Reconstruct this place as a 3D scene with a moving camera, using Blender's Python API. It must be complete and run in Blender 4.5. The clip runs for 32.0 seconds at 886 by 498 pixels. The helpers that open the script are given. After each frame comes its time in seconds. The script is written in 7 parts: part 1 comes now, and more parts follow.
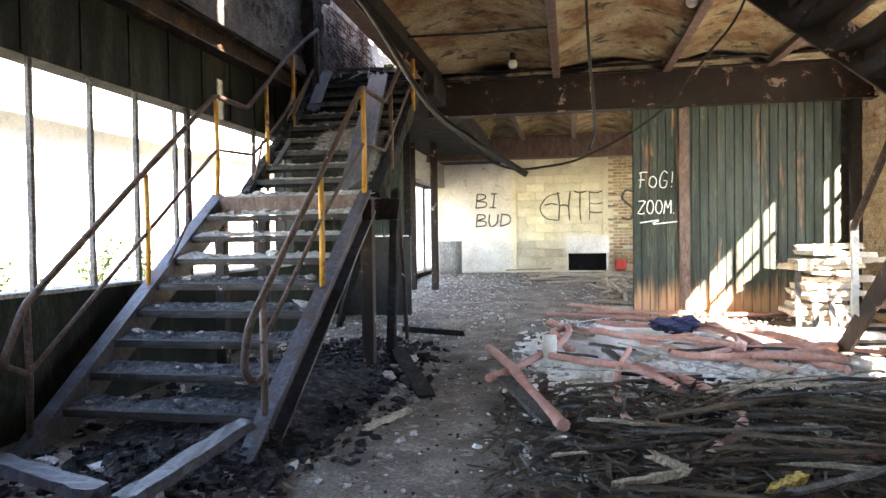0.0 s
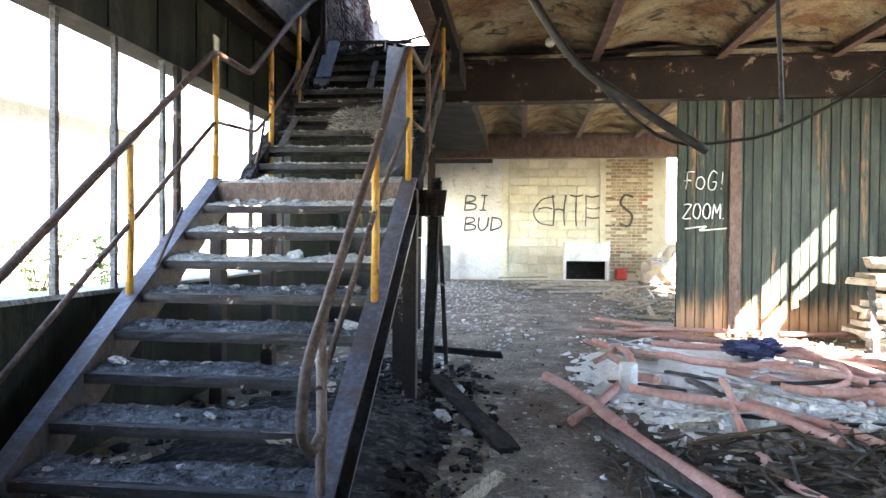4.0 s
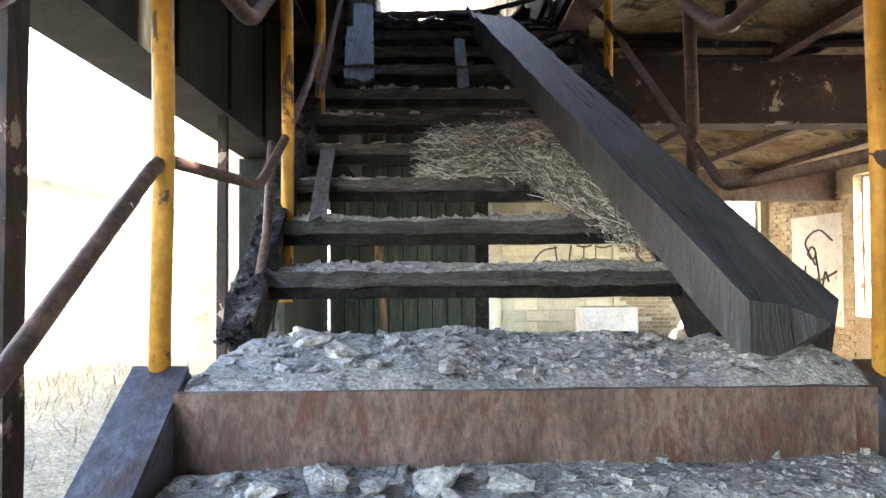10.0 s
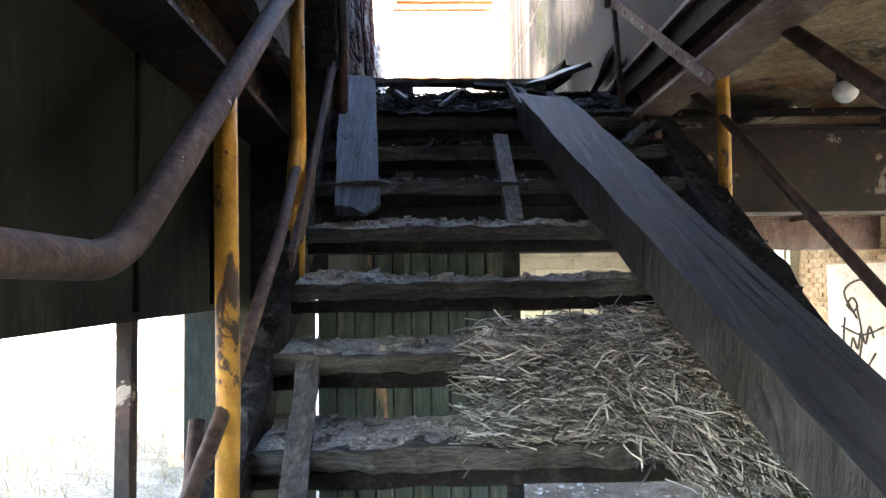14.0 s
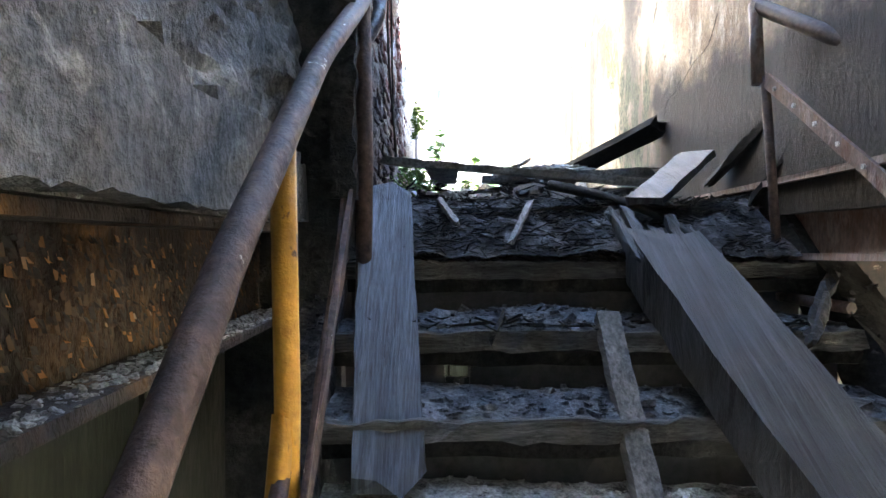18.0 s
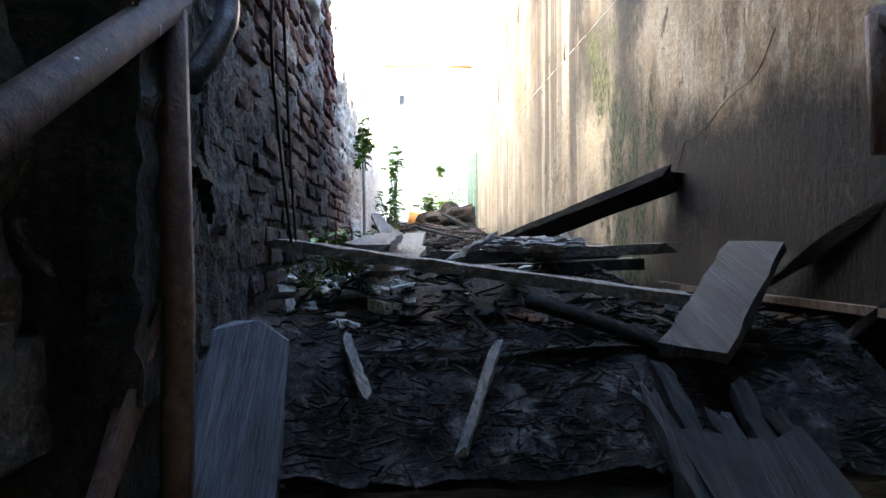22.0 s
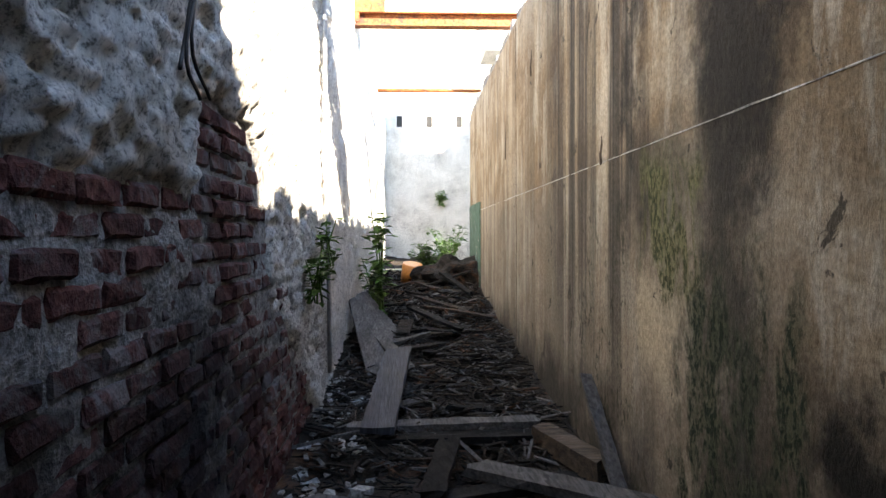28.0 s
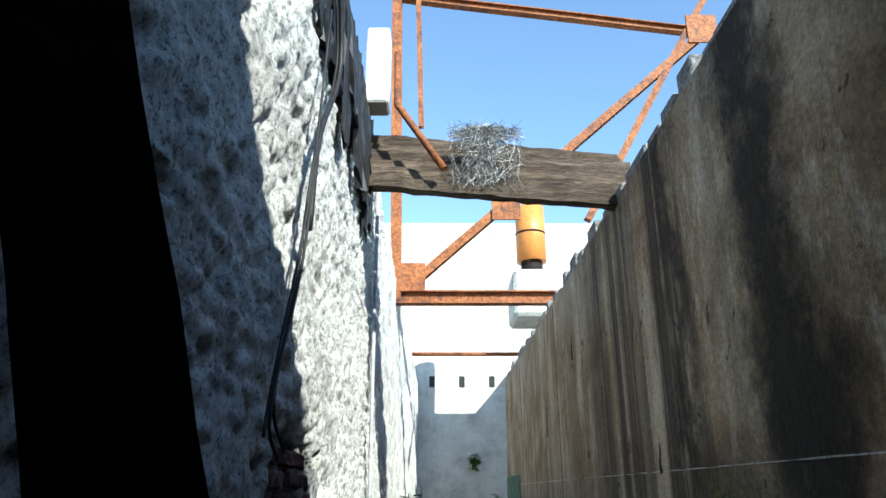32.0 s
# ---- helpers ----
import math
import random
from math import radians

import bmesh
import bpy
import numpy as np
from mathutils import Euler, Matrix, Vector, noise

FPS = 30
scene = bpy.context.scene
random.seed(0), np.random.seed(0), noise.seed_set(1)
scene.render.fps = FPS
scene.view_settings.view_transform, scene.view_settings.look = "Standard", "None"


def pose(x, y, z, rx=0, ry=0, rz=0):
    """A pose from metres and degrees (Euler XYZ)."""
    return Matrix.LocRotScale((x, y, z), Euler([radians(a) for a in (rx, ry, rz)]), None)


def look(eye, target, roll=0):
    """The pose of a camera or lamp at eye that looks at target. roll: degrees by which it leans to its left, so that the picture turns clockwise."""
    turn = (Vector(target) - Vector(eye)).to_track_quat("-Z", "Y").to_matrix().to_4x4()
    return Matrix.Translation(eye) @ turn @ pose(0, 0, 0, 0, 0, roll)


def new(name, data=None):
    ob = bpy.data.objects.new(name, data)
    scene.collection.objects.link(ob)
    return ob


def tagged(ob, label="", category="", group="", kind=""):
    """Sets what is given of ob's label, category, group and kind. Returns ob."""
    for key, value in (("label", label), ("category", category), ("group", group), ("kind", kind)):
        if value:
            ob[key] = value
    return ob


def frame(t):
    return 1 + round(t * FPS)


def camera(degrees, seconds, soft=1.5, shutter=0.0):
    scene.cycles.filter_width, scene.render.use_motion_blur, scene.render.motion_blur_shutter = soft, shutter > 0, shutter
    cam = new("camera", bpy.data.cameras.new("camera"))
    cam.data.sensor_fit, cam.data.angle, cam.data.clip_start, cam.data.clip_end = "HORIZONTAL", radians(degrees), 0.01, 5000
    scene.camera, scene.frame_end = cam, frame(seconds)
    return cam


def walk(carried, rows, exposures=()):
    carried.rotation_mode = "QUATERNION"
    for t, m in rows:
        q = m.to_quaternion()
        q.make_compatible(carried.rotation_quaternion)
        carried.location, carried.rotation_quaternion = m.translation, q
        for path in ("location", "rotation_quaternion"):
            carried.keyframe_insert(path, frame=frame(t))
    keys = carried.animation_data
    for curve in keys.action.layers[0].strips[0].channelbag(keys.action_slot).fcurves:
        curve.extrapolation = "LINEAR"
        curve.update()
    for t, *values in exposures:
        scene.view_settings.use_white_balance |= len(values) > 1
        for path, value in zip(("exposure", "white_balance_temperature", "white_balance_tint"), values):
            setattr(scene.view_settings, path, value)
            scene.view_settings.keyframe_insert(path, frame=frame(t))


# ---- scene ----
PATH = [
    (0, 0.000, 0.000, 1.238, 88.88, 0.79, 10.65),
    (0.5, 0.039, -0.030, 1.204, 88.88, 0.96, 3.68),
    (1, 0.063, -0.041, 1.183, 88.90, 1.03, -2.18),
    (1.5, 0.034, -0.049, 1.175, 88.99, 0.99, -5.64),
    (2, -0.035, 0.022, 1.200, 89.07, 0.73, -5.83),
    (2.5, -0.202, 0.294, 1.189, 88.81, 0.44, -4.06),
    (3, -0.487, 0.591, 1.188, 89.21, -0.28, 1.49),
    (3.5, -0.822, 0.818, 1.255, 89.72, -0.39, 3.04),
    (4, -1.025, 1.131, 1.215, 89.26, -0.47, 6.65),
    (4.5, -1.297, 1.565, 1.227, 89.56, -0.58, 11.35),
    (6.5, -2.122, 3.063, 1.311, 91.25, -0.33, 10.02),
    (7, -2.140, 3.291, 1.277, 90.90, 0.13, 7.44),
    (7.5, -2.218, 3.623, 1.355, 91.06, 0.20, 1.76),
    (8, -2.352, 3.867, 1.460, 91.22, 0.22, 1.47),
    (8.5, -2.443, 4.083, 1.566, 91.49, 0.65, -0.32),
    (9, -2.460, 4.300, 1.595, 91.56, 0.56, -0.75),
    (9.5, -2.627, 4.440, 1.657, 91.77, 0.22, -0.85),
    (10, -2.765, 4.574, 1.857, 91.81, 0.39, -1.31),
    (10.5, -2.718, 4.678, 1.906, 91.70, 0.68, -3.40),
    (11, -2.748, 4.832, 2.062, 91.73, 0.67, -4.05),
    (11.5, -2.880, 4.970, 2.186, 91.61, 0.79, -4.23),
    (12, -2.879, 5.139, 2.208, 92.52, 1.40, -4.32),
    (12.5, -2.801, 5.298, 2.276, 92.48, 1.42, -3.67),
    (13, -2.825, 5.413, 2.313, 92.92, 1.09, -1.87),
    (13.5, -2.873, 5.579, 2.482, 92.57, 0.97, -1.75),
    (14, -2.894, 5.675, 2.561, 92.75, 0.79, -1.89),
    (14.5, -2.865, 5.811, 2.719, 91.61, 0.32, -1.44),
    (15, -2.922, 5.898, 2.819, 90.55, -0.60, -1.15),
    (15.5, -3.026, 6.014, 2.976, 90.74, -0.57, -0.89),
    (17.5, -2.931, 6.401, 3.184, 89.06, 0.05, -0.05),
    (18, -3.002, 6.562, 3.287, 89.46, 0.08, -0.47),
    (18.5, -2.973, 6.607, 3.312, 89.54, 0.11, -0.43),
    (19, -2.895, 6.652, 3.291, 89.51, 0.36, -0.96),
    (19.5, -2.842, 6.702, 3.246, 89.55, 0.26, -1.66),
    (20, -2.828, 6.967, 3.246, 88.47, 0.24, -2.35),
    (20.5, -2.805, 7.179, 3.362, 89.26, 0.10, -2.46),
    (21, -2.834, 7.236, 3.434, 89.30, -0.14, -2.56),
    (21.5, -2.939, 7.349, 3.573, 89.82, -0.11, -3.07),
    (22, -2.881, 7.419, 3.602, 89.41, 0.31, -3.12),
    (22.5, -2.781, 7.591, 3.723, 89.33, 0.31, -3.99),
    (23, -2.801, 7.714, 3.781, 89.40, -0.01, -4.16),
    (23.5, -2.854, 7.820, 3.874, 89.84, -0.13, -5.54),
    (24, -2.846, 7.925, 3.865, 89.54, 0.13, -8.09),
    (24.5, -2.800, 8.023, 3.901, 89.46, 0.28, -7.91),
    (25, -2.775, 8.068, 4.036, 89.78, 0.35, -5.45),
    (25.5, -2.818, 8.157, 4.078, 89.43, 0.23, -4.69),
    (27.5, -2.732, 8.561, 4.325, 89.07, 0.40, -3.74),
    (28, -2.725, 8.564, 4.343, 88.93, 0.21, -2.61),
    (28.5, -2.772, 8.609, 4.412, 89.05, -0.06, -1.83),
    (29, -2.799, 8.597, 4.480, 89.32, -0.13, -1.24),
    (29.5, -2.820, 8.607, 4.477, 89.11, -0.18, -0.71),
    (30, -2.818, 8.606, 4.503, 90.05, -0.07, -0.46),
    (30.5, -2.812, 8.570, 4.544, 96.70, 0.05, -0.37),
    (31, -2.827, 8.535, 4.554, 102.90, 0.05, -0.28),
    (31.5, -2.825, 8.524, 4.553, 107.33, 0.02, -0.24),
    (32, -2.823, 8.517, 4.561, 109.74, 0.04, -0.34),
]
cam = camera(66.57, 32.0)
EXPOSURES = [(0, 5, 7900, 18), (1, 5.35, 7800, 18), (2, 5.65, 7400, 17), (4.5, 4.95, 7300, 16), (7, 3.55, 7500, 17), (8, 4.85, 7600, 17), (9, 5, 7500, 17), (12, 4.75, 7400, 16), (13, 4.7, 6900, 15), (14, 5.3, 6700, 14),
             (15, 6, 6700, 13), (18, 6.6, 7000, 11), (19, 6.25, 6900, 10), (20, 6.4, 6600, 10), (21, 5.9, 6900, 11), (22, 5.1, 7000, 10), (23, 4.8, 7200, 11), (25, 4.4, 7000, 11), (28, 3.05, 7300, 12), (30, 2.95, 7200, 11),
             (31, 1.75, 6600, 8), (32, 1.2, 5800, 0)]
walk(cam, [(t, pose(*p)) for t, *p in PATH], EXPOSURES)

# ---- world, sun and exposure ----
SUN_TO = Vector((1.24, -2.0, 1.46)).normalized()      # from the place towards the sun
world = bpy.data.worlds.new("world")
scene.world = world
world.use_nodes = True
wn = world.node_tree.nodes
sky = wn.new("ShaderNodeTexSky")
sky.sky_type = 'NISHITA'
sky.sun_disc = False
sky.sun_elevation = math.asin(SUN_TO.z)
sky.sun_rotation = math.atan2(SUN_TO.x, SUN_TO.y)
sky.dust_density = 0.05
sky.ozone_density = 1.0
world.node_tree.links.new(sky.outputs["Color"], wn["Background"].inputs["Color"])
wn["Background"].inputs["Strength"].default_value = 0.15
sun = new("sun", bpy.data.lights.new("sun", 'SUN'))
sun.data.energy, sun.data.angle, sun.data.color = 5.0, radians(0.53), (1.0, 0.94, 0.84)
sun.matrix_world = look(SUN_TO * 30, (0, 0, 0))


# ---- materials ----
def mat(name, build):
    m = bpy.data.materials.new(name)
    m.use_nodes = True
    nt = m.node_tree
    bsdf = nt.nodes["Principled BSDF"]
    build(nt, bsdf)
    return m


def node(nt, kind, **sets):
    n = nt.nodes.new(kind)
    for key, value in sets.items():
        if key in n.inputs:
            n.inputs[key].default_value = value
        else:
            n.inputs[key.replace("_", " ")].default_value = value
    return n


def coords(nt, scale=(1, 1, 1)):
    mp = nt.nodes.new("ShaderNodeMapping")
    mp.inputs["Scale"].default_value = scale
    geo = nt.nodes.new("ShaderNodeNewGeometry")
    nt.links.new(geo.outputs["Position"], mp.inputs["Vector"])
    return mp.outputs["Vector"]


def noise_tex(nt, vec, scale, detail=6.0, rough=0.6, distort=0.0):
    n = node(nt, "ShaderNodeTexNoise", Scale=scale, Detail=detail, Roughness=rough, Distortion=distort)
    nt.links.new(vec, n.inputs["Vector"])
    return n.outputs["Fac"]


def ramp(nt, fac, stops):
    r = nt.nodes.new("ShaderNodeValToRGB")
    e = r.color_ramp.elements
    while len(e) < len(stops):
        e.new(0.5)
    for el, (p, c) in zip(e, stops):
        el.position = p
        el.color = (*c, 1) if len(c) == 3 else c
    nt.links.new(fac, r.inputs["Fac"])
    return r.outputs["Color"]


def mix(nt, fac, a, b, mode='MIX'):
    m = nt.nodes.new("ShaderNodeMix")
    m.data_type = 'RGBA'
    m.blend_type = mode
    for sock, v in ((m.inputs[0], fac), (m.inputs[6], a), (m.inputs[7], b)):
        if hasattr(v, "is_linked"):
            nt.links.new(v, sock)
        else:
            sock.default_value = v if isinstance(v, float) else (*v, 1)
    return m.outputs[2]


def bump(nt, bsdf, height, strength=0.5, dist=0.02):
    b = nt.nodes.new("ShaderNodeBump")
    b.inputs["Strength"].default_value = strength
    b.inputs["Distance"].default_value = dist
    nt.links.new(height, b.inputs["Height"])
    nt.links.new(b.outputs["Normal"], bsdf.inputs["Normal"])


def between(nt, sock, a, b, c, d):
    """One inside b to c, falling softly to nothing at a and d."""
    out = []
    for lo, hi, v0, v1 in ((a, b, 0.0, 1.0), (c, d, 1.0, 0.0)):
        m = nt.nodes.new("ShaderNodeMapRange")
        m.interpolation_type = 'SMOOTHSTEP'
        for k, v in ((1, lo), (2, hi), (3, v0), (4, v1)):
            m.inputs[k].default_value = v
        nt.links.new(sock, m.inputs[0])
        out.append(m.outputs[0])
    p = nt.nodes.new("ShaderNodeMath")
    p.operation = 'MULTIPLY'
    nt.links.new(out[0], p.inputs[0])
    nt.links.new(out[1], p.inputs[1])
    return p.outputs[0]


def surface(name, stops, scale=4.0, stretch=(1, 1, 1), rough=0.85, fine=40.0, bumps=0.5, dist=0.01,
            over=None, over_at=(0.55, 0.65), over_scale=2.0, over_stretch=(1, 1, 1), metal=0.0, vary=0.15, spec=0.3, darkened=False, foot=None, grit=0.75):
    """A weathered surface: broad tone, patches of a second tone, fine grain and relief, each piece a little different."""
    def build(nt, bsdf):
        v = coords(nt, stretch)
        broad = noise_tex(nt, v, scale, 8, 0.65, 0.3)
        col = ramp(nt, broad, stops)
        grain = noise_tex(nt, v, fine, 4, 0.7)
        col = mix(nt, grit, col, ramp(nt, grain, [(0.34, (0.12, 0.12, 0.12)), (0.62, (1.0, 1.0, 1.0)), (0.75, (1.3, 1.3, 1.3))]), 'MULTIPLY')
        if over:
            ov = noise_tex(nt, coords(nt, over_stretch), over_scale, 9, 0.68, 0.6)
            col = mix(nt, ramp(nt, ov, [(over_at[0], (0, 0, 0)), (over_at[1], (1, 1, 1))]), col, over)
        # Near black low down towards the stair head, with a wandering edge.
        if darkened:
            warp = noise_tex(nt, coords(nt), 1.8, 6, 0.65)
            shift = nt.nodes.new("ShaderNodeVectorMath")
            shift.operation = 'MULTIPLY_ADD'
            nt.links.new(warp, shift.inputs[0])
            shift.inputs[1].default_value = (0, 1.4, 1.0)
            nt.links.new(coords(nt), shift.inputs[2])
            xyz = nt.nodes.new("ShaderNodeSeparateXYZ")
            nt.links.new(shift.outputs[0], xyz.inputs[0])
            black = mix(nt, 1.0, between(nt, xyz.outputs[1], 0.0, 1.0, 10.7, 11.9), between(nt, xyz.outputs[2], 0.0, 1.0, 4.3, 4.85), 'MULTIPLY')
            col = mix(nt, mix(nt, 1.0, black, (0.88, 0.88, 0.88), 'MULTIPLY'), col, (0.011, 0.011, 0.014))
        if foot:
            lift = nt.nodes.new("ShaderNodeVectorMath")
            lift.operation = 'MULTIPLY_ADD'
            nt.links.new(noise_tex(nt, coords(nt, (6, 6, 0.5)), 1.5, 5, 0.6), lift.inputs[0])
            lift.inputs[1].default_value = (0, 0, -1.1)
            nt.links.new(coords(nt), lift.inputs[2])
            low = nt.nodes.new("ShaderNodeSeparateXYZ")
            nt.links.new(lift.outputs[0], low.inputs[0])
            col = mix(nt, between(nt, low.outputs[2], -9.0, -8.0, -0.35, 0.1), col, foot)
        if vary:
            oi = nt.nodes.new("ShaderNodeObjectInfo")
            col = mix(nt, 1.0, col, ramp(nt, oi.outputs["Random"], [(0.0, (1 - vary,) * 3), (1.0, (1.0, 1.0, 1.0))]), 'MULTIPLY')
        nt.links.new(col, bsdf.inputs["Base Color"])
        bsdf.inputs["Roughness"].default_value = rough
        bsdf.inputs["Metallic"].default_value = metal
        bsdf.inputs["Specular IOR Level"].default_value = spec
        both = nt.nodes.new("ShaderNodeMath")
        both.operation = 'MULTIPLY_ADD'
        nt.links.new(grain, both.inputs[0])
        both.inputs[1].default_value = 0.5
        nt.links.new(broad, both.inputs[2])
        bump(nt, bsdf, both.outputs[0], min(1.0, bumps * 1.4), dist)
    return mat(name, build)


M_rust = surface("rusty_steel", [(0.25, (0.005, 0.0036, 0.0032)), (0.55, (0.017, 0.008, 0.006)), (0.8, (0.08, 0.03, 0.016))], 5, rough=0.75, over=(0.2, 0.16, 0.13), over_at=(0.61, 0.63), over_scale=5)
M_flake = surface("flaking_orange_paint", [(0.3, (0.006, 0.005, 0.0045)), (0.5, (0.02, 0.012, 0.008)), (0.62, (0.075, 0.036, 0.012)), (0.75, (0.3, 0.13, 0.03))], 5, (1, 1, 0.6), rough=0.8, fine=40, bumps=1.0, dist=0.03, over=(0.16, 0.15, 0.13), over_at=(0.66, 0.69), over_scale=9)
M_dark_steel = surface("dark_steel", [(0.3, (0.008, 0.0075, 0.009)), (0.6, (0.02, 0.018, 0.018)), (0.85, (0.07, 0.042, 0.03))], 9, rough=0.6, metal=0.1, over=(0.12, 0.1, 0.09), over_at=(0.66, 0.72), over_scale=14)
M_stringer = surface("blue_black_stringer_paint", [(0.3, (0.022, 0.022, 0.03)), (0.6, (0.06, 0.06, 0.078)), (0.85, (0.14, 0.13, 0.14))], 8, rough=0.5, over=(0.03, 0.018, 0.014), over_at=(0.5, 0.6), over_scale=6)
M_yellow = surface("worn_yellow_paint", [(0.3, (0.26, 0.12, 0.016)), (0.6, (0.4, 0.2, 0.03)), (0.85, (0.48, 0.3, 0.09))], 6, rough=0.6, over=(0.05, 0.028, 0.02), over_at=(0.57, 0.61), over_scale=14, over_stretch=(1, 1, 0.5), grit=0.3)
M_rail = surface("worn_brown_rail_paint", [(0.3, (0.035, 0.022, 0.018)), (0.6, (0.085, 0.052, 0.042)), (0.85, (0.16, 0.11, 0.095))], 9, rough=0.72, over=(0.5, 0.47, 0.43), over_at=(0.665, 0.685), over_scale=16, spec=0.2)
M_orange_steel = surface("orange_primer_steel", [(0.3, (0.22, 0.065, 0.02)), (0.6, (0.4, 0.14, 0.04)), (0.85, (0.52, 0.22, 0.09))], 5, rough=0.65, over=(0.1, 0.04, 0.025), over_at=(0.54, 0.62), over_scale=7)
M_tank = surface("orange_enamel_tank", [(0.3, (0.62, 0.22, 0.05)), (0.7, (0.75, 0.3, 0.08))], 3, rough=0.35, over=(0.35, 0.14, 0.05), over_at=(0.66, 0.72), over_scale=5, grit=0.3)
M_wood_grey = surface("weathered_grey_wood", [(0.25, (0.046, 0.044, 0.043)), (0.5, (0.12, 0.114, 0.11)), (0.8, (0.235, 0.225, 0.214))], 5, (3, 0.35, 3), rough=0.85, fine=30, bumps=0.9, over=(0.03, 0.028, 0.028), over_at=(0.58, 0.64), over_scale=6, over_stretch=(4, 0.5, 4), vary=0.35)
M_wood_tread = surface("dark_rotten_tread_wood", [(0.25, (0.03, 0.029, 0.03)), (0.5, (0.09, 0.087, 0.086)), (0.8, (0.22, 0.215, 0.21))], 6, (0.4, 5, 5), rough=0.9, fine=40, bumps=1.0, dist=0.03, vary=0.3)
M_plate = surface("rusty_riser_plate", [(0.25, (0.06, 0.034, 0.026)), (0.5, (0.13, 0.088, 0.074)), (0.8, (0.21, 0.165, 0.145))], 6, (1.6, 1.6, 0.7), rough=0.75, fine=48, over=(0.075, 0.034, 0.022), over_at=(0.52, 0.62), over_scale=16, over_stretch=(1.6, 1.6, 0.7), grit=0.6)
M_plaster_dust = surface("white_plaster_dust", [(0.25, (0.58, 0.57, 0.55)), (0.5, (0.74, 0.73, 0.71)), (0.8, (0.82, 0.81, 0.79))], 14, rough=0.95, fine=60, bumps=1.0, dist=0.02, over=(0.25, 0.23, 0.2), over_at=(0.62, 0.7), over_scale=8, vary=0, grit=0.3)
M_wood_beam = surface("dark_weathered_beam", [(0.25, (0.0096, 0.01, 0.012)), (0.5, (0.0288, 0.0304, 0.036)), (0.8, (0.096, 0.101, 0.116))], 5, (7, 0.3, 0.3), rough=0.55, fine=30, bumps=1.0, dist=0.02, over=(0.004, 0.004, 0.005), over_at=(0.59, 0.61), over_scale=5, over_stretch=(10, 0.4, 0.4))
M_wood_blue = surface("blue_grey_wood", [(0.25, (0.0263, 0.03, 0.0405)), (0.5, (0.06, 0.0675, 0.0863)), (0.8, (0.128, 0.139, 0.165))], 5, (6, 0.35, 0.35), rough=0.65, fine=30, bumps=0.8, over=(0.02, 0.02, 0.022), over_at=(0.6, 0.63), over_scale=5, over_stretch=(9, 0.5, 0.5))
M_wood_char = surface("charred_wood", [(0.25, (0.005, 0.005, 0.0055)), (0.55, (0.019, 0.018, 0.0175)), (0.85, (0.075, 0.069, 0.062))], 7, (2, 0.6, 2), rough=0.9, fine=35, bumps=1.0, vary=0.4, spec=0.15)
M_wood_pale = surface("pale_sawn_wood", [(0.25, (0.3, 0.26, 0.2)), (0.5, (0.45, 0.39, 0.3)), (0.8, (0.6, 0.53, 0.42))], 5, (3, 0.4, 3), rough=0.85, fine=30, bumps=0.7, over=(0.12, 0.1, 0.08), over_at=(0.6, 0.72), over_scale=4, vary=0.4)
M_dust = surface("grey_rubble_dust", [(0.25, (0.14, 0.137, 0.133)), (0.5, (0.36, 0.352, 0.342)), (0.8, (0.6, 0.59, 0.57))], 20, rough=0.95, fine=110, bumps=1.0, dist=0.02, over=(0.06, 0.058, 0.056), over_at=(0.56, 0.63), over_scale=16, vary=0)
M_dark_rubble = surface("near_black_rubble", [(0.25, (0.005, 0.005, 0.006)), (0.5, (0.022, 0.0215, 0.024)), (0.8, (0.17, 0.167, 0.17))], 14, rough=0.95, fine=70, bumps=1.0, dist=0.02, vary=0, spec=0.1)
M_ash = surface("grey_blue_ash", [(0.25, (0.02, 0.021, 0.025)), (0.5, (0.08, 0.084, 0.095)), (0.8, (0.26, 0.265, 0.28))], 16, rough=0.95, fine=90, bumps=1.0, dist=0.02, over=(0.012, 0.012, 0.013), over_at=(0.58, 0.64), over_scale=12, vary=0, spec=0.1)
M_stone = surface("broken_plaster_stone", [(0.25, (0.27, 0.265, 0.255)), (0.5, (0.47, 0.46, 0.445)), (0.8, (0.66, 0.65, 0.63))], 14, rough=0.95, fine=60, bumps=1.0, dist=0.02, vary=0.35)
M_floor = surface("trodden_dirt_floor", [(0.25, (0.05, 0.041, 0.033)), (0.5, (0.14, 0.117, 0.095)), (0.8, (0.33, 0.29, 0.245))], 2.2, rough=0.95, fine=50, bumps=0.9, dist=0.02, over=(0.5, 0.46, 0.41), over_at=(0.56, 0.8), over_scale=9, vary=0)
M_brick = surface("old_red_brick", [(0.2, (0.07, 0.03, 0.03)), (0.5, (0.16, 0.066, 0.06)), (0.8, (0.28, 0.17, 0.155))], 9, rough=0.95, fine=45, bumps=1.0, dist=0.02, over=(0.19, 0.17, 0.17), over_at=(0.5, 0.6), over_scale=7, vary=0.5, spec=0.1, darkened=True)
M_brick_white = surface("whitewashed_brick", [(0.2, (0.5, 0.45, 0.4)), (0.5, (0.66, 0.63, 0.58)), (0.8, (0.76, 0.74, 0.7))], 3, rough=0.92, fine=14, bumps=0.9, over=(0.4, 0.22, 0.15), over_at=(0.62, 0.7), over_scale=2.0, vary=0.1)
M_soot = surface("sooty_render", [(0.25, (0.03, 0.029, 0.028)), (0.5, (0.1, 0.096, 0.09)), (0.8, (0.26, 0.25, 0.23))], 2.6, rough=0.95, fine=45, bumps=1.0, dist=0.03, over=(0.34, 0.32, 0.28), over_at=(0.6, 0.7), over_scale=3, vary=0)
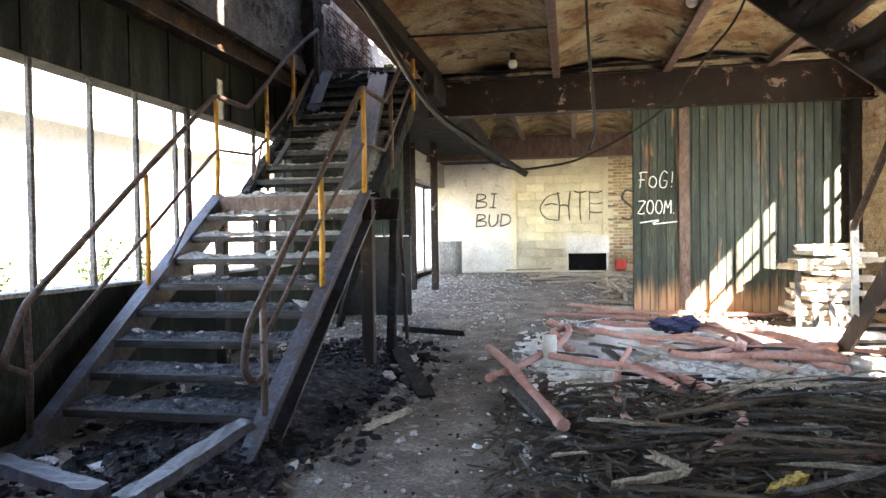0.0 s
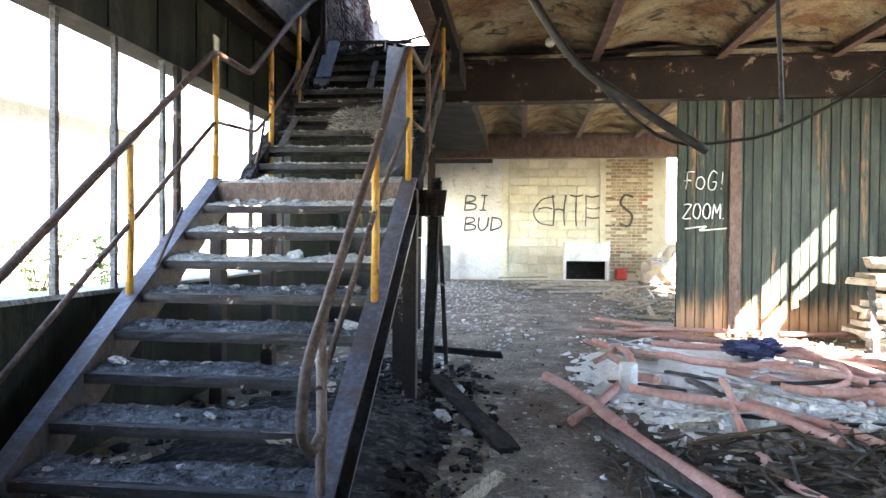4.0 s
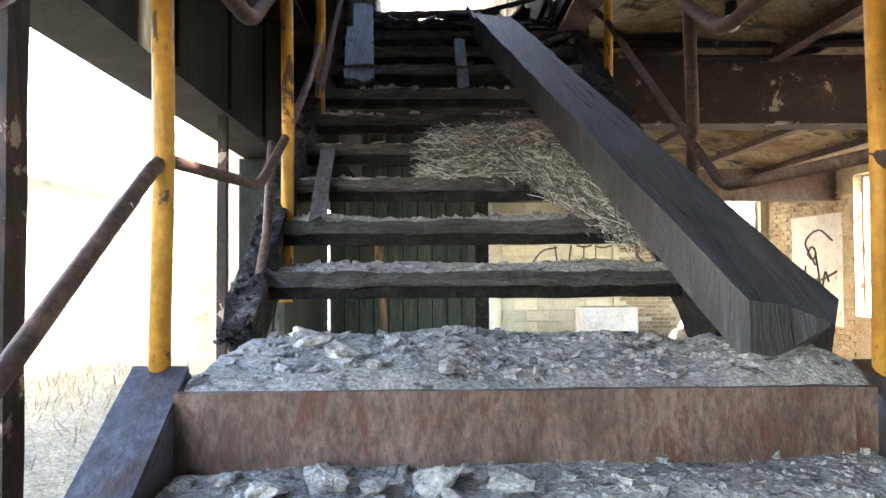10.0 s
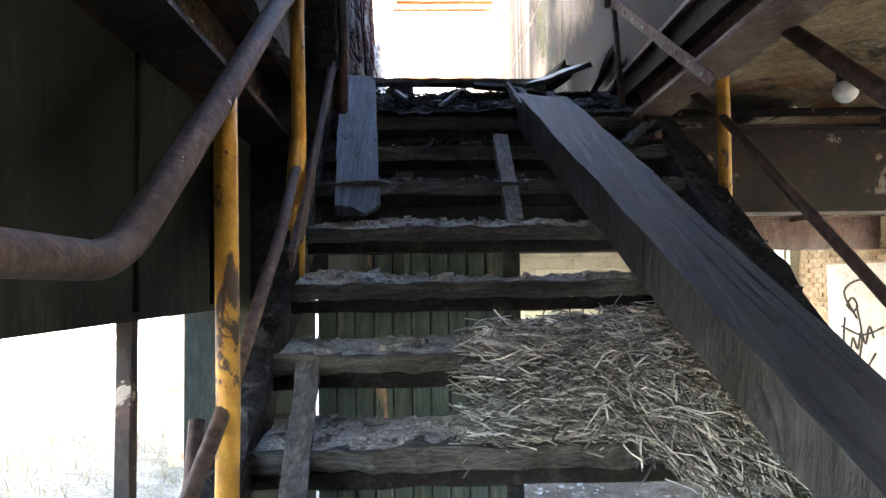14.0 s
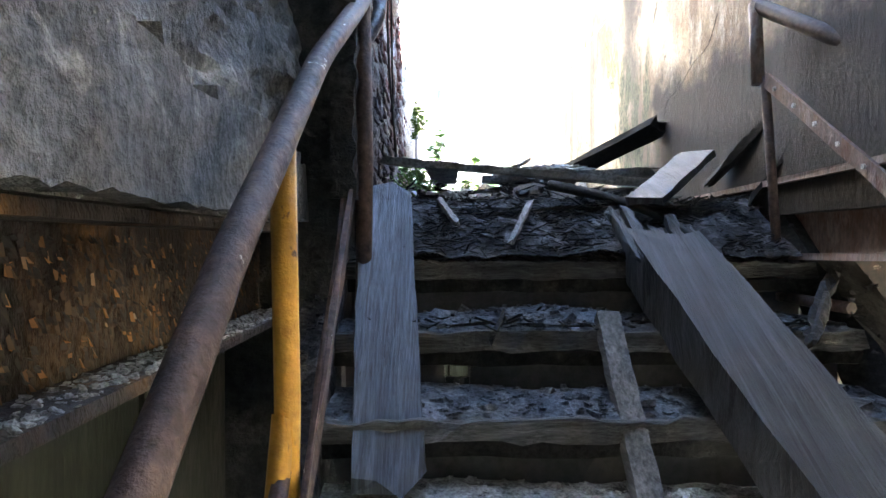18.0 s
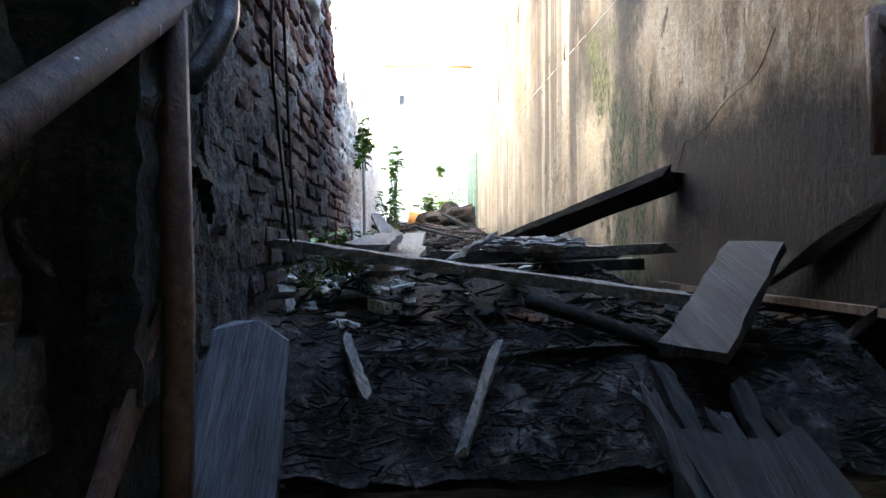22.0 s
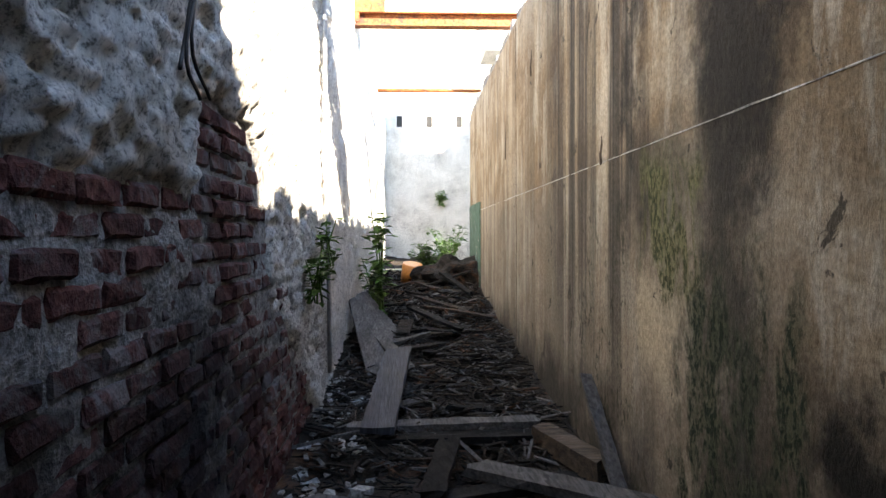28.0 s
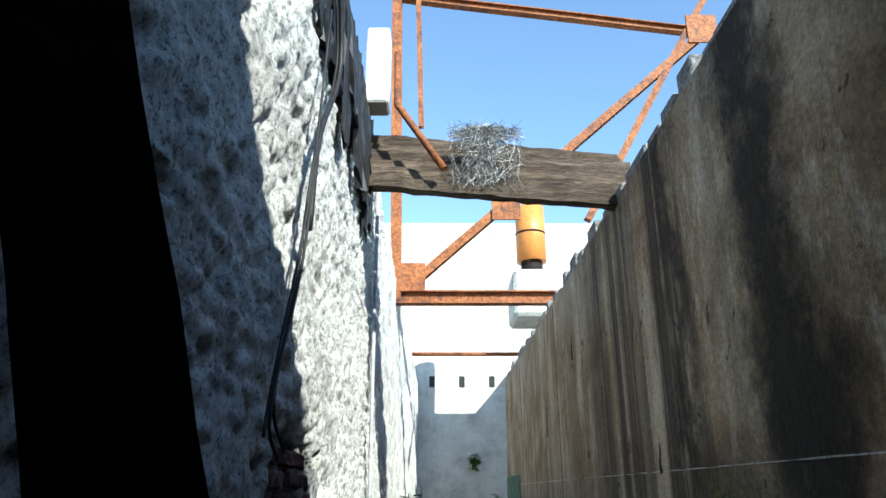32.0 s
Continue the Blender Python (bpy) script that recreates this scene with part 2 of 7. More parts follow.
M_slab = surface("dirty_cream_slab", [(0.25, (0.26, 0.22, 0.17)), (0.5, (0.45, 0.4, 0.33)), (0.8, (0.62, 0.58, 0.5))], 6, rough=0.9, fine=40, bumps=0.8, over=(0.12, 0.07, 0.05), over_at=(0.58, 0.66), over_scale=6, vary=0.4, grit=0.3)
M_brick_tan = surface("whitewashed_yellow_brick", [(0.2, (0.36, 0.25, 0.15)), (0.5, (0.55, 0.43, 0.28)), (0.8, (0.68, 0.6, 0.46))], 4, rough=0.92, fine=40, bumps=0.8, over=(0.36, 0.17, 0.09), over_at=(0.56, 0.66), over_scale=2.5, vary=0.35)
M_mortar = surface("crumbling_mortar", [(0.25, (0.19, 0.185, 0.18)), (0.5, (0.34, 0.33, 0.32)), (0.8, (0.5, 0.49, 0.47))], 9, rough=0.95, fine=60, bumps=1.0, dist=0.03, vary=0, spec=0.1, darkened=True)


def build_roughcast(nt, bsdf):
    """Coarse grey render: sandy grains and pits, with painted pit shade, over broad pale and sooty patches."""
    v = coords(nt)
    broad = noise_tex(nt, v, 3.2, 8, 0.7, 0.4)
    col = ramp(nt, broad, [(0.3, (0.4, 0.38, 0.35)), (0.42, (0.57, 0.55, 0.51)), (0.55, (0.7, 0.68, 0.635)), (0.75, (0.78, 0.76, 0.72))])
    pit = noise_tex(nt, v, 26, 8, 0.8, 0.2)
    # Dark blotches put the shade of hollows into the colour.
    hollow = noise_tex(nt, v, 7, 8, 0.75, 0.2)
    col = mix(nt, ramp(nt, hollow, [(0.3, (0.7,) * 3), (0.38, (0, 0, 0))]), col, (0.16, 0.15, 0.135))
    grain = noise_tex(nt, v, 70, 5, 0.8)
    col = mix(nt, 0.85, col, ramp(nt, grain, [(0.38, (0.14,) * 3), (0.5, (1.0,) * 3), (0.66, (1.25,) * 3)]), 'MULTIPLY')
    nt.links.new(col, bsdf.inputs["Base Color"])
    bsdf.inputs["Roughness"].default_value = 0.96
    bsdf.inputs["Specular IOR Level"].default_value = 0.1
    sand = nt.nodes.new("ShaderNodeMath")
    sand.operation = 'MULTIPLY_ADD'
    nt.links.new(grain, sand.inputs[0])
    sand.inputs[1].default_value = 0.5
    nt.links.new(pit, sand.inputs[2])
    bump(nt, bsdf, sand.outputs[0], 0.9, 0.018)


M_plaster_grey = mat("rough_grey_render", build_roughcast)
M_concrete = surface("stained_concrete", [(0.25, (0.1, 0.1, 0.095)), (0.5, (0.22, 0.215, 0.2)), (0.8, (0.38, 0.37, 0.34))], 2.5, (1, 1, 0.4), rough=0.9, fine=40, bumps=0.6, vary=0)
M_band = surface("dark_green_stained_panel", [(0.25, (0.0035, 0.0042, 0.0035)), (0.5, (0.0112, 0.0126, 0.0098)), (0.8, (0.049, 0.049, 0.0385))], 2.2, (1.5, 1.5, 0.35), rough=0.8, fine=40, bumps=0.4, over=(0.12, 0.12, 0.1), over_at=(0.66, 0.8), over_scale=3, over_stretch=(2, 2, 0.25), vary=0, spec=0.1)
# Much darker copy of the stair render, for the near end and the slab.
M_black_wall = surface("near_black_render", [(0.25, (0.006, 0.006, 0.006)), (0.5, (0.018, 0.0175, 0.017)), (0.8, (0.07, 0.067, 0.062))], 3, rough=0.95, fine=45, bumps=1.0, dist=0.03, over=(0.16, 0.15, 0.14), over_at=(0.64, 0.72), over_scale=5, vary=0)
M_wood_brown = surface("weathered_brown_boards", [(0.25, (0.035, 0.024, 0.016)), (0.5, (0.12, 0.085, 0.058)), (0.8, (0.27, 0.21, 0.155))], 6, (0.4, 4, 5), rough=0.85, fine=35, bumps=0.9, over=(0.02, 0.016, 0.013), over_at=(0.6, 0.65), over_scale=6, over_stretch=(0.5, 5, 6), vary=0.4)
M_board = surface("green_vertical_boards", [(0.25, (0.014, 0.022, 0.017)), (0.5, (0.036, 0.05, 0.04)), (0.8, (0.11, 0.135, 0.11))], 3, (3, 3, 0.25), rough=0.75, fine=30, bumps=0.4, over=(0.3, 0.16, 0.09), over_at=(0.58, 0.68), over_scale=3, over_stretch=(2.5, 2.5, 0.22), vary=0.3, foot=(0.42, 0.24, 0.13))
M_ceiling = surface("flaking_ceiling_plaster", [(0.24, (0.0675, 0.0255, 0.0112)), (0.4, (0.173, 0.0938, 0.045)), (0.54, (0.27, 0.217, 0.128)), (0.72, (0.39, 0.36, 0.255))], 1.7, rough=0.95, fine=35, bumps=0.9, dist=0.02, over=(0.04, 0.036, 0.022), over_at=(0.54, 0.62), over_scale=3.6, vary=0, grit=0.6)
M_block = surface("yellowed_block_wall", [(0.25, (0.55, 0.51, 0.35)), (0.5, (0.7, 0.66, 0.5)), (0.8, (0.78, 0.76, 0.65))], 2.5, rough=0.92, fine=40, bumps=0.5, over=(0.34, 0.3, 0.2), over_at=(0.62, 0.7), over_scale=4, vary=0.25, grit=0.3)
M_white = surface("flaking_white_paint", [(0.25, (0.5, 0.49, 0.45)), (0.5, (0.68, 0.67, 0.63)), (0.8, (0.78, 0.78, 0.74))], 3, rough=0.85, fine=30, bumps=0.5, over=(0.32, 0.26, 0.19), over_at=(0.6, 0.7), over_scale=4, vary=0.2, grit=0.3)
M_pink = surface("faded_red_hose", [(0.25, (0.44, 0.19, 0.15)), (0.5, (0.56, 0.3, 0.25)), (0.8, (0.66, 0.45, 0.39))], 3, rough=0.75, fine=30, bumps=0.2, over=(0.5, 0.44, 0.4), over_at=(0.58, 0.7), over_scale=9, vary=0.45, grit=0.35)
M_black = surface("black_rubber", [(0.3, (0.012, 0.012, 0.013)), (0.8, (0.035, 0.033, 0.032))], 8, rough=0.55, bumps=0.2)
# Darker than char: the timber's unlit silhouette is put into its colour.
M_char_silhouette = surface("silhouette_black_char", [(0.3, (0.0025, 0.0025, 0.0025)), (0.8, (0.007, 0.0065, 0.006))], 8, rough=1.0, bumps=0.4, spec=0.02)


def build_straw(nt, bsdf):
    """Dry grey stalks, each its own tone from black to pale."""
    geo = nt.nodes.new("ShaderNodeNewGeometry")
    col = ramp(nt, geo.outputs["Random Per Island"], [(0.0, (0.03, 0.029, 0.028)), (0.45, (0.14, 0.137, 0.132)), (0.8, (0.38, 0.37, 0.355)), (1.0, (0.66, 0.65, 0.63))])
    nt.links.new(col, bsdf.inputs["Base Color"])
    bsdf.inputs["Roughness"].default_value = 0.7


M_straw = mat("grey_straw", build_straw)
M_yellow_wood = surface("faded_yellow_wood", [(0.25, (0.3, 0.2, 0.05)), (0.6, (0.5, 0.36, 0.1)), (0.85, (0.6, 0.5, 0.25))], 8, rough=0.8, over=(0.1, 0.07, 0.04), over_at=(0.6, 0.66), over_scale=9)
M_green_paint = surface("peeling_green_paint", [(0.25, (0.03, 0.07, 0.03)), (0.55, (0.08, 0.16, 0.07)), (0.85, (0.2, 0.28, 0.16))], 6, (1, 1, 0.5), rough=0.7, over=(0.14, 0.07, 0.04), over_at=(0.56, 0.62), over_scale=6)
M_leaf = surface("nettle_leaves", [(0.3, (0.06, 0.13, 0.02)), (0.6, (0.13, 0.26, 0.04)), (0.85, (0.22, 0.36, 0.08))], 9, rough=0.6, fine=30, bumps=0.2, vary=0.2)
M_grass = surface("dry_grass", [(0.25, (0.12, 0.1, 0.05)), (0.5, (0.24, 0.21, 0.12)), (0.8, (0.36, 0.33, 0.22))], 3, rough=0.9, fine=30, bumps=0.5, vary=0)
M_asphalt = surface("pale_yard_ground", [(0.25, (0.1, 0.09, 0.065)), (0.5, (0.2, 0.18, 0.135)), (0.8, (0.3, 0.28, 0.23))], 3, rough=0.95, fine=25, bumps=0.8, dist=0.03, vary=0)
M_debris = surface("dark_wood_litter", [(0.25, (0.009, 0.007, 0.006)), (0.5, (0.032, 0.024, 0.018)), (0.8, (0.11, 0.08, 0.058))], 12, rough=0.95, fine=60, bumps=1.0, dist=0.03, over=(0.13, 0.06, 0.03), over_at=(0.56, 0.66), over_scale=4, vary=0.4)
M_cloth = surface("blue_cloth", [(0.3, (0.03, 0.035, 0.09)), (0.8, (0.08, 0.09, 0.2))], 8, rough=0.95)
M_red = surface("faded_red_plastic", [(0.3, (0.35, 0.03, 0.02)), (0.8, (0.5, 0.07, 0.05))], 5, rough=0.5)
M_paint_white = surface("white_spray_paint", [(0.3, (0.7, 0.7, 0.7)), (0.8, (0.82, 0.82, 0.82))], 5, rough=0.6, vary=0, grit=0.3)
M_paint_black = surface("black_spray_paint", [(0.3, (0.03, 0.03, 0.03)), (0.8, (0.06, 0.06, 0.06))], 5, rough=0.6, vary=0)


def build_tan(nt, bsdf):
    """Ochre plaster: brown and grey clouds, damp streaks, sooty clouds, a dark foot, fields of speckled green algae, a
    pale scrape, and burn and shade painted low.
    """
    v = coords(nt)
    warp = noise_tex(nt, v, 2.4, 7, 0.68)
    shift = nt.nodes.new("ShaderNodeVectorMath")
    shift.operation = 'MULTIPLY_ADD'
    nt.links.new(warp, shift.inputs[0])
    shift.inputs[1].default_value = (0, 0.8, 0.7)
    nt.links.new(v, shift.inputs[2])
    back = nt.nodes.new("ShaderNodeVectorMath")
    back.operation = 'SUBTRACT'
    nt.links.new(shift.outputs[0], back.inputs[0])
    back.inputs[1].default_value = (0, 0.4, 0.35)
    xyz = nt.nodes.new("ShaderNodeSeparateXYZ")
    nt.links.new(back.outputs[0], xyz.inputs[0])
    y, z = xyz.outputs[1], xyz.outputs[2]

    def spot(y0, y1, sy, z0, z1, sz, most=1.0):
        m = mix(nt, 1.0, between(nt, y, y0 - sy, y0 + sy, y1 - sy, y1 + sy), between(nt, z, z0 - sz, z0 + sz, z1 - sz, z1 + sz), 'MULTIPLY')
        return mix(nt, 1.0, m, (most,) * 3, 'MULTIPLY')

    broad = noise_tex(nt, v, 1.5, 9, 0.7, 0.5)
    col = ramp(nt, broad, [(0.3, (0.14, 0.09, 0.052)), (0.43, (0.3, 0.213, 0.13)), (0.55, (0.44, 0.35, 0.245)), (0.7, (0.56, 0.485, 0.385))])
    pale = noise_tex(nt, coords(nt, (1.6, 1.6, 0.5)), 2.6, 10, 0.75)
    col = mix(nt, ramp(nt, pale, [(0.53, (0, 0, 0)), (0.6, (0.6,) * 3)]), col, (0.64, 0.57, 0.46))
    col = mix(nt, spot(9.9, 30.0, 0.3, 0.0, 4.62, 0.12, 0.45), col, (0.33, 0.3, 0.255))
    run = noise_tex(nt, coords(nt, (4.0, 4.0, 0.12)), 1.4, 6, 0.6, 0.5)
    thin = noise_tex(nt, coords(nt, (9.0, 9.0, 0.2)), 1.5, 7, 0.65, 0.6)
    runs = ramp(nt, run, [(0.44, (0, 0, 0)), (0.58, (0.8,) * 3)])
    lines = ramp(nt, thin, [(0.53, (0, 0, 0)), (0.62, (0.75,) * 3)])
    every = mix(nt, 1.0, runs, (0.45,) * 3, 'MULTIPLY')
    col = mix(nt, every, col, (0.11, 0.09, 0.07))
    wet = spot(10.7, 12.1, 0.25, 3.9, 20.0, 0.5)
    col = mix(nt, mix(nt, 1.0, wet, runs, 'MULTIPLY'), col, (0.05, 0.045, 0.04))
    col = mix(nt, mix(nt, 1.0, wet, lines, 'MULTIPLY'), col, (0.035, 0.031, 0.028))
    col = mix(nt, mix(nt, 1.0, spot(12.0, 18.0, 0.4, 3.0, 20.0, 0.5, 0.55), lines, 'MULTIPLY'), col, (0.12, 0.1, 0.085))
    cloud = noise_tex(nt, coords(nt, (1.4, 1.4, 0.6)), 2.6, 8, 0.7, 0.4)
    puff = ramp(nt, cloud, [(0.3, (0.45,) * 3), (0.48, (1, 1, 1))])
    # One dark tone for sooty clouds, the wall's foot and its low near end.
    murk = (0.026, 0.024, 0.022)
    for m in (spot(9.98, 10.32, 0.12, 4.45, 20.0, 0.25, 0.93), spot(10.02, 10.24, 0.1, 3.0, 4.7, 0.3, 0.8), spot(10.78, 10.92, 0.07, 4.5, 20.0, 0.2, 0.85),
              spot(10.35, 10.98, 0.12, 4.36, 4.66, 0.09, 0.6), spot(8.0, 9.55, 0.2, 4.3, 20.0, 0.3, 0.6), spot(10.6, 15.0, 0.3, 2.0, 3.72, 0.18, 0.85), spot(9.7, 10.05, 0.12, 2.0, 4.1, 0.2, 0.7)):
        col = mix(nt, mix(nt, 1.0, m, puff, 'MULTIPLY'), col, murk)
    speck = noise_tex(nt, coords(nt, (1, 1, 0.6)), 46, 6, 0.75, 0.2)
    tuft = noise_tex(nt, coords(nt, (1, 1, 0.45)), 7, 7, 0.7, 0.5)
    tufts = ramp(nt, tuft, [(0.42, (0, 0, 0)), (0.52, (1, 1, 1))])
    moss = mix(nt, 1.0, spot(10.28, 10.72, 0.06, 4.2, 4.56, 0.06), tufts, 'MULTIPLY')
    col = mix(nt, mix(nt, 1.0, moss, (0.8,) * 3, 'MULTIPLY'), col, (0.2, 0.2, 0.085))
    col = mix(nt, spot(10.44, 10.7, 0.05, 3.84, 4.2, 0.08, 0.85), col, (0.58, 0.48, 0.34))
    low = mix(nt, 1.0, spot(9.8, 10.4, 0.08, 2.5, 4.24, 0.12), tufts, 'MULTIPLY')
    col = mix(nt, mix(nt, 1.0, low, (0.75,) * 3, 'MULTIPLY'), col, (0.07, 0.085, 0.045))
    dots = ramp(nt, speck, [(0.48, (0, 0, 0)), (0.53, (1, 1, 1))])
    col = mix(nt, mix(nt, 1.0, dots, moss, 'MULTIPLY'), col, (0.045, 0.055, 0.02))
    col = mix(nt, mix(nt, 1.0, dots, low, 'MULTIPLY'), col, (0.014, 0.026, 0.012))
    some = mix(nt, 1.0, spot(10.7, 11.9, 0.2, 3.5, 4.45, 0.15, 0.8), ramp(nt, tuft, [(0.52, (0, 0, 0)), (0.6, (1, 1, 1))]), 'MULTIPLY')
    col = mix(nt, mix(nt, 1.0, dots, some, 'MULTIPLY'), col, (0.03, 0.035, 0.02))
    # Burn and shade low by the stair head, both put into the colour.
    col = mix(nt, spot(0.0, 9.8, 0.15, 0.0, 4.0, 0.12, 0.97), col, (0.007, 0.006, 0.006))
    rare = noise_tex(nt, coords(nt, (1, 1, 0.7)), 9, 6, 0.7, 0.5)
    col = mix(nt, ramp(nt, rare, [(0.63, (0, 0, 0)), (0.655, (0.85,) * 3)]), col, (0.05, 0.045, 0.035))
    grain = noise_tex(nt, v, 70, 4, 0.7)
    col = mix(nt, 0.6, col, ramp(nt, grain, [(0.32, (0.3,) * 3), (0.6, (1.0,) * 3), (0.72, (1.25,) * 3)]), 'MULTIPLY')
    nt.links.new(col, bsdf.inputs["Base Color"])
    bsdf.inputs["Roughness"].default_value = 0.93
    bsdf.inputs["Specular IOR Level"].default_value = 0.2
    both = nt.nodes.new("ShaderNodeMath")
    both.operation = 'MULTIPLY_ADD'
    nt.links.new(speck, both.inputs[0])
    both.inputs[1].default_value = 0.4
    nt.links.new(pale, both.inputs[2])
    bump(nt, bsdf, both.outputs[0], 0.9, 0.02)


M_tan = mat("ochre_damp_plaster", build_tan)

M_paint_grey = surface("faded_dark_spray_paint", [(0.3, (0.07, 0.068, 0.06)), (0.8, (0.16, 0.155, 0.135))], 7, rough=0.8, vary=0)


def build_flakes(nt, bsdf):
    """Curled scales of old paint, each in one of its coats."""
    geo = nt.nodes.new("ShaderNodeNewGeometry")
    col = ramp(nt, geo.outputs["Random Per Island"], [(0.0, (0.006, 0.005, 0.004)), (0.55, (0.018, 0.011, 0.006)), (0.85, (0.055, 0.026, 0.009)), (0.97, (0.2, 0.085, 0.02)), (1.0, (0.16, 0.145, 0.12))])
    nt.links.new(col, bsdf.inputs["Base Color"])
    bsdf.inputs["Roughness"].default_value = 0.8


M_flakes = mat("curled_orange_paint", build_flakes)


# ---- mesh helpers ----
def part(name, bm, material, parent=None, label=""):
    me = bpy.data.meshes.new(name)
    bm.to_mesh(me)
    bm.free()
    me.materials.append(material)
    ob = new(name, me)
    if parent:
        ob.parent = parent
    if label:
        ob["label"] = label
    return ob


def raw(name, verts, faces, material, parent=None, label="", smooth=False):
    me = bpy.data.meshes.new(name)
    me.from_pydata(verts, [], faces)
    me.validate()
    me.materials.append(material)
    if smooth:
        me.polygons.foreach_set("use_smooth", [True] * len(me.polygons))
    ob = new(name, me)
    if parent:
        ob.parent = parent
    if label:
        ob["label"] = label
    return ob


def thing(name, label, category, group="", kind=""):
    return tagged(new(name), label, category, group, kind)


def box(bm, a, b, bevel=0.0):
    """A box from corner a to corner b."""
    a, b = Vector(a), Vector(b)
    r = bmesh.ops.create_cube(bm, size=1.0, matrix=Matrix.Translation((a + b) / 2) @ Matrix.Diagonal((*(b - a), 1)))
    if bevel:
        edges = list({e for v in r["verts"] for e in v.link_edges})
        bmesh.ops.bevel(bm, geom=edges, offset=bevel, segments=1, affect='EDGES')
    return bm


def boxes(*pairs, bevel=0.0):
    bm = bmesh.new()
    for a, b in pairs:
        box(bm, a, b, bevel)
    return bm


def frame_axes(p, q, up=(0, 0, 1)):
    d = (Vector(q) - Vector(p))
    n = d.normalized()
    s = n.cross(Vector(up))
    if s.length < 1e-4:
        s = Vector((1, 0, 0))
    s.normalize()
    return d.length, n, s, s.cross(n).normalized()


def plank(p, q, w, h, up=(0, 0, 1), seed=0, rough=0.008, cuts=10, ragged=0.03, bm=None):
    """A worn board from p to q, w wide and h thick, with wavy edges and ragged ends. p and q lie on its middle line."""
    rnd = random.Random(seed)
    bm = bm or bmesh.new()
    length, n, s, u = frame_axes(p, q, up)
    p = Vector(p)
    rings = []
    across = [(-1, -1), (-0.33, -1), (0.33, -1), (1, -1), (1, 1), (0.33, 1), (-0.33, 1), (-1, 1)]
    for i in range(cuts + 1):
        f = i / cuts
        ring = []
        for a, b in across:
            e = rnd.uniform(-rough, rough)
            g = rnd.uniform(-rough, rough) * 0.6
            end = (rnd.uniform(-ragged, ragged) if i in (0, cuts) else 0)
            pos = p + n * (f * length + end) + s * (a * (w / 2) + (e if abs(a) == 1 else 0)) + u * (b * (h / 2) + g)
            ring.append(bm.verts.new(pos))
        rings.append(ring)
    k = len(across)
    for r0, r1 in zip(rings, rings[1:]):
        for j in range(k):
            bm.faces.new((r0[j], r0[(j + 1) % k], r1[(j + 1) % k], r1[j]))
    bm.faces.new(rings[0][::-1])
    bm.faces.new(rings[-1])
    bmesh.ops.recalc_face_normals(bm, faces=bm.faces)
    return bm


def tube(points, r, sides=8, bm=None, taper=1.0):
    """A round bar along a line of points."""
    bm = bm or bmesh.new()
    pts = [Vector(p) for p in points]
    rings = []
    prev = None
    for i, p in enumerate(pts):
        d = (pts[min(i + 1, len(pts) - 1)] - pts[max(i - 1, 0)]).normalized()
        if prev is None:
            ref = Vector((0, 0, 1)) if abs(d.z) < 0.9 else Vector((1, 0, 0))
            s = d.cross(ref).normalized()
        else:
            s = (prev - d * prev.dot(d)).normalized()
        prev = s
        u = d.cross(s)
        rr = r * (1 + (taper - 1) * i / max(1, len(pts) - 1))
        rings.append([bm.verts.new(p + (s * math.cos(a) + u * math.sin(a)) * rr) for a in [2 * math.pi * k / sides for k in range(sides)]])
    for r0, r1 in zip(rings, rings[1:]):
        for j in range(sides):
            f = bm.faces.new((r0[j], r0[(j + 1) % sides], r1[(j + 1) % sides], r1[j]))
            f.smooth = True
    bm.faces.new(rings[0][::-1])
    bm.faces.new(rings[-1])
    bmesh.ops.recalc_face_normals(bm, faces=bm.faces)
    return bm


def curve(points, n=6):
    """Points of a smooth line through the given points."""
    p = [Vector(a) for a in points]
    p = [p[0] * 2 - p[1]] + p + [p[-1] * 2 - p[-2]]
    out = []
    for i in range(1, len(p) - 2):
        for k in range(n):
            t = k / n
            a, b, c, d = p[i - 1], p[i], p[i + 1], p[i + 2]
            out.append(0.5 * ((2 * b) + (c - a) * t + (2 * a - 5 * b + 4 * c - d) * t * t + (3 * b - a - 3 * c + d) * t ** 3))
    out.append(p[-2])
    return out


def bent(points, r=0.06, n=5):
    """A line with its corners rounded by a small radius."""
    p = [Vector(a) for a in points]
    out = [p[0]]
    for a, b, c in zip(p, p[1:], p[2:]):
        u, w = (a - b), (c - b)
        k = min(r, u.length * 0.45, w.length * 0.45)
        s0, s1 = b + u.normalized() * k, b + w.normalized() * k
        for i in range(n + 1):
            t = i / n
            out.append(s0 * (1 - t) ** 2 + b * 2 * t * (1 - t) + s1 * t * t)
    out.append(p[-1])
    return out


def ibeam(p, q, w, h, up=(0, 0, 1), t=0.018):
    """A rolled steel joist from p to q; the line p to q runs along its middle."""
    bm = bmesh.new()
    length, n, s, u = frame_axes(p, q, up)
    for c, ww, hh in ((u * (h / 2 - t / 2), w, t), (u * (-h / 2 + t / 2), w, t), (Vector(), t, h - 2 * t)):
        plank(Vector(p) + c, Vector(q) + c, ww, hh, up, rough=0.002, cuts=8, ragged=0, bm=bm)
    return bm


def rock_data(name, seed, sub=1, squash=0.6, rough=0.35):
    rnd = random.Random(seed)
    bm = bmesh.new()
    bmesh.ops.create_icosphere(bm, subdivisions=sub, radius=1)
    for v in bm.verts:
        v.co *= 1 + rnd.uniform(-rough, rough)
        v.co.z *= squash
    me = bpy.data.meshes.new(name)
    bm.to_mesh(me)
    bm.free()
    return me


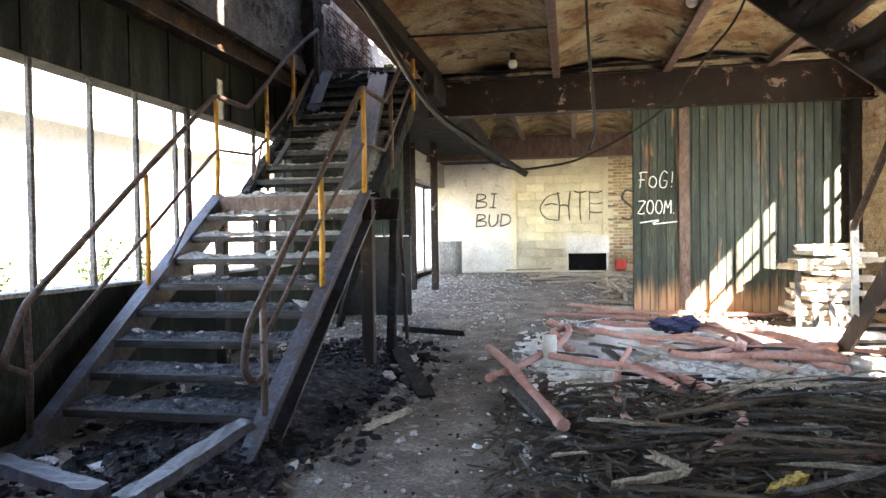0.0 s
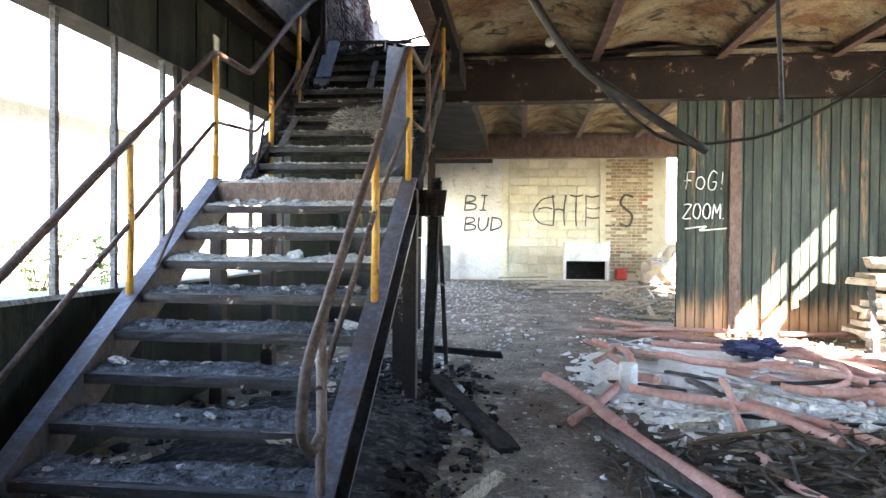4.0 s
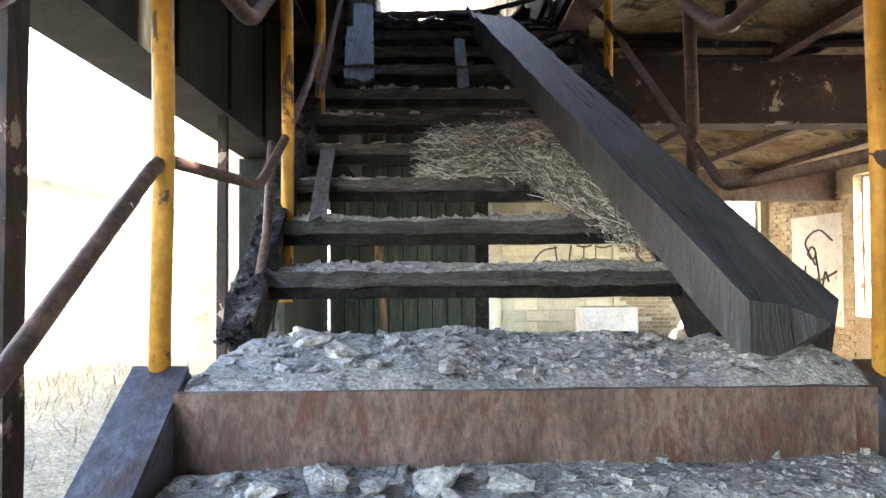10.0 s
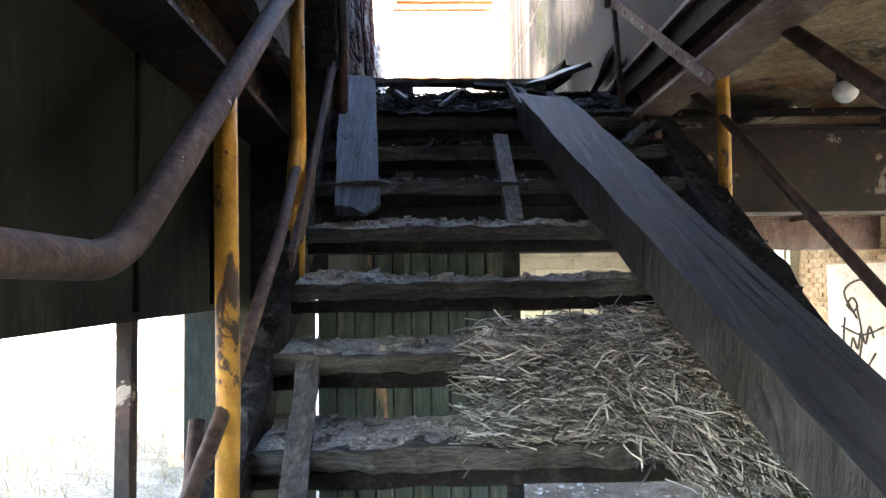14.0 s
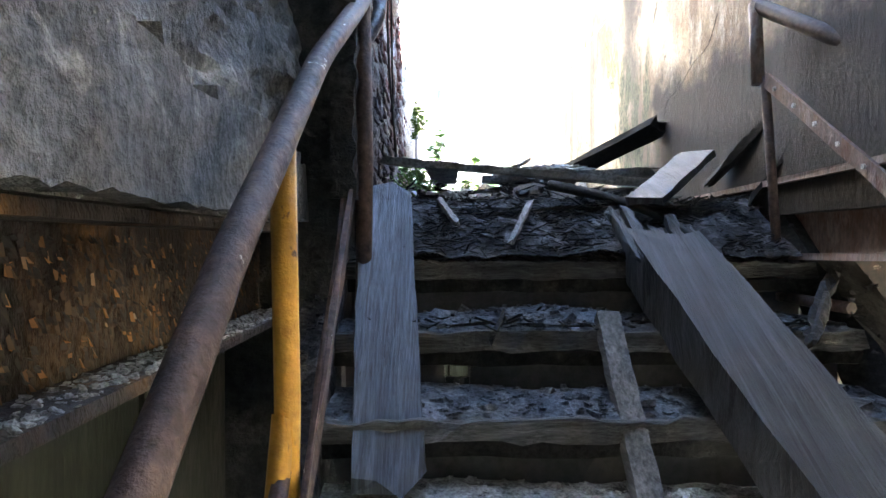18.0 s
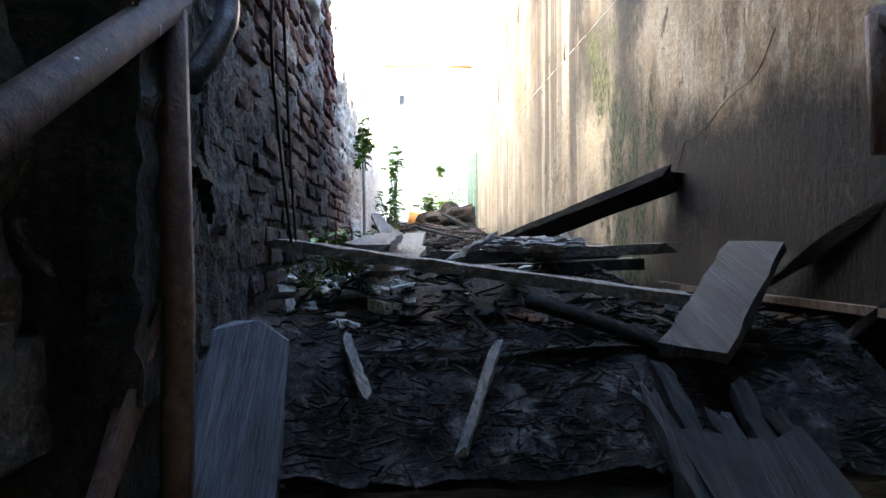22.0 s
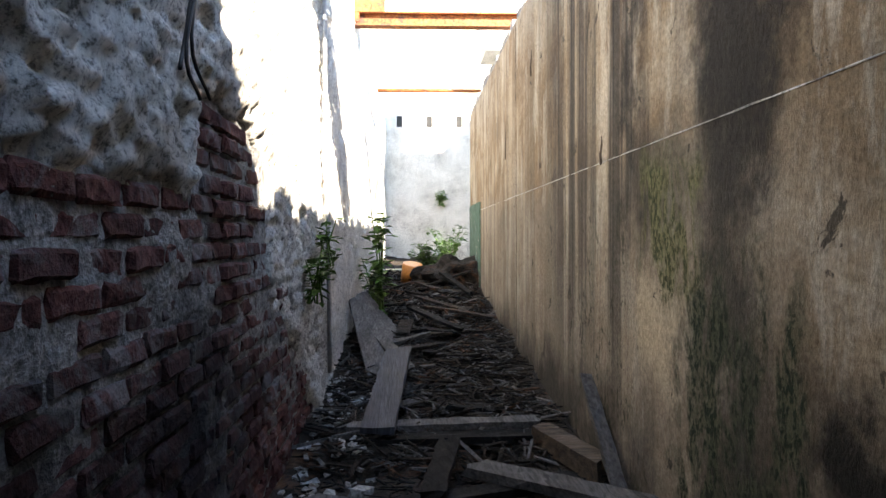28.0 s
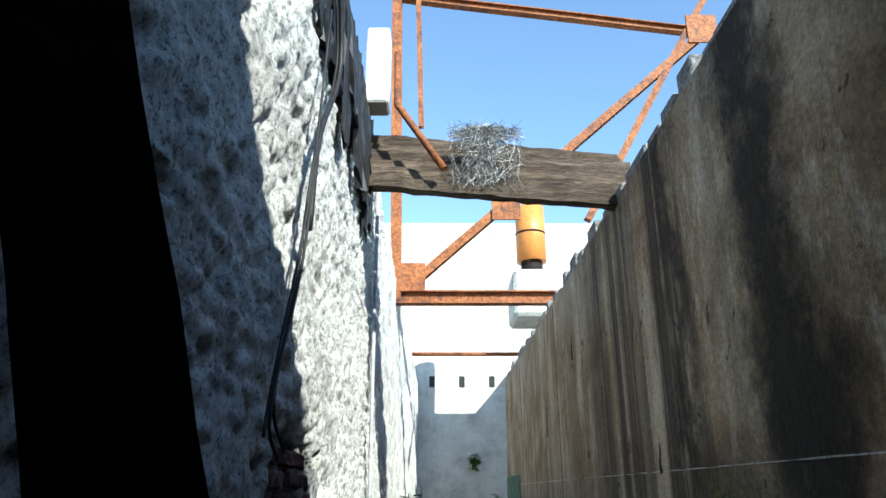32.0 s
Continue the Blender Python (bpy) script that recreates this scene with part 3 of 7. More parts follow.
def scatter(name, spots, material, label, category, seed=0, shapes=None, parent=None):
    """One heap of loose bits: spots are (x, y, z, size); shapes choose chips, sticks or lumps."""
    rnd = random.Random(seed)
    verts, faces = [], []
    base = [(-1, -1, -1), (1, -1, -1), (1, 1, -1), (-1, 1, -1), (-1, -1, 1), (1, -1, 1), (1, 1, 1), (-1, 1, 1)]
    quads = [(0, 3, 2, 1), (4, 5, 6, 7), (0, 1, 5, 4), (1, 2, 6, 5), (2, 3, 7, 6), (3, 0, 4, 7)]
    for x, y, z, sz in spots:
        kind = shapes(rnd) if shapes else (1, 0.8, 0.5)
        rot = Euler((rnd.gauss(0, 0.25), rnd.gauss(0, 0.25), rnd.uniform(0, 6.28))).to_matrix()
        k = len(verts)
        for bx, by, bz in base:
            j = 0.28
            p = Vector(((bx + rnd.uniform(-j, j)) * sz * kind[0], (by + rnd.uniform(-j, j)) * sz * kind[1], (bz + rnd.uniform(-j, j)) * sz * kind[2]))
            p = rot @ p
            verts.append((x + p.x, y + p.y, z + p.z + sz * kind[2] * 0.6))
        faces += [tuple(k + i for i in q) for q in quads]
    ob = raw(name, verts, faces, material, parent)
    if not parent:
        tagged(ob, label, category, kind="stuff")
    return ob


def chips(r):
    return (r.uniform(0.5, 1.4), r.uniform(0.4, 1.1), r.uniform(0.2, 0.6))


def sticks(r):
    return (r.uniform(2.5, 7), r.uniform(0.25, 0.6), r.uniform(0.15, 0.4))


def height_sheet(name, x0, x1, y0, y1, step, zf, material, label="", category="", kind="structure", parent=None):
    nx, ny = max(2, int((x1 - x0) / step)), max(2, int((y1 - y0) / step))
    verts = [(x0 + (x1 - x0) * i / nx, y0 + (y1 - y0) * j / ny, zf(x0 + (x1 - x0) * i / nx, y0 + (y1 - y0) * j / ny)) for j in range(ny + 1) for i in range(nx + 1)]
    faces = [(j * (nx + 1) + i, j * (nx + 1) + i + 1, (j + 1) * (nx + 1) + i + 1, (j + 1) * (nx + 1) + i) for j in range(ny) for i in range(nx)]
    ob = raw(name, verts, faces, material, parent, smooth=True)
    if label:
        tagged(ob, label, category, kind=kind)
    return ob


def nz(x, y, z=0.0, s=1.0):
    return noise.noise(Vector((x * s, y * s, z * s)))


# ---- the large structure ----
XL, XR = -3.22, -1.98            # faces of the upper passage
WX = -3.55                       # plane of the ground floor window wall
SX = 3.9                         # inner face of the side wall
FY = 17.6                        # far wall
PY = 9.65                        # cross beam and partition line


def floor_z(x, y):
    z = max(-0.1, min(0.42, -0.05 + 0.024 * (y - 4.5)))
    return z + 0.03 * nz(x, y, 0, 0.9) + 0.012 * nz(x, y, 3, 4)


floor = height_sheet("floor", -3.7, SX + 0.15, -5.0, FY + 0.2, 0.12, floor_z, M_floor, "trodden dirt floor strewn with dust and crumbled plaster", "floor")


def yard_z(x, y):
    d = max(0.0, -3.9 - x)
    return -0.22 + min(0.4, d * 0.12) + 0.05 * nz(x, y, 0, 0.7) * min(1, d)


xs = [-600, -120, -40, -24] + [-18 + 0.5 * i for i in range(28)] + [-3.9, 4.5, 12, 40, 120, 600]
ys = [-600, -100, -30, -10] + [-6 + 0.6 * i for i in range(56)] + [32, 45, 100, 600]
ground = raw("ground", [(x, y, yard_z(x, y)) for y in ys for x in xs],
             [(j * len(xs) + i, j * len(xs) + i + 1, (j + 1) * len(xs) + i + 1, (j + 1) * len(xs) + i) for j in range(len(ys) - 1) for i in range(len(xs) - 1)], M_asphalt, smooth=True)
tagged(ground, "sunlit yard of pale dry earth and dead grass", "ground", kind="structure")


def wall(name, pairs, material, label, bevel=0.0):
    return tagged(part(name, boxes(*pairs, bevel=bevel), material), label, "wall", kind="structure")


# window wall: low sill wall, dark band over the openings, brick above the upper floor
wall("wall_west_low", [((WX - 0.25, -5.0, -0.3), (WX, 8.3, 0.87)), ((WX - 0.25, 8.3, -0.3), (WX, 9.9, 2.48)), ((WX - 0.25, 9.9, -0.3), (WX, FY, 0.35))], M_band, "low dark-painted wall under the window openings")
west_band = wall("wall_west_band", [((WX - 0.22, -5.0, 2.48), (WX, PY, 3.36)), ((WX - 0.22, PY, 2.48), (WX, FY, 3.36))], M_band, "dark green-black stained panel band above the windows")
wall("wall_west_stair", [((XL - 0.44, -1.0, 3.335), (XL - 0.17, 8.3, 6.45))], M_soot, "soot-blackened rendered wall above the stairs")
# Near-black colour hides the lit end of the jog in this wall.
wall("wall_stair_head", [((XL - 0.44, 8.3, 2.5), (XL - 0.03, 8.6, 6.45))], M_black_wall, "black wall end at the head of the stairs")
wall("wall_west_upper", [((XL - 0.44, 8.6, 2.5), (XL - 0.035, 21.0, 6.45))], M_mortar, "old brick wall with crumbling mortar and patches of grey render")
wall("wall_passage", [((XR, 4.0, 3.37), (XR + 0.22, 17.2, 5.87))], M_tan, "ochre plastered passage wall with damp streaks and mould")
wall("wall_far", [((-3.6, FY, -0.2), (2.35, FY + 0.3, 3.9)), ((2.35, FY, -0.2), (3.75, FY + 0.3, 1.2)), ((2.35, FY, 3.3), (3.75, FY + 0.3, 3.9)), ((3.75, FY, -0.2), (SX + 0.3, FY + 0.3, 3.9))], M_block, "yellowed block wall with black graffiti letters")
# First opening is unseen, added for one sun spot; second widened for sun.
SIDE_OPEN = ((-0.25, 0.2, 2.4, 2.75), (3.3, 7.7, 0.95, 3.48), (8.1, 9.0, 0.55, 3.0), (10.4, 14.95, 1.1, 3.3))
side_pairs, y_at = [], -5.0
for y0, y1, z0, z1 in SIDE_OPEN:
    side_pairs += [((SX, y_at, -0.2), (SX + 0.35, y0, 3.9)), ((SX, y0, -0.2), (SX + 0.35, y1, z0)), ((SX, y0, z1), (SX + 0.35, y1, 3.9))]
    y_at = y1
side_pairs.append(((SX, y_at, -0.2), (SX + 0.35, FY + 0.3, 3.9)))
wall("wall_east", side_pairs, M_brick_tan, "whitewashed yellow brick side wall with peeling plaster")
wall("wall_south", [((WX - 0.25, -5.3, -0.3), (SX + 0.35, -5.0, 3.9))], M_block, "plain rear wall of the ground floor hall")
wall("wall_stairwell_south", [((XL - 0.34, 3.3, 3.2), (XR + 0.22, 3.55, 6.5))], M_plaster_grey, "plain grey rendered wall closing the stairwell above")
wall("wall_passage_end", [((XL - 0.3, 21.0, 3.0), (0.6, 21.3, 7.1))], M_plaster_grey, "pale rendered brick wall at the end of the passage")
wall("wall_passage_beyond", [((-1.3, 17.2, 3.3), (-0.85, 21.0, 6.9))], M_white, "flaking white wall beside the passage end")
wall("wall_tall_brick", [((-9.0, 26.0, 0.0), (9.0, 26.5, 11.6))], M_brick_white, "tall sunlit whitewashed brick gable behind the ruin")

# roof left over the stairwell and the upper floor slab
tagged(part("roof_remains", boxes(((XL - 0.5, 2.0, 6.45), (XR + 0.5, 8.0, 6.6))), M_concrete), "dark remains of the roof over the stairwell", "roof", kind="structure")
# Near-black slab colour puts the shade of its underside into the material.
tagged(part("upper_floor", boxes(((XL - 0.05, 8.75, 3.1), (XR + 0.24, 21.0, 3.38))), M_black_wall), "concrete slab of the upper passage under litter", "floor", kind="structure")

# ceiling of flat brick vaults between joists, in one mesh
cv, cf = [], []


def vault(x0, x1, y0, y1, z, rise, n=10):
    m = max(2, int((y1 - y0) / 0.5))
    k = len(cv)
    for j in range(m + 1):
        for i in range(n + 1):
            f = i / n
            cv.append((x0 + (x1 - x0) * f, y0 + (y1 - y0) * j / m, z + rise * math.sin(math.pi * f) + 0.012 * nz(f * 9, j * 0.5, x0, 1)))
    for j in range(m):
        for i in range(n):
            a = k + j * (n + 1) + i
            cf.append((a, a + n + 1, a + n + 2, a + 1))


RIBS = (-1.86, -0.16, 1.3, 2.6, SX)
for a, b in zip(RIBS, RIBS[1:]):
    vault(a, b, -5.0, PY, 3.5, 0.17)
for a, b in zip((-1.76, -1.0, 0.1, 1.3, 2.6), (-1.0, 0.1, 1.3, 2.6, SX)):
    vault(a, b, PY, FY, 3.45, 0.17)
vault(WX, -1.86, -5.0, 3.4, 3.5, 0.1)
ceiling = raw("ceiling", cv, cf, M_ceiling, smooth=True)
tagged(ceiling, "flaking ochre plaster ceiling of shallow brick vaults", "ceiling", kind="structure")
tagged(part("ceiling_slab", boxes(((XR + 0.22, -5.2, 3.72), (SX + 0.3, FY + 0.3, 3.9)), ((WX - 0.2, -5.2, 3.72), (XR + 0.22, 3.3, 3.9))), M_concrete), "concrete slab over the vaults", "ceiling", kind="structure")


def beam(name, p, q, w, h, material, label):
    return tagged(part(name, ibeam(p, q, w, h), material), label, "steel beam", kind="structure")


beam("cross_beam", (-2.0, PY, 3.2), (SX, PY, 3.2), 0.22, 0.52, M_rust, "heavy rusty riveted steel cross beam with flaking paint")
beam("cross_beam", (WX, 15.4, 3.2), (SX, 15.4, 3.2), 0.22, 0.5, M_plate, "heavy rusty steel cross beam further back")
beam("cross_beam", (WX, 3.3, 3.25), (SX, 3.3, 3.25), 0.2, 0.42, M_rust, "rusty steel cross beam overhead")
beam("stair_beam", (XL - 0.25, -3.0, 3.215), (XL - 0.25, 8.3, 3.215), 0.2, 0.23, M_flake, "rusty orange flaking steel beam along the stairwell")
beam("stairwell_trimmer", (-1.92, 3.4, 3.44), (-1.92, PY - 0.1, 3.34), 0.16, 0.24, M_plate, "rusty trimmer beam along the stairwell opening")
for x in RIBS[1:-1]:
    beam("ceiling_joist", (x, -5.0, 3.47), (x, PY - 0.12, 3.47), 0.1, 0.14, M_plate, "rusty joist between ceiling vaults")
for x in (-1.0, 0.1, 1.3, 2.6):
    beam("ceiling_joist", (x, PY + 0.12, 3.43), (x, FY, 3.43), 0.1, 0.14, M_plate, "rusty joist between ceiling vaults")

# ---- window wall frame ----
window = thing("window_west", "tall unglazed steel window frame with thin grey mullions", "window", kind="structure")
for y in (-4.2, -3.4, -2.6, -1.8, -1.0, -0.2, 0.6, 1.4, 2.2, 2.85, 3.42, 3.98, 4.57, 5.12, 5.69):
    part("mullion", plank((WX - 0.03, y, 0.86), (WX - 0.03, y, 2.5), 0.035, 0.035, (1, 0, 0), int(y * 9), 0.004), M_wood_grey, window)
for y, w in ((5.9, 0.07), (7.28, 0.04), (8.1, 0.06), (11.6, 0.1), (12.8, 0.1), (14.0, 0.1), (15.4, 0.12), (16.5, 0.1)):
    part("post", plank((WX - 0.03, y, 0.85 if y < 8.3 else 0.3), (WX - 0.03, y, 2.5), w, 0.035, (1, 0, 0), int(y * 7), 0.004), M_rust, window)
part("sill", plank((WX - 0.12, -5, 0.885), (WX - 0.12, 8.25, 0.885), 0.24, 0.03, seed=4), M_concrete, window)

# ---- partition of vertical boards under the cross beam ----


def boards(name, x0, x1, z0, z1, y, label, step=0.11):
    t = thing(name, label, "partition", kind="structure")
    n = int((x1 - x0) / step)
    shared = []
    for k in range(3):
        bm = plank((0, 0, 0), (0, 0, z1 - z0), step - 0.012, 0.03, (0, -1, 0), 50 + k, 0.002, 6, 0.0)
        me = bpy.data.meshes.new("board")
        bm.to_mesh(me)
        bm.free()
        me.materials.append(M_board)
        shared.append(me)
    for i in range(n):
        b = new("board", shared[i % 3])
        b.parent = t
        b.location = (x0 + (i + 0.5) * step, y + (0.004 if i % 2 else 0), z0)
    part("backing", boxes(((x0, y + 0.02, z0), (x1, y + 0.05, z1))), M_wood_char, t)
    return t


part_e = boards("partition_east", 0.86, 3.6, 0.04, 2.94, PY + 0.02, "dark green board partition with rust stains and white graffiti")
part("cover_strip", plank((1.53, PY - 0.015, 0.04), (1.53, PY - 0.015, 2.92), 0.13, 0.03, (0, -1, 0), 3), M_plate, part_e, "rusty vertical cover strip")
part("corner_post", plank((3.66, PY, 0.0), (3.66, PY, 3.0), 0.12, 0.12, (0, -1, 0), 3), M_dark_steel, part_e)
part_w = boards("partition_west", -3.5, -2.3, 1.25, 2.94, PY + 0.02, "green and brown board partition behind the stairs")
part("lower_sheet", boxes(((-3.5, PY, 0.0), (-2.3, PY + 0.03, 1.24))), M_dark_steel, part_w, "blue-black steel sheet")


# ---- main stairs: lower steel flight ----
LY0, LG, LZ0, LR = 3.83, 0.2595, 0.15, 0.1853
lower = thing("lower_stairs", "rusty steel stair flight with dusty treads covered in rubble", "stairs")
for side, xa, xb in (("l", -3.36, -3.25), ("r", -1.89, -1.78)):
    xm = (xa + xb) / 2
    p, q = Vector((xm, 3.42, -0.12)), Vector((xm, 5.96, 1.66))
    d = (q - p).normalized()
    dn = Vector((0, d.z, -d.y)) * 0.22
    xi = xb - 0.01 if side == "l" else xa + 0.01
    a, b = Vector((xi, p.y, p.z)), Vector((xi, q.y, q.z))
    web = part("stringer", plank(a + dn / 2, b + dn / 2, 0.02, 0.2, rough=0.002, cuts=8, ragged=0), M_stringer, lower, "blue-grey painted steel stringer")
    part("flange", plank(p, q, xb - xa, 0.02, rough=0.002, cuts=8, ragged=0), M_stringer, web)
    part("flange", plank(p + dn, q + dn, xb - xa, 0.02, rough=0.002, cuts=8, ragged=0), M_stringer, web)


def rubble_top(t, x0, x1, y0, y1, z, seed, n, material=M_dust, heap=0.04, h=0.02):
    """Dust bed and loose stones on a tread; the bed and grains are parts of the tread."""
    rnd = random.Random(seed)

    def top(x, y):
        back = min(1.0, max(0.0, (y - y0) / 0.22))
        lump = max(0.0, 0.45 + 0.8 * nz(x * 2.5, y * 4, seed, 1.3))
        return z + h * lump * min(1, (y - y0) / 0.05 + 0.15) + heap * back * (0.6 + 0.5 * nz(x, seed, 2, 2.4)) + 0.006 * nz(x, y, seed, 25)

    bed = height_sheet("dust_bed", x0, x1, y0, y1, 0.025, top, material, parent=t)
    spots = []
    for _ in range(n):
        s = rnd.uniform(0.003, 0.009) * (1 if rnd.random() < 0.88 else 2.2)
        gx, gy = rnd.uniform(x0 + 0.02, x1 - 0.02), y0 + (y1 - y0) * rnd.uniform(0.06, 1)
        spots.append((gx, gy, top(gx, gy) - s * 0.2, s))
    scatter("grit", spots, material, "", "", seed, chips, parent=t)["kind"] = "stuff"
    return bed


stone_meshes = []
for k in range(8):
    me = rock_data("stone", 20 + k, 1 + k % 2, 0.42, 0.3)
    me.materials.append(M_stone)
    stone_meshes.append(me)
stone_no = [0]


def stone(x, y, z, s, label="jagged lump of broken plaster on a stair tread"):
    stone_no[0] += 1
    o = new("stone", stone_meshes[stone_no[0] % 8])
    o.location = (x, y, z + s * 0.2)
    o.rotation_euler = (0.2 * math.sin(stone_no[0]), 0.3 * math.cos(stone_no[0] * 2), stone_no[0] * 1.7)
    o.scale = (s * 0.8, s * 0.62, s * 0.7)
    return tagged(o, label, "stone", "stones on the stairs")


for i in range(1, 9):
    y, z = LY0 + LG * (i - 1), LZ0 + LR * (i - 1)
    tread = part("tread", plank((-3.25, y + 0.131, z - 0.02), (-1.89, y + 0.131, z - 0.02), 0.266, 0.03, seed=i, rough=0.004, cuts=14, ragged=0), M_dark_steel, lower)
    part("nosing", plank((-3.25, y + 0.012, z - 0.03), (-1.89, y + 0.012, z - 0.03), 0.025, 0.05, seed=i + 40, rough=0.003, cuts=14, ragged=0), M_rust, tread, "dark worn steel nosing")
    rubble_top(tread, -3.24, -1.9, y + (0.05 if i < 6 else 0.012), y + 0.245, z - 0.004, i, 420, M_ash if i < 6 else M_dust, h=0.03)
landing = part("landing", boxes(((-3.27, 5.9, 1.58), (-1.85, 6.69, 1.62))), M_dark_steel, lower, "steel landing plate under rubble")
part("riser_plate", plank((-3.25, 5.885, 1.545), (-1.89, 5.885, 1.545), 0.02, 0.16, seed=5, rough=0.003, cuts=12, ragged=0), M_plate, landing, "rusty closed riser plate")
rubble_top(landing, -3.24, -1.88, 5.9, 6.6, 1.62, 77, 1500, h=0.045)
for x, y in ((-3.1, 6.5), (-2.0, 6.5), (-1.83, 6.0), (-3.3, 6.0)):
    part("leg", boxes(((x - 0.05, y - 0.05, -0.1), (x + 0.05, y + 0.05, 1.58)), bevel=0.005), M_rust, lower)
part("brace", plank((-2.55, 7.2, 0.25), (-1.95, 6.5, 1.45), 0.07, 0.05, seed=2), M_wood_char, lower)

rnd = random.Random(5)
for x, y, s in ((-2.0, 5.0, 0.07), (-1.97, 4.75, 0.09), (-2.45, 5.3, 0.08), (-2.3, 5.55, 0.04), (-2.95, 5.8, 0.06), (-2.75, 5.78, 0.07), (-2.62, 5.78, 0.055), (-1.93, 5.75, 0.06),
                (-3.05, 5.75, 0.05), (-2.86, 5.76, 0.045), (-3.05, 6.25, 0.07), (-2.85, 6.3, 0.05), (-2.7, 6.15, 0.045), (-2.2, 6.3, 0.05), (-2.95, 6.1, 0.06), (-2.75, 6.42, 0.06), (-3.1, 6.45, 0.07),
                (-2.9, 4.5, 0.05), (-3.15, 4.5, 0.07), (-2.5, 4.2, 0.045), (-3.0, 4.9, 0.05), (-2.4, 4.95, 0.04), (-2.75, 5.05, 0.04), (-3.1, 5.3, 0.045), (-2.1, 5.35, 0.05), (-2.6, 5.3, 0.035)):
    i = max(0, min(8, int((y - LY0) / LG)))
    z = 1.64 if y > 5.89 else LZ0 + LR * i
    stone(x, y, z + 0.025, s)

rnd = random.Random(55)
for _ in range(80):
    y, x = rnd.choice((rnd.uniform(3.9, 5.85), rnd.uniform(5.6, 5.85), rnd.uniform(5.95, 6.5))), rnd.choice((rnd.uniform(-3.2, -1.95), rnd.uniform(-3.2, -2.5)))
    i = max(0, min(8, int((y - LY0) / LG)))
    if y > 5.89 or (y - LY0) % LG > 0.05:
        stone(x, y, 1.655 if y > 5.89 else LZ0 + LR * i + 0.02, rnd.uniform(0.018, 0.042), "small broken chip of plaster on a stair tread")

# upper wooden flight
UY0, UG, UZ0, UR = 6.67, 0.2275, 1.855, 0.1765
HIGH = {7: (7.99, 2.91), 8: (8.2, 3.07), 9: (8.41, 3.235)}


def upper_step(i):
    """Front edge and top of a tread of the wooden flight; the topmost ones have sagged."""
    return HIGH.get(i, (UY0 + UG * (i - 1), UZ0 + UR * (i - 1)))


upper = thing("upper_stairs", "rotten grey wooden stair flight under dust and litter", "stairs")
for xa, xb, m in ((-3.34, -3.255, M_dark_rubble), (-1.96, -1.84, M_wood_char)):
    part("stringer", plank(((xa + xb) / 2, 6.5, 1.64), ((xa + xb) / 2, 8.78, 3.42), xb - xa, 0.16, seed=int(xa * -10), rough=0.012, cuts=24), m, upper)
for i in range(1, 10):
    y, z = upper_step(i)
    tread = part("tread", plank((-3.26, y + 0.118, z - 0.025), (-1.95, y + 0.118, z - 0.025), 0.24, 0.045, seed=90 + i, rough=0.011, cuts=30, ragged=0), M_wood_tread, upper)
    part("ledger", plank((-3.26, y + 0.04, z - 0.067), (-1.95, y + 0.04, z - 0.067), 0.05, 0.035, seed=120 + i, rough=0.006, cuts=18, ragged=0), M_wood_char, tread)
    rubble_top(tread, -3.25, -1.96, y + 0.02, y + 0.215, z - 0.006, 200 + i, 380, M_dust if i < 7 else M_ash, heap=0.035, h=0.025)
# Black backing sheets put the shade of the open gaps into colour.
for i in (7, 8, 9, 10):
    y, z = upper_step(i)
    y += 0.1 if i < 10 else -0.01
    if i == 8:
        holed = plank((-3.24, y, z - 0.11), (-2.985, y, z - 0.11), 0.02, 0.13, seed=148, rough=0.006, cuts=6, ragged=0.006)
        plank((-2.985, y, z - 0.16), (-2.92, y, z - 0.16), 0.02, 0.06, seed=149, rough=0.006, cuts=5, ragged=0, bm=holed)
        part("riser", plank((-2.92, y, z - 0.11), (-1.97, y, z - 0.11), 0.02, 0.13, seed=150, rough=0.006, cuts=14, ragged=0.006, bm=holed), M_black, upper, "black backing sheet with a ragged hole")
        continue
    part("riser", plank((-3.24, y, z - 0.11), (-1.97, y, z - 0.11), 0.02, 0.13, seed=140 + i, rough=0.006, cuts=16), M_black, upper)

# railings
LX, RX = -3.31, -1.84
left_rail = thing("left_railing", "bent pipe railing with yellow posts beside the stairs", "railing")
for y, z0, z1 in ((3.62, -0.05, 0.85), (4.85, 0.8, 1.76), (5.96, 1.62, 2.58), (6.95, 1.75, 2.92), (7.69, 2.55, 3.47), (8.36, 3.1, 3.92)):
    lx = LX if y < 6.5 else (-3.26 if y < 8 else -3.2)
    part("post", tube([(lx, y, z0), (lx + 0.006, y + 0.004, (z0 + z1) / 2), (lx, y, z1)], 0.022, 10), M_yellow if 4 < y < 8 else M_rail, left_rail, "yellow painted post" if 4 < y < 8 else "rusty brown post")
part("handrail", tube(bent([(LX, 3.6, 0.42), (LX, 3.42, 0.5), (LX, 3.6, 0.84), (LX, 4.85, 1.79), (LX, 5.94, 2.6), (LX + 0.03, 6.54, 2.59), (-3.26, 7.0, 2.96), (-3.26, 7.4, 3.27), (-3.25, 8.0, 3.68), (-3.2, 8.38, 3.94)], 0.07), 0.025, 10), M_rail, left_rail, "worn brown pipe handrail")
part("middle_rail", tube(bent([(LX, 3.6, 0.4), (LX, 4.9, 1.33), (LX, 5.96, 2.09), (LX + 0.03, 6.65, 2.12), (-3.26, 6.95, 2.33), (-3.25, 7.4, 2.68), (-3.26, 7.69, 2.92)], 0.06), 0.016, 8), M_rail, left_rail)
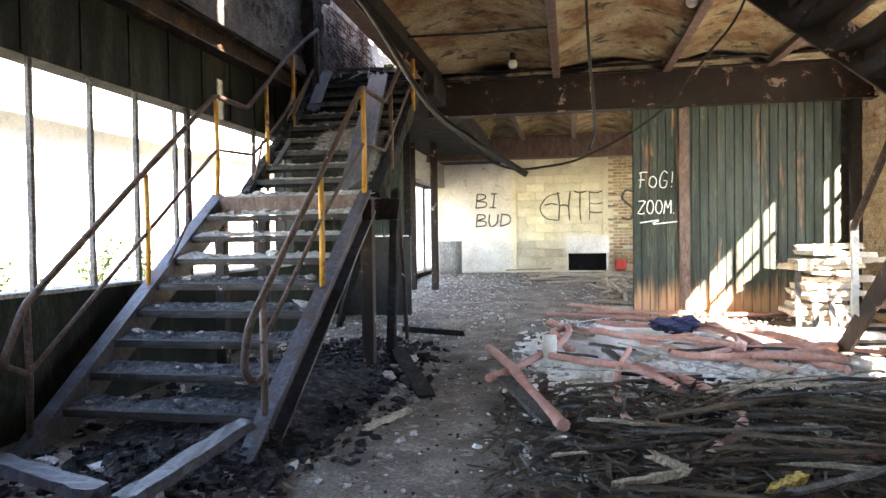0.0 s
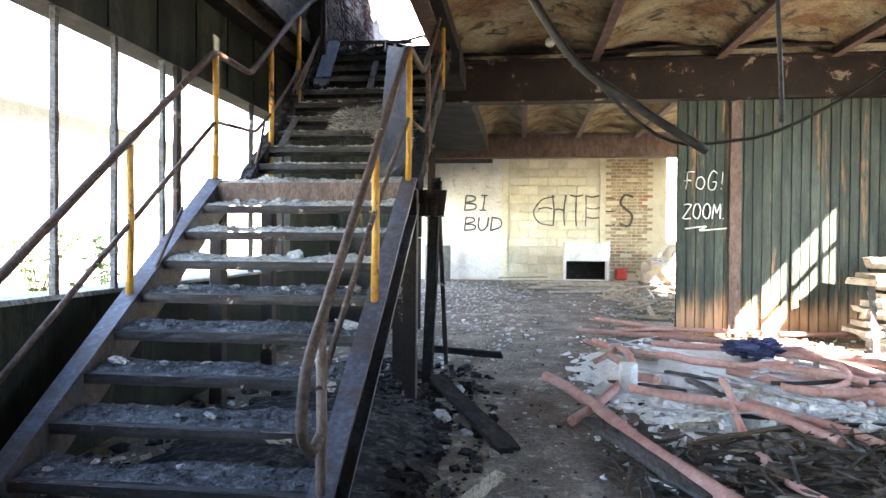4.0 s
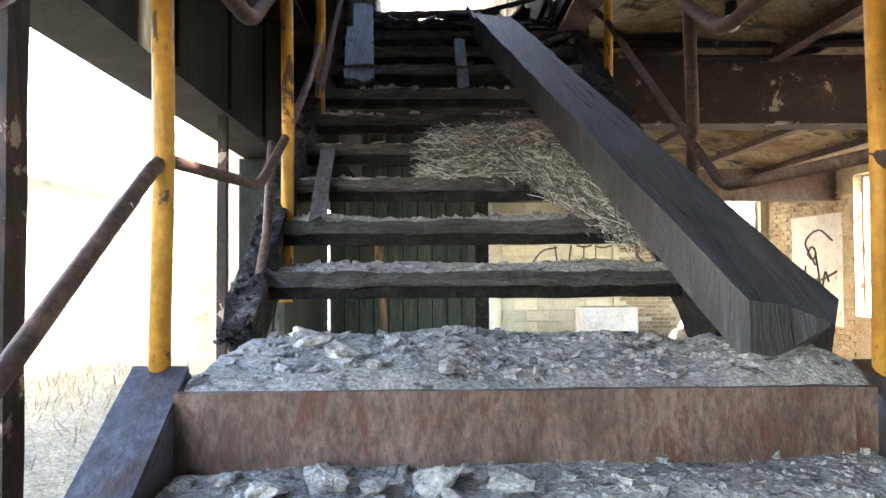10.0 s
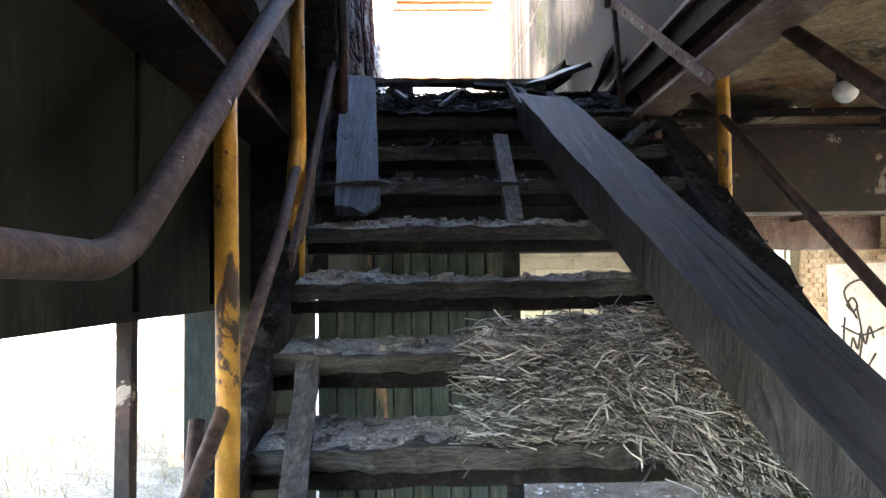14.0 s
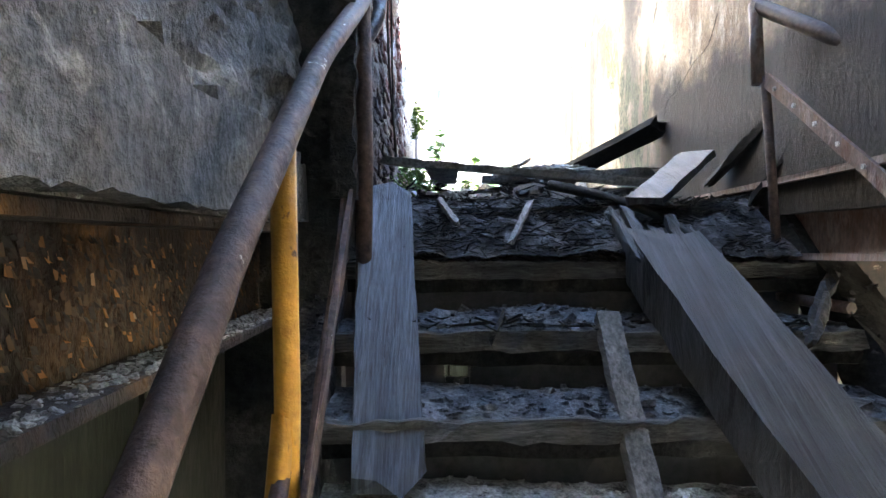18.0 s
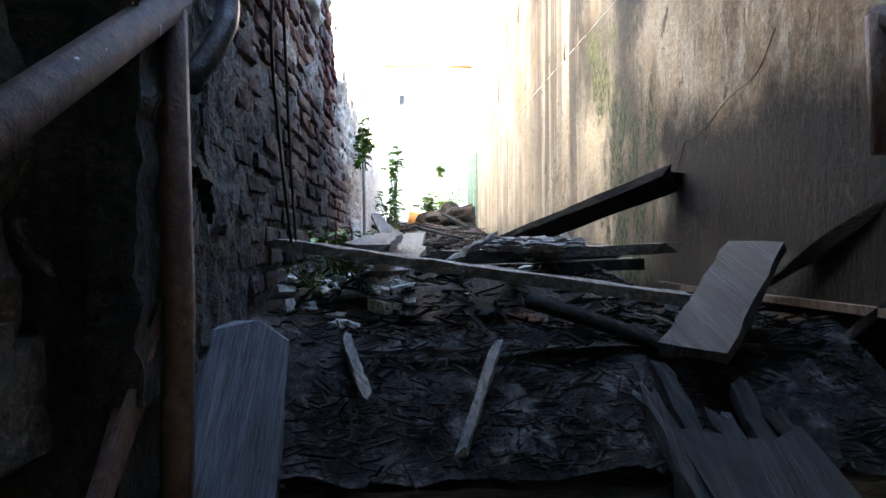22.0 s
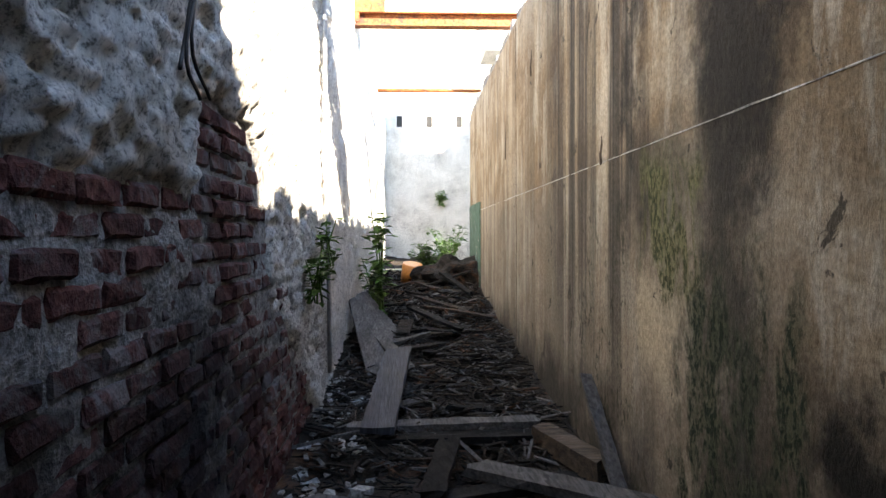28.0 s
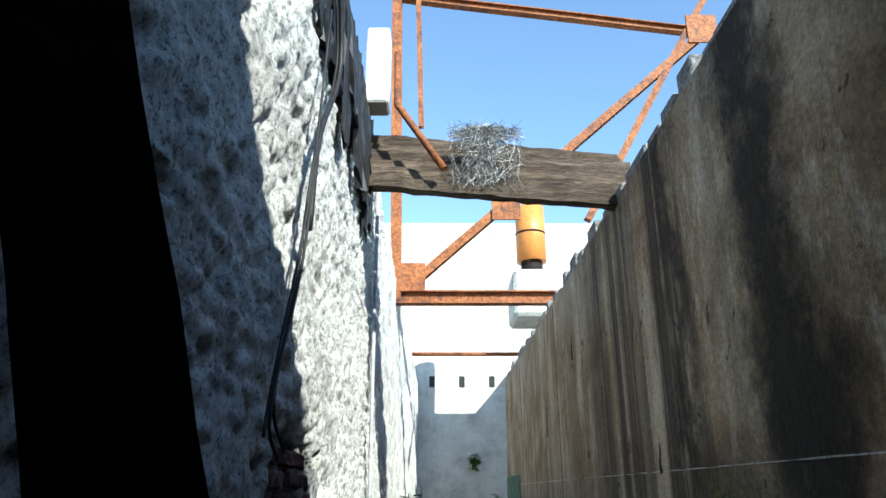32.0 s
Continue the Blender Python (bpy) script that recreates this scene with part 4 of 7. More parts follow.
part("strut", tube([(LX + 0.03, 6.52, 1.66), (LX + 0.03, 6.75, 1.98), (LX, 6.95, 2.31)], 0.015, 8), M_rail, left_rail)
part("strut", tube([(LX + 0.05, 4.7, 0.62), (LX + 0.04, 5.4, 1.42)], 0.012, 6), M_rail, left_rail)
part("flat_bar", plank((-3.22, 7.4, 2.62), (-3.22, 8.52, 3.62), 0.012, 0.04, seed=3, rough=0.003), M_rail, left_rail)
part("flat_bar", plank((-3.24, 7.64, 2.7), (-3.24, 8.6, 3.7), 0.012, 0.05, seed=4, rough=0.003), M_rail, left_rail)
part("strut", tube([(-3.27, 7.62, 2.72), (-3.26, 7.69, 3.0)], 0.02, 8), M_yellow, left_rail)
right_rail = thing("right_railing", "bent pipe railing with yellow posts beside the stairs", "railing")
for y, z0, z1 in ((3.82, 0.0, 0.86), (4.83, 0.8, 1.69), (5.93, 1.6, 2.59), (6.9, 1.95, 2.77), (7.96, 2.75, 3.58)):
    part("post", tube([(RX, y, z0), (RX + 0.006, y, (z0 + z1) / 2), (RX, y, z1)], 0.022, 10), M_yellow if 4 < y < 6.5 or 7.5 < y < 8.5 else M_plate if y < 4 else M_rail, right_rail, "yellow painted post" if 4 < y < 6.5 or 7.5 < y < 8.5 else "rusty brown post")
part("handrail", tube(bent([(RX, 3.85, 0.42), (RX, 3.7, 0.36), (RX, 3.56, 0.48), (RX, 3.62, 0.72), (RX, 4.83, 1.71), (RX, 5.9, 2.6), (RX, 6.64, 2.6), (RX, 6.85, 2.74), (RX, 7.9, 3.55), (-1.95, 8.25, 3.78), (-2.06, 8.56, 3.99)], 0.1), 0.023, 10), M_rail, right_rail, "worn brown pipe handrail")
part("middle_rail", tube(bent([(RX, 3.8, 0.6), (RX, 4.84, 1.38), (RX, 5.93, 2.09)], 0.06), 0.016, 8), M_rail, right_rail)
part("middle_rail", tube(bent([(RX, 5.93, 2.09), (RX, 6.65, 2.11), (RX, 6.9, 2.3), (RX, 8.0, 3.15), (-1.96, 8.6, 3.6)], 0.06), 0.016, 8), M_rail, right_rail)
part("post", tube([(-2.065, 8.55, 3.99), (-2.06, 8.54, 3.75)], 0.019, 10), M_plate, right_rail, "rusty brown post")
part("post", tube([(-2.045, 8.53, 3.77), (-2.012, 8.5, 3.12)], 0.014, 8), M_rail, right_rail)
bar = part("flat_bar", plank((-2.05, 8.5, 3.75), (-1.99, 7.7, 3.17), 0.01, 0.04, seed=8, rough=0.002), M_plate, right_rail, "perforated rusty flat bar")
for k in range(9):
    f = (k + 0.5) / 9
    part("bolt", tube([(-2.054 + 0.06 * f, 8.5 - 0.8 * f, 3.75 - 0.58 * f), (-2.06 + 0.06 * f, 8.5 - 0.8 * f, 3.75 - 0.58 * f)], 0.007, 6), M_stone, bar)
part("strut", tube([(-2.01, 8.51, 3.13), (-1.96, 8.25, 3.12)], 0.016, 8), M_rail, right_rail)


# boards lying on the upper flight
def loose(name, p, q, w, h, material, label, category="plank", up=(0, 0, 1), seed=0, group="", **kw):
    return tagged(part(name, plank(p, q, w, h, up, seed, **kw), material), label, category, group)


loose("leaning_beam", (-1.97, 6.03, 1.72), (-2.39, 8.42, 3.265), 0.22, 0.12, M_wood_beam, "heavy grey weathered beam leaning up the stairs, splintered at its top", "beam", seed=9, cuts=30, rough=0.004, ragged=0.07)
loose("leaning_board", (-3.1, 7.9, 2.79), (-3.16, 8.6, 3.45), 0.15, 0.03, M_wood_blue, "flat blue-grey board lying up the stairs, torn at its foot", "board", seed=10, cuts=14, rough=0.003, ragged=0.05)
loose("stick", (-2.58, 7.88, 2.74), (-2.585, 8.22, 3.1), 0.055, 0.04, M_wood_grey, "broken grey stick leaning on the treads", "stick", seed=11, rough=0.002, ragged=0.02)
loose("lath", (-3.14, 6.89, 2.03), (-3.175, 7.38, 2.37), 0.055, 0.025, M_wood_grey, "grey lath leaning across two treads", "lath", seed=12, rough=0.003)

rnd = random.Random(58)
beam_a, beam_b = Vector((-1.97, 6.03, 1.72)), Vector((-2.39, 8.42, 3.265))
_, along, across, above = frame_axes(beam_a, beam_b)
for k in range(9):
    f0, ln, off = rnd.uniform(0.05, 0.6), rnd.uniform(0.15, 0.38), rnd.uniform(-0.09, 0.09)
    pts = [beam_a.lerp(beam_b, min(0.97, f0 + ln * j / 6)) + across * (off + rnd.uniform(-0.004, 0.004)) + above * 0.0605 for j in range(7)]
    tagged(part("beam_crack", tube(pts, 0.0028, 5, None, 0.4), M_black), "long drying crack along the weathered leaning beam", "crack", "cracks in the beam")

# nest of straw spilling over the treads
nest_v, nest_f = [], []
rnd = random.Random(44)


def straw_at(c, d, length, r):
    d = d.normalized()
    s = d.cross(Vector((0.3, 0.2, 1))).normalized()
    u = d.cross(s)
    k = len(nest_v)
    bend = Vector((rnd.gauss(0, 1), rnd.gauss(0, 1), rnd.gauss(0, 1))) * length * 0.08
    for t, off in ((-0.5, Vector()), (0.0, bend), (0.5, Vector())):
        for a in (0, 2.09, 4.19):
            p = c + d * length * t + off + (s * math.cos(a) + u * math.sin(a)) * r
            nest_v.append(tuple(p))
    for seg in (0, 3):
        for j in range(3):
            nest_f.append((k + seg + j, k + seg + (j + 1) % 3, k + seg + 3 + (j + 1) % 3, k + seg + 3 + j))


def nest_top(x, y):
    """Height of the heap over the treads."""
    step = UZ0 + UR * ((y - UY0 - 0.06) / UG)
    return step


for _ in range(11000):
    f = rnd.random()
    side = max(-1.0, min(1.0, rnd.gauss(0, 0.45)))
    lump = 0.06 * nz(side * 3, f * 4, 2.0, 1.5)
    if f < 0.6:
        x, y = -2.42 + side * 0.36, 7.26 + rnd.uniform(-0.12, 0.16)
        dome = max(0.0, 1 - side * side) * max(0.0, 1 - ((y - 7.28) / 0.2) ** 2)
        z = nest_top(x, y) + 0.03 + lump + 0.085 * dome * rnd.random() ** 0.5
        d = Vector((1, rnd.gauss(0, 0.8), rnd.gauss(0, 0.35)))
    else:
        t = rnd.random()
        x, y = -2.35 + 0.34 * t + side * 0.2 * (1 - 0.4 * t), 7.2 - 0.34 * t + rnd.uniform(-0.04, 0.04)
        z = nest_top(x, y) + 0.09 - 0.07 * t + lump * 0.5 + rnd.uniform(-0.03, 0.04)
        d = Vector((0.45 + rnd.gauss(0, 0.5), -0.5, -0.45 + rnd.gauss(0, 0.3)))
    x = max(-2.95, min(-1.97, x))
    straw_at(Vector((x, y, z)), d, rnd.uniform(0.04, 0.13), rnd.uniform(0.001, 0.0024))
nest = raw("straw_nest", nest_v, nest_f, M_straw)
tagged(nest, "matted heap of grey straw spilling over the treads", "straw", kind="stuff")
# torn end and splinters of the leaning beam, and a green post and panel on the side platform
for k, (dx, dy, ln, w) in enumerate(((-0.09, 0.0, 0.16, 0.035), (-0.05, 0.02, 0.22, 0.03), (0.0, 0.0, 0.12, 0.04), (0.05, 0.01, 0.18, 0.035), (0.085, 0.0, 0.1, 0.03), (-0.12, -0.1, 0.2, 0.018))):
    loose("splinter", (-2.375 + dx, 8.37 + dy, 3.25), (-2.39 + dx * 1.15, 8.37 + dy + ln * 0.75, 3.25 + ln * 0.62), w, 0.018, M_wood_beam, "torn grey splinter at the broken end of the leaning beam", "splinter", seed=60 + k, group="beam splinters", cuts=5, rough=0.004, ragged=0.03)
tagged(part("green_post", boxes(((3.02, 4.14, 1.912), (3.22, 4.28, 3.5)), bevel=0.012), M_green_paint), "green painted steel post with peeling paint on the side platform", "post")
tagged(part("dark_panel", plank((2.86, 4.33, 1.915), (2.86, 4.33, 3.5), 0.3, 0.03, (0, 1, 0), 5, 0.003, 8, 0), M_band), "dark green panel standing on the side platform", "panel")
# litter slope over the topmost treads, curved splinter and sticks on it
height_sheet("litter_slope", -3.18, -2.0, 8.4, 8.76, 0.02, lambda x, y: 3.255 + 0.48 * (y - 8.4) + 0.025 * nz(x, y, 3, 5) + 0.015 * nz(x, y, 6, 16), M_dark_rubble, "dark slope of ash and litter over the topmost treads", "litter", "stuff")
rnd = random.Random(93)
spots = [(rnd.uniform(-3.15, -2.03), rnd.uniform(8.4, 8.76), 0, rnd.uniform(0.0015, 0.005)) for _ in range(1800)]
scatter("slope_bits", [(x, y, 3.26 + 0.48 * (y - 8.4), s) for x, y, z, s in spots], M_wood_char, "dark chips and splinters on the litter slope", "litter", 94, sticks)
tagged(part("bent_splinter", tube(curve([(-2.63, 8.81, 3.48), (-2.51, 8.73, 3.445), (-2.44, 8.68, 3.42), (-2.38, 8.615, 3.39), (-2.34, 8.55, 3.36), (-2.31, 8.47, 3.325), (-2.3, 8.4, 3.3)], 5), 0.017, 4, None, 0.7), M_wood_char), "long curved splinter torn from the leaning beam", "splinter")
loose("stick", (-2.995, 8.69, 3.42), (-2.95, 8.545, 3.35), 0.018, 0.014, M_wood_grey, "short grey stick on the litter slope", "stick", seed=71, rough=0.002)
loose("stick", (-2.715, 8.655, 3.41), (-2.8, 8.42, 3.285), 0.016, 0.012, M_wood_grey, "thin broken stick lying down the litter slope", "stick", seed=72, rough=0.002)
# crust of stones and ash on the stringers of the upper flight
rnd = random.Random(95)
for xm, hw, n in ((-3.3, 0.04, 900), (-1.9, 0.055, 700)):
    spots = []
    for _ in range(n):
        f = rnd.random()
        spots.append((xm + rnd.uniform(-hw, hw), 6.42 + 2.3 * f, 1.56 + 1.84 * f * 2.3 / 2.36 + 0.106 + rnd.uniform(-0.01, 0.012), rnd.uniform(0.004, 0.013)))
    scatter("stringer_crust", spots, M_dark_rubble, "crust of grey stones and ash on the stair stringer", "rubble", 96, chips)
# seams of the dark panels and scales of paint curling off the stair beam
for k in range(18):
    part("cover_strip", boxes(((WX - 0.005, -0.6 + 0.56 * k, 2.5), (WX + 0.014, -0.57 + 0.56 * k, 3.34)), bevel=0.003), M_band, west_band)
rnd = random.Random(97)
fv, ff = [], []
for _ in range(4200):
    y, z, sx = rnd.uniform(4.0, 8.28), rnd.uniform(3.125, 3.3), XL - 0.237
    if nz(y, z, 4, 3.5) < -0.12:
        continue
    a, b2, out = rnd.uniform(0.003, 0.013), rnd.uniform(0.004, 0.016), rnd.uniform(0.001, 0.008)
    k = len(fv)
    fv += [(sx + 0.001, y, z), (sx + 0.001, y + a, z + rnd.uniform(-0.005, 0.005)), (sx + out, y + a * rnd.uniform(0.6, 1.1), z - b2), (sx + out * 0.6, y + a * rnd.uniform(-0.2, 0.3), z - b2 * 0.9)]
    ff.append((k, k + 1, k + 2, k + 3))
tagged(raw("paint_scales", fv, ff, M_flakes), "scales of orange and brown paint peeling off the stair beam", "paint flakes", kind="stuff")
spots = [(rnd.uniform(XL - 0.23, XL - 0.155), rnd.uniform(4.0, 8.28), 3.117, rnd.uniform(0.002, 0.006)) for _ in range(2200)]
scatter("flange_dust", spots, M_dust, "grey dust and paint chips lying on the beam flange", "dust", 98, chips)


# ---- ground floor: windows in the side and far walls ----
def grid_window(name, corner, along, width, z0, z1, cols, rows, label, depth, arched=False):
    """A steel multi-pane frame; corner is its lower start, along the way it runs."""
    w = thing(name, label, "window", kind="structure")
    c, a = Vector(corner), Vector(along)
    for i in range(cols + 1):
        p = c + a * (width * i / cols)
        thick = 0.09 if i in (0, cols) else 0.035
        part("mullion", plank((p.x, p.y, z0), (p.x, p.y, z1), thick, 0.05, depth, 7 * i, 0.003), M_white, w)
    for j in range(rows + 1):
        z = z0 + (z1 - z0) * j / rows
        part("transom", plank((c.x, c.y, z), tuple(c + a * width)[:2] + (z,), 0.05, 0.07 if j in (0, rows) else 0.03, (0, 0, 1), 9 * j, 0.003), M_white, w)
    return w


grid_window("window_far", (2.35, FY + 0.15, 0), (1, 0, 0), 1.4, 1.2, 3.3, 3, 4, "bright far window with a flaking white grid frame", (0, -1, 0))
for k, (y0, y1, z0, z1) in enumerate(SIDE_OPEN):
    grid_window("window_east", (SX + 0.17, y0, 0), (0, 1, 0), y1 - y0, z0, z1, max(2, int((y1 - y0) / 0.55)), 4, "tall side window with a flaking white grid frame, panes missing", (1, 0, 0))

# graffiti


def strokes(name, lines, r, material, parent, label=""):
    bm = bmesh.new()
    for line in lines:
        tube(curve(line, 4), r, 5, bm)
    return part(name, bm, material, parent, label)


def sprayed(name, x, z, w, h, letters, r, material, parent, y):
    """Letters drawn by hand as strokes; each is a list of lines on a unit square."""
    for k, lines in enumerate(letters):
        strokes(name, [[(x + (k + a * 0.8) * w + 0.12 * b * w, y, z + b * h) for a, b in line] for line in lines], r, material, parent)


RING = [(0.5, 0), (0.05, 0.3), (0.15, 0.9), (0.6, 1), (0.95, 0.6), (0.8, 0.1), (0.5, 0)]
SPRAY = {"F": [[(0.2, 0), (0.25, 0.5), (0.2, 1)], [(0.0, 0.95), (0.5, 1.02), (1, 1)], [(0.0, 0.5), (0.4, 0.52), (0.7, 0.5)]], "o": [[(a, b * 0.7) for a, b in RING]], "G": [[(1, 0.9), (0.5, 1.05), (0.1, 0.6), (0.2, 0.05), (0.8, 0), (0.95, 0.4), (0.55, 0.42)]],
         "!": [[(0.3, 0.3), (0.32, 0.7), (0.3, 1)], [(0.28, 0.0), (0.3, 0.03), (0.32, 0.06)]], "Z": [[(0, 0.95), (0.5, 1), (1, 0.95)], [(1, 0.95), (0.5, 0.5), (0, 0.05)], [(0, 0.05), (0.5, 0), (1, 0.05)]], "O": [RING],
         "M": [[(0, 0), (0.05, 0.5), (0.1, 1)], [(0.1, 1), (0.35, 0.6), (0.5, 0.4)], [(0.5, 0.4), (0.7, 0.7), (0.9, 1)], [(0.9, 1), (0.95, 0.5), (1, 0)]], ".": [[(0.1, 0.0), (0.14, 0.04), (0.18, 0.02)]],
         "B": [[(0, 0), (0, 0.5), (0, 1)], [(0, 1), (0.7, 0.95), (0.8, 0.7), (0, 0.5)], [(0, 0.5), (0.9, 0.4), (0.9, 0.1), (0, 0)]], "I": [[(0.4, 0), (0.42, 0.5), (0.4, 1)], [(0.1, 1), (0.4, 1.02), (0.7, 1)], [(0.1, 0), (0.4, 0.02), (0.7, 0)]],
         "U": [[(0, 1), (0.05, 0.3), (0.4, 0), (0.85, 0.3), (0.9, 1)]], "D": [[(0, 0), (0, 0.5), (0, 1)], [(0, 1), (0.8, 0.85), (0.9, 0.3), (0, 0)]]}
sprayed("graffiti", 0.93, 1.86, 0.135, 0.21, [SPRAY[c] for c in "FoG!"], 0.007, M_paint_white, part_e, PY - 0.012)
sprayed("graffiti", 0.92, 1.5, 0.115, 0.18, [SPRAY[c] for c in "ZOOM."], 0.008, M_paint_white, part_e, PY - 0.012)
strokes("underline", [[(0.95, PY - 0.01, 1.38), (1.2, PY - 0.01, 1.41), (1.12, PY - 0.01, 1.36), (1.44, PY - 0.01, 1.39)]], 0.009, M_paint_white, part_e)
far_paint = thing("wall_graffiti", "black spray-painted letters on the far block wall", "graffiti")
sprayed("letter", -2.42, 1.95, 0.34, 0.36, [SPRAY[c] for c in "BI"], 0.018, M_paint_grey, far_paint, FY - 0.01)
sprayed("letter", -2.42, 1.46, 0.32, 0.32, [SPRAY[c] for c in "BUD"], 0.018, M_paint_grey, far_paint, FY - 0.01)
for x0, w, r, lines in ((-0.75, 0.5, 0.02, [[(1, 0.95), (0.4, 0.85), (0.0, 0.45), (0.3, 0.1), (0.9, 0.02)], [(0.25, 0.55), (0.6, 0.6), (0.9, 0.55)]]), (-0.32, 0.42, 0.022, [[(0.1, 0), (0.15, 0.5), (0.05, 1)], [(0.75, 0.02), (0.7, 0.5), (0.8, 1)], [(0.1, 0.5), (0.4, 0.55), (0.7, 0.5)]]),
                        (0.12, 0.3, 0.02, [[(0.5, 0), (0.45, 0.5), (0.5, 1)], [(0.0, 1), (0.5, 0.96), (1, 1)]]), (0.45, 0.4, 0.016, [[(0.1, 0), (0.12, 0.5), (0.1, 1)], [(0.1, 0.98), (0.5, 0.94), (0.9, 1)], [(0.1, 0.6), (0.5, 0.56), (0.95, 0.6)], [(0.1, 0.3), (0.5, 0.26), (0.9, 0.28)]]),
                        (0.86, 0.36, 0.016, [[(0.1, 0.05), (0.12, 0.5), (0.1, 1)], [(0.1, 0.9), (0.5, 0.92), (0.9, 0.88)], [(0.1, 0.5), (0.5, 0.48), (0.9, 0.5)], [(0.1, 0.05), (0.5, 0.02), (0.9, 0.06)]]), (1.25, 0.36, 0.034, [[(0.95, 0.95), (0.4, 1.0), (0.15, 0.75), (0.5, 0.55), (0.9, 0.35), (0.7, 0.02), (0.1, 0.08)]])):
    strokes("stroke", [[(x0 + w * u, FY - 0.01, 1.58 + 0.74 * v) for u, v in ln] for ln in lines], r, M_paint_grey, far_paint)
side_paint = thing("side_graffiti", "black line drawing sprayed on the plastered side wall", "graffiti")
strokes("drawing", [[(SX - 0.012, 15.62 + 0.1 * j, 1.62 + (0.22 if j % 2 else 0.0) - 0.05 * j) for j in range(9)], [(SX - 0.012, 16.0, 2.1), (SX - 0.012, 15.9, 1.6), (SX - 0.012, 16.05, 1.1)], [(SX - 0.012, 16.3, 1.9), (SX - 0.012, 16.35, 1.5), (SX - 0.012, 16.2, 1.05)],
                    [(SX - 0.012, 16.25, 2.1), (SX - 0.012, 16.1, 2.22), (SX - 0.012, 15.98, 2.1), (SX - 0.012, 16.1, 2.0), (SX - 0.012, 16.25, 2.1)], [(SX - 0.012, 15.5, 2.3), (SX - 0.012, 15.9, 2.5), (SX - 0.012, 16.3, 2.3), (SX - 0.012, 16.0, 1.9)], [(SX - 0.012, 15.4, 1.8), (SX - 0.012, 15.9, 1.65), (SX - 0.012, 16.4, 1.75)],
                    [(SX - 0.012, 15.6, 1.4), (SX - 0.012, 16.0, 1.0), (SX - 0.012, 16.3, 1.35)]], 0.018, M_paint_black, side_paint)
# plaster patch behind the drawing, white painted strip and block piers on the far wall
tagged(part("plaster_patch", boxes(((SX - 0.008, 15.25, 0.9), (SX + 0.01, 16.75, 2.75))), M_white), "large patch of pale plaster on the brick side wall", "plaster", kind="structure")
tagged(part("plaster_patch", boxes(((-3.3, FY - 0.008, 0.3), (-1.5, FY + 0.01, 3.3))), M_white), "white painted stretch of the far wall", "plaster", kind="structure")
for x0, x1 in ((-1.5, -1.36), (0.82, 0.95)):
    tagged(part("pier", boxes(((x0, FY - 0.06, 0.2), (x1, FY, 3.4)), bevel=0.006), M_block), "narrow projecting pier on the far wall", "pier", kind="structure")

# blocks of the far wall
blk = bpy.data.meshes.new("block")
bm = boxes(((-0.225, -0.012, -0.1), (0.225, 0.012, 0.1)), bevel=0.008)
bm.to_mesh(blk)
bm.free()
blk.materials.append(M_block)
far_blocks = thing("block_facing", "yellowed concrete blocks in courses on the far wall", "wall", kind="structure")
for row in range(13):
    for col in range(5):
        x = -1.1 + 0.46 * col + (0.23 if row % 2 else 0)
        if x > 0.7:
            continue
        o = new("block", blk)
        o.parent = far_blocks
        o.location = (x, FY - 0.006, 0.55 + 0.21 * row)

strip = thing("far_brickwork", "bare yellow-brown bricks between plaster on the far wall", "brick wall", kind="structure")
brick_far = bpy.data.meshes.new("brick")
bm = boxes(((-0.115, -0.012, -0.032), (0.115, 0.012, 0.032)), bevel=0.006)
bm.to_mesh(brick_far)
bm.free()
brick_far.materials.append(M_brick_tan)
rr = random.Random(78)
for row in range(36):
    for col in range(4):
        if rr.random() < 0.07:
            continue
        o = new("brick", brick_far)
        o.parent = strip
        o.location = (1.08 + 0.245 * col + (0.12 if row % 2 else 0), FY - 0.006 + rr.uniform(-0.004, 0.003), 0.5 + 0.078 * row)

# side stairs: flight up to a platform, then a flight up to the ceiling
side = thing("side_stairs", "rusty steel side stairs with a platform and dark treads", "stairs")
for xx in (2.5, 3.68):
    part("stringer", plank((xx, 6.95, 0.05), (xx, 4.95, 1.72), 0.03, 0.2, seed=int(xx * 10), rough=0.003), M_rust, side)
for i in range(9):
    f = (i + 0.5) / 9
    part("tread", plank((2.52, 6.95 - 2.0 * f, 0.1 + 1.62 * f), (3.66, 6.95 - 2.0 * f, 0.1 + 1.62 * f), 0.22, 0.035, seed=i, rough=0.003), M_dark_steel, side)
part("platform", boxes(((2.2, 3.75, 1.86), (SX - 0.01, 4.92, 1.91))), M_dark_steel, side)
part("platform_beam", ibeam((2.2, 4.9, 1.83), (SX - 0.01, 4.9, 1.83), 0.08, 0.2), M_rust, side, "rusty beam with peeling pale paint")
part("platform_beam", ibeam((2.2, 3.78, 1.83), (SX - 0.01, 3.78, 1.83), 0.08, 0.2), M_rust, side)
for x, y in ((2.2, 4.88), (2.3, 4.72)):
    part("leg", boxes(((x - 0.035, y - 0.035, -0.1), (x + 0.035, y + 0.035, 1.9)), bevel=0.006), M_rust, side)
for yy in (3.82, 4.86):
    part("stringer", plank((2.62, yy, 1.8), (0.55, yy, 3.45), 0.03, 0.24, seed=int(yy * 10), rough=0.004, cuts=14), M_rust, side)
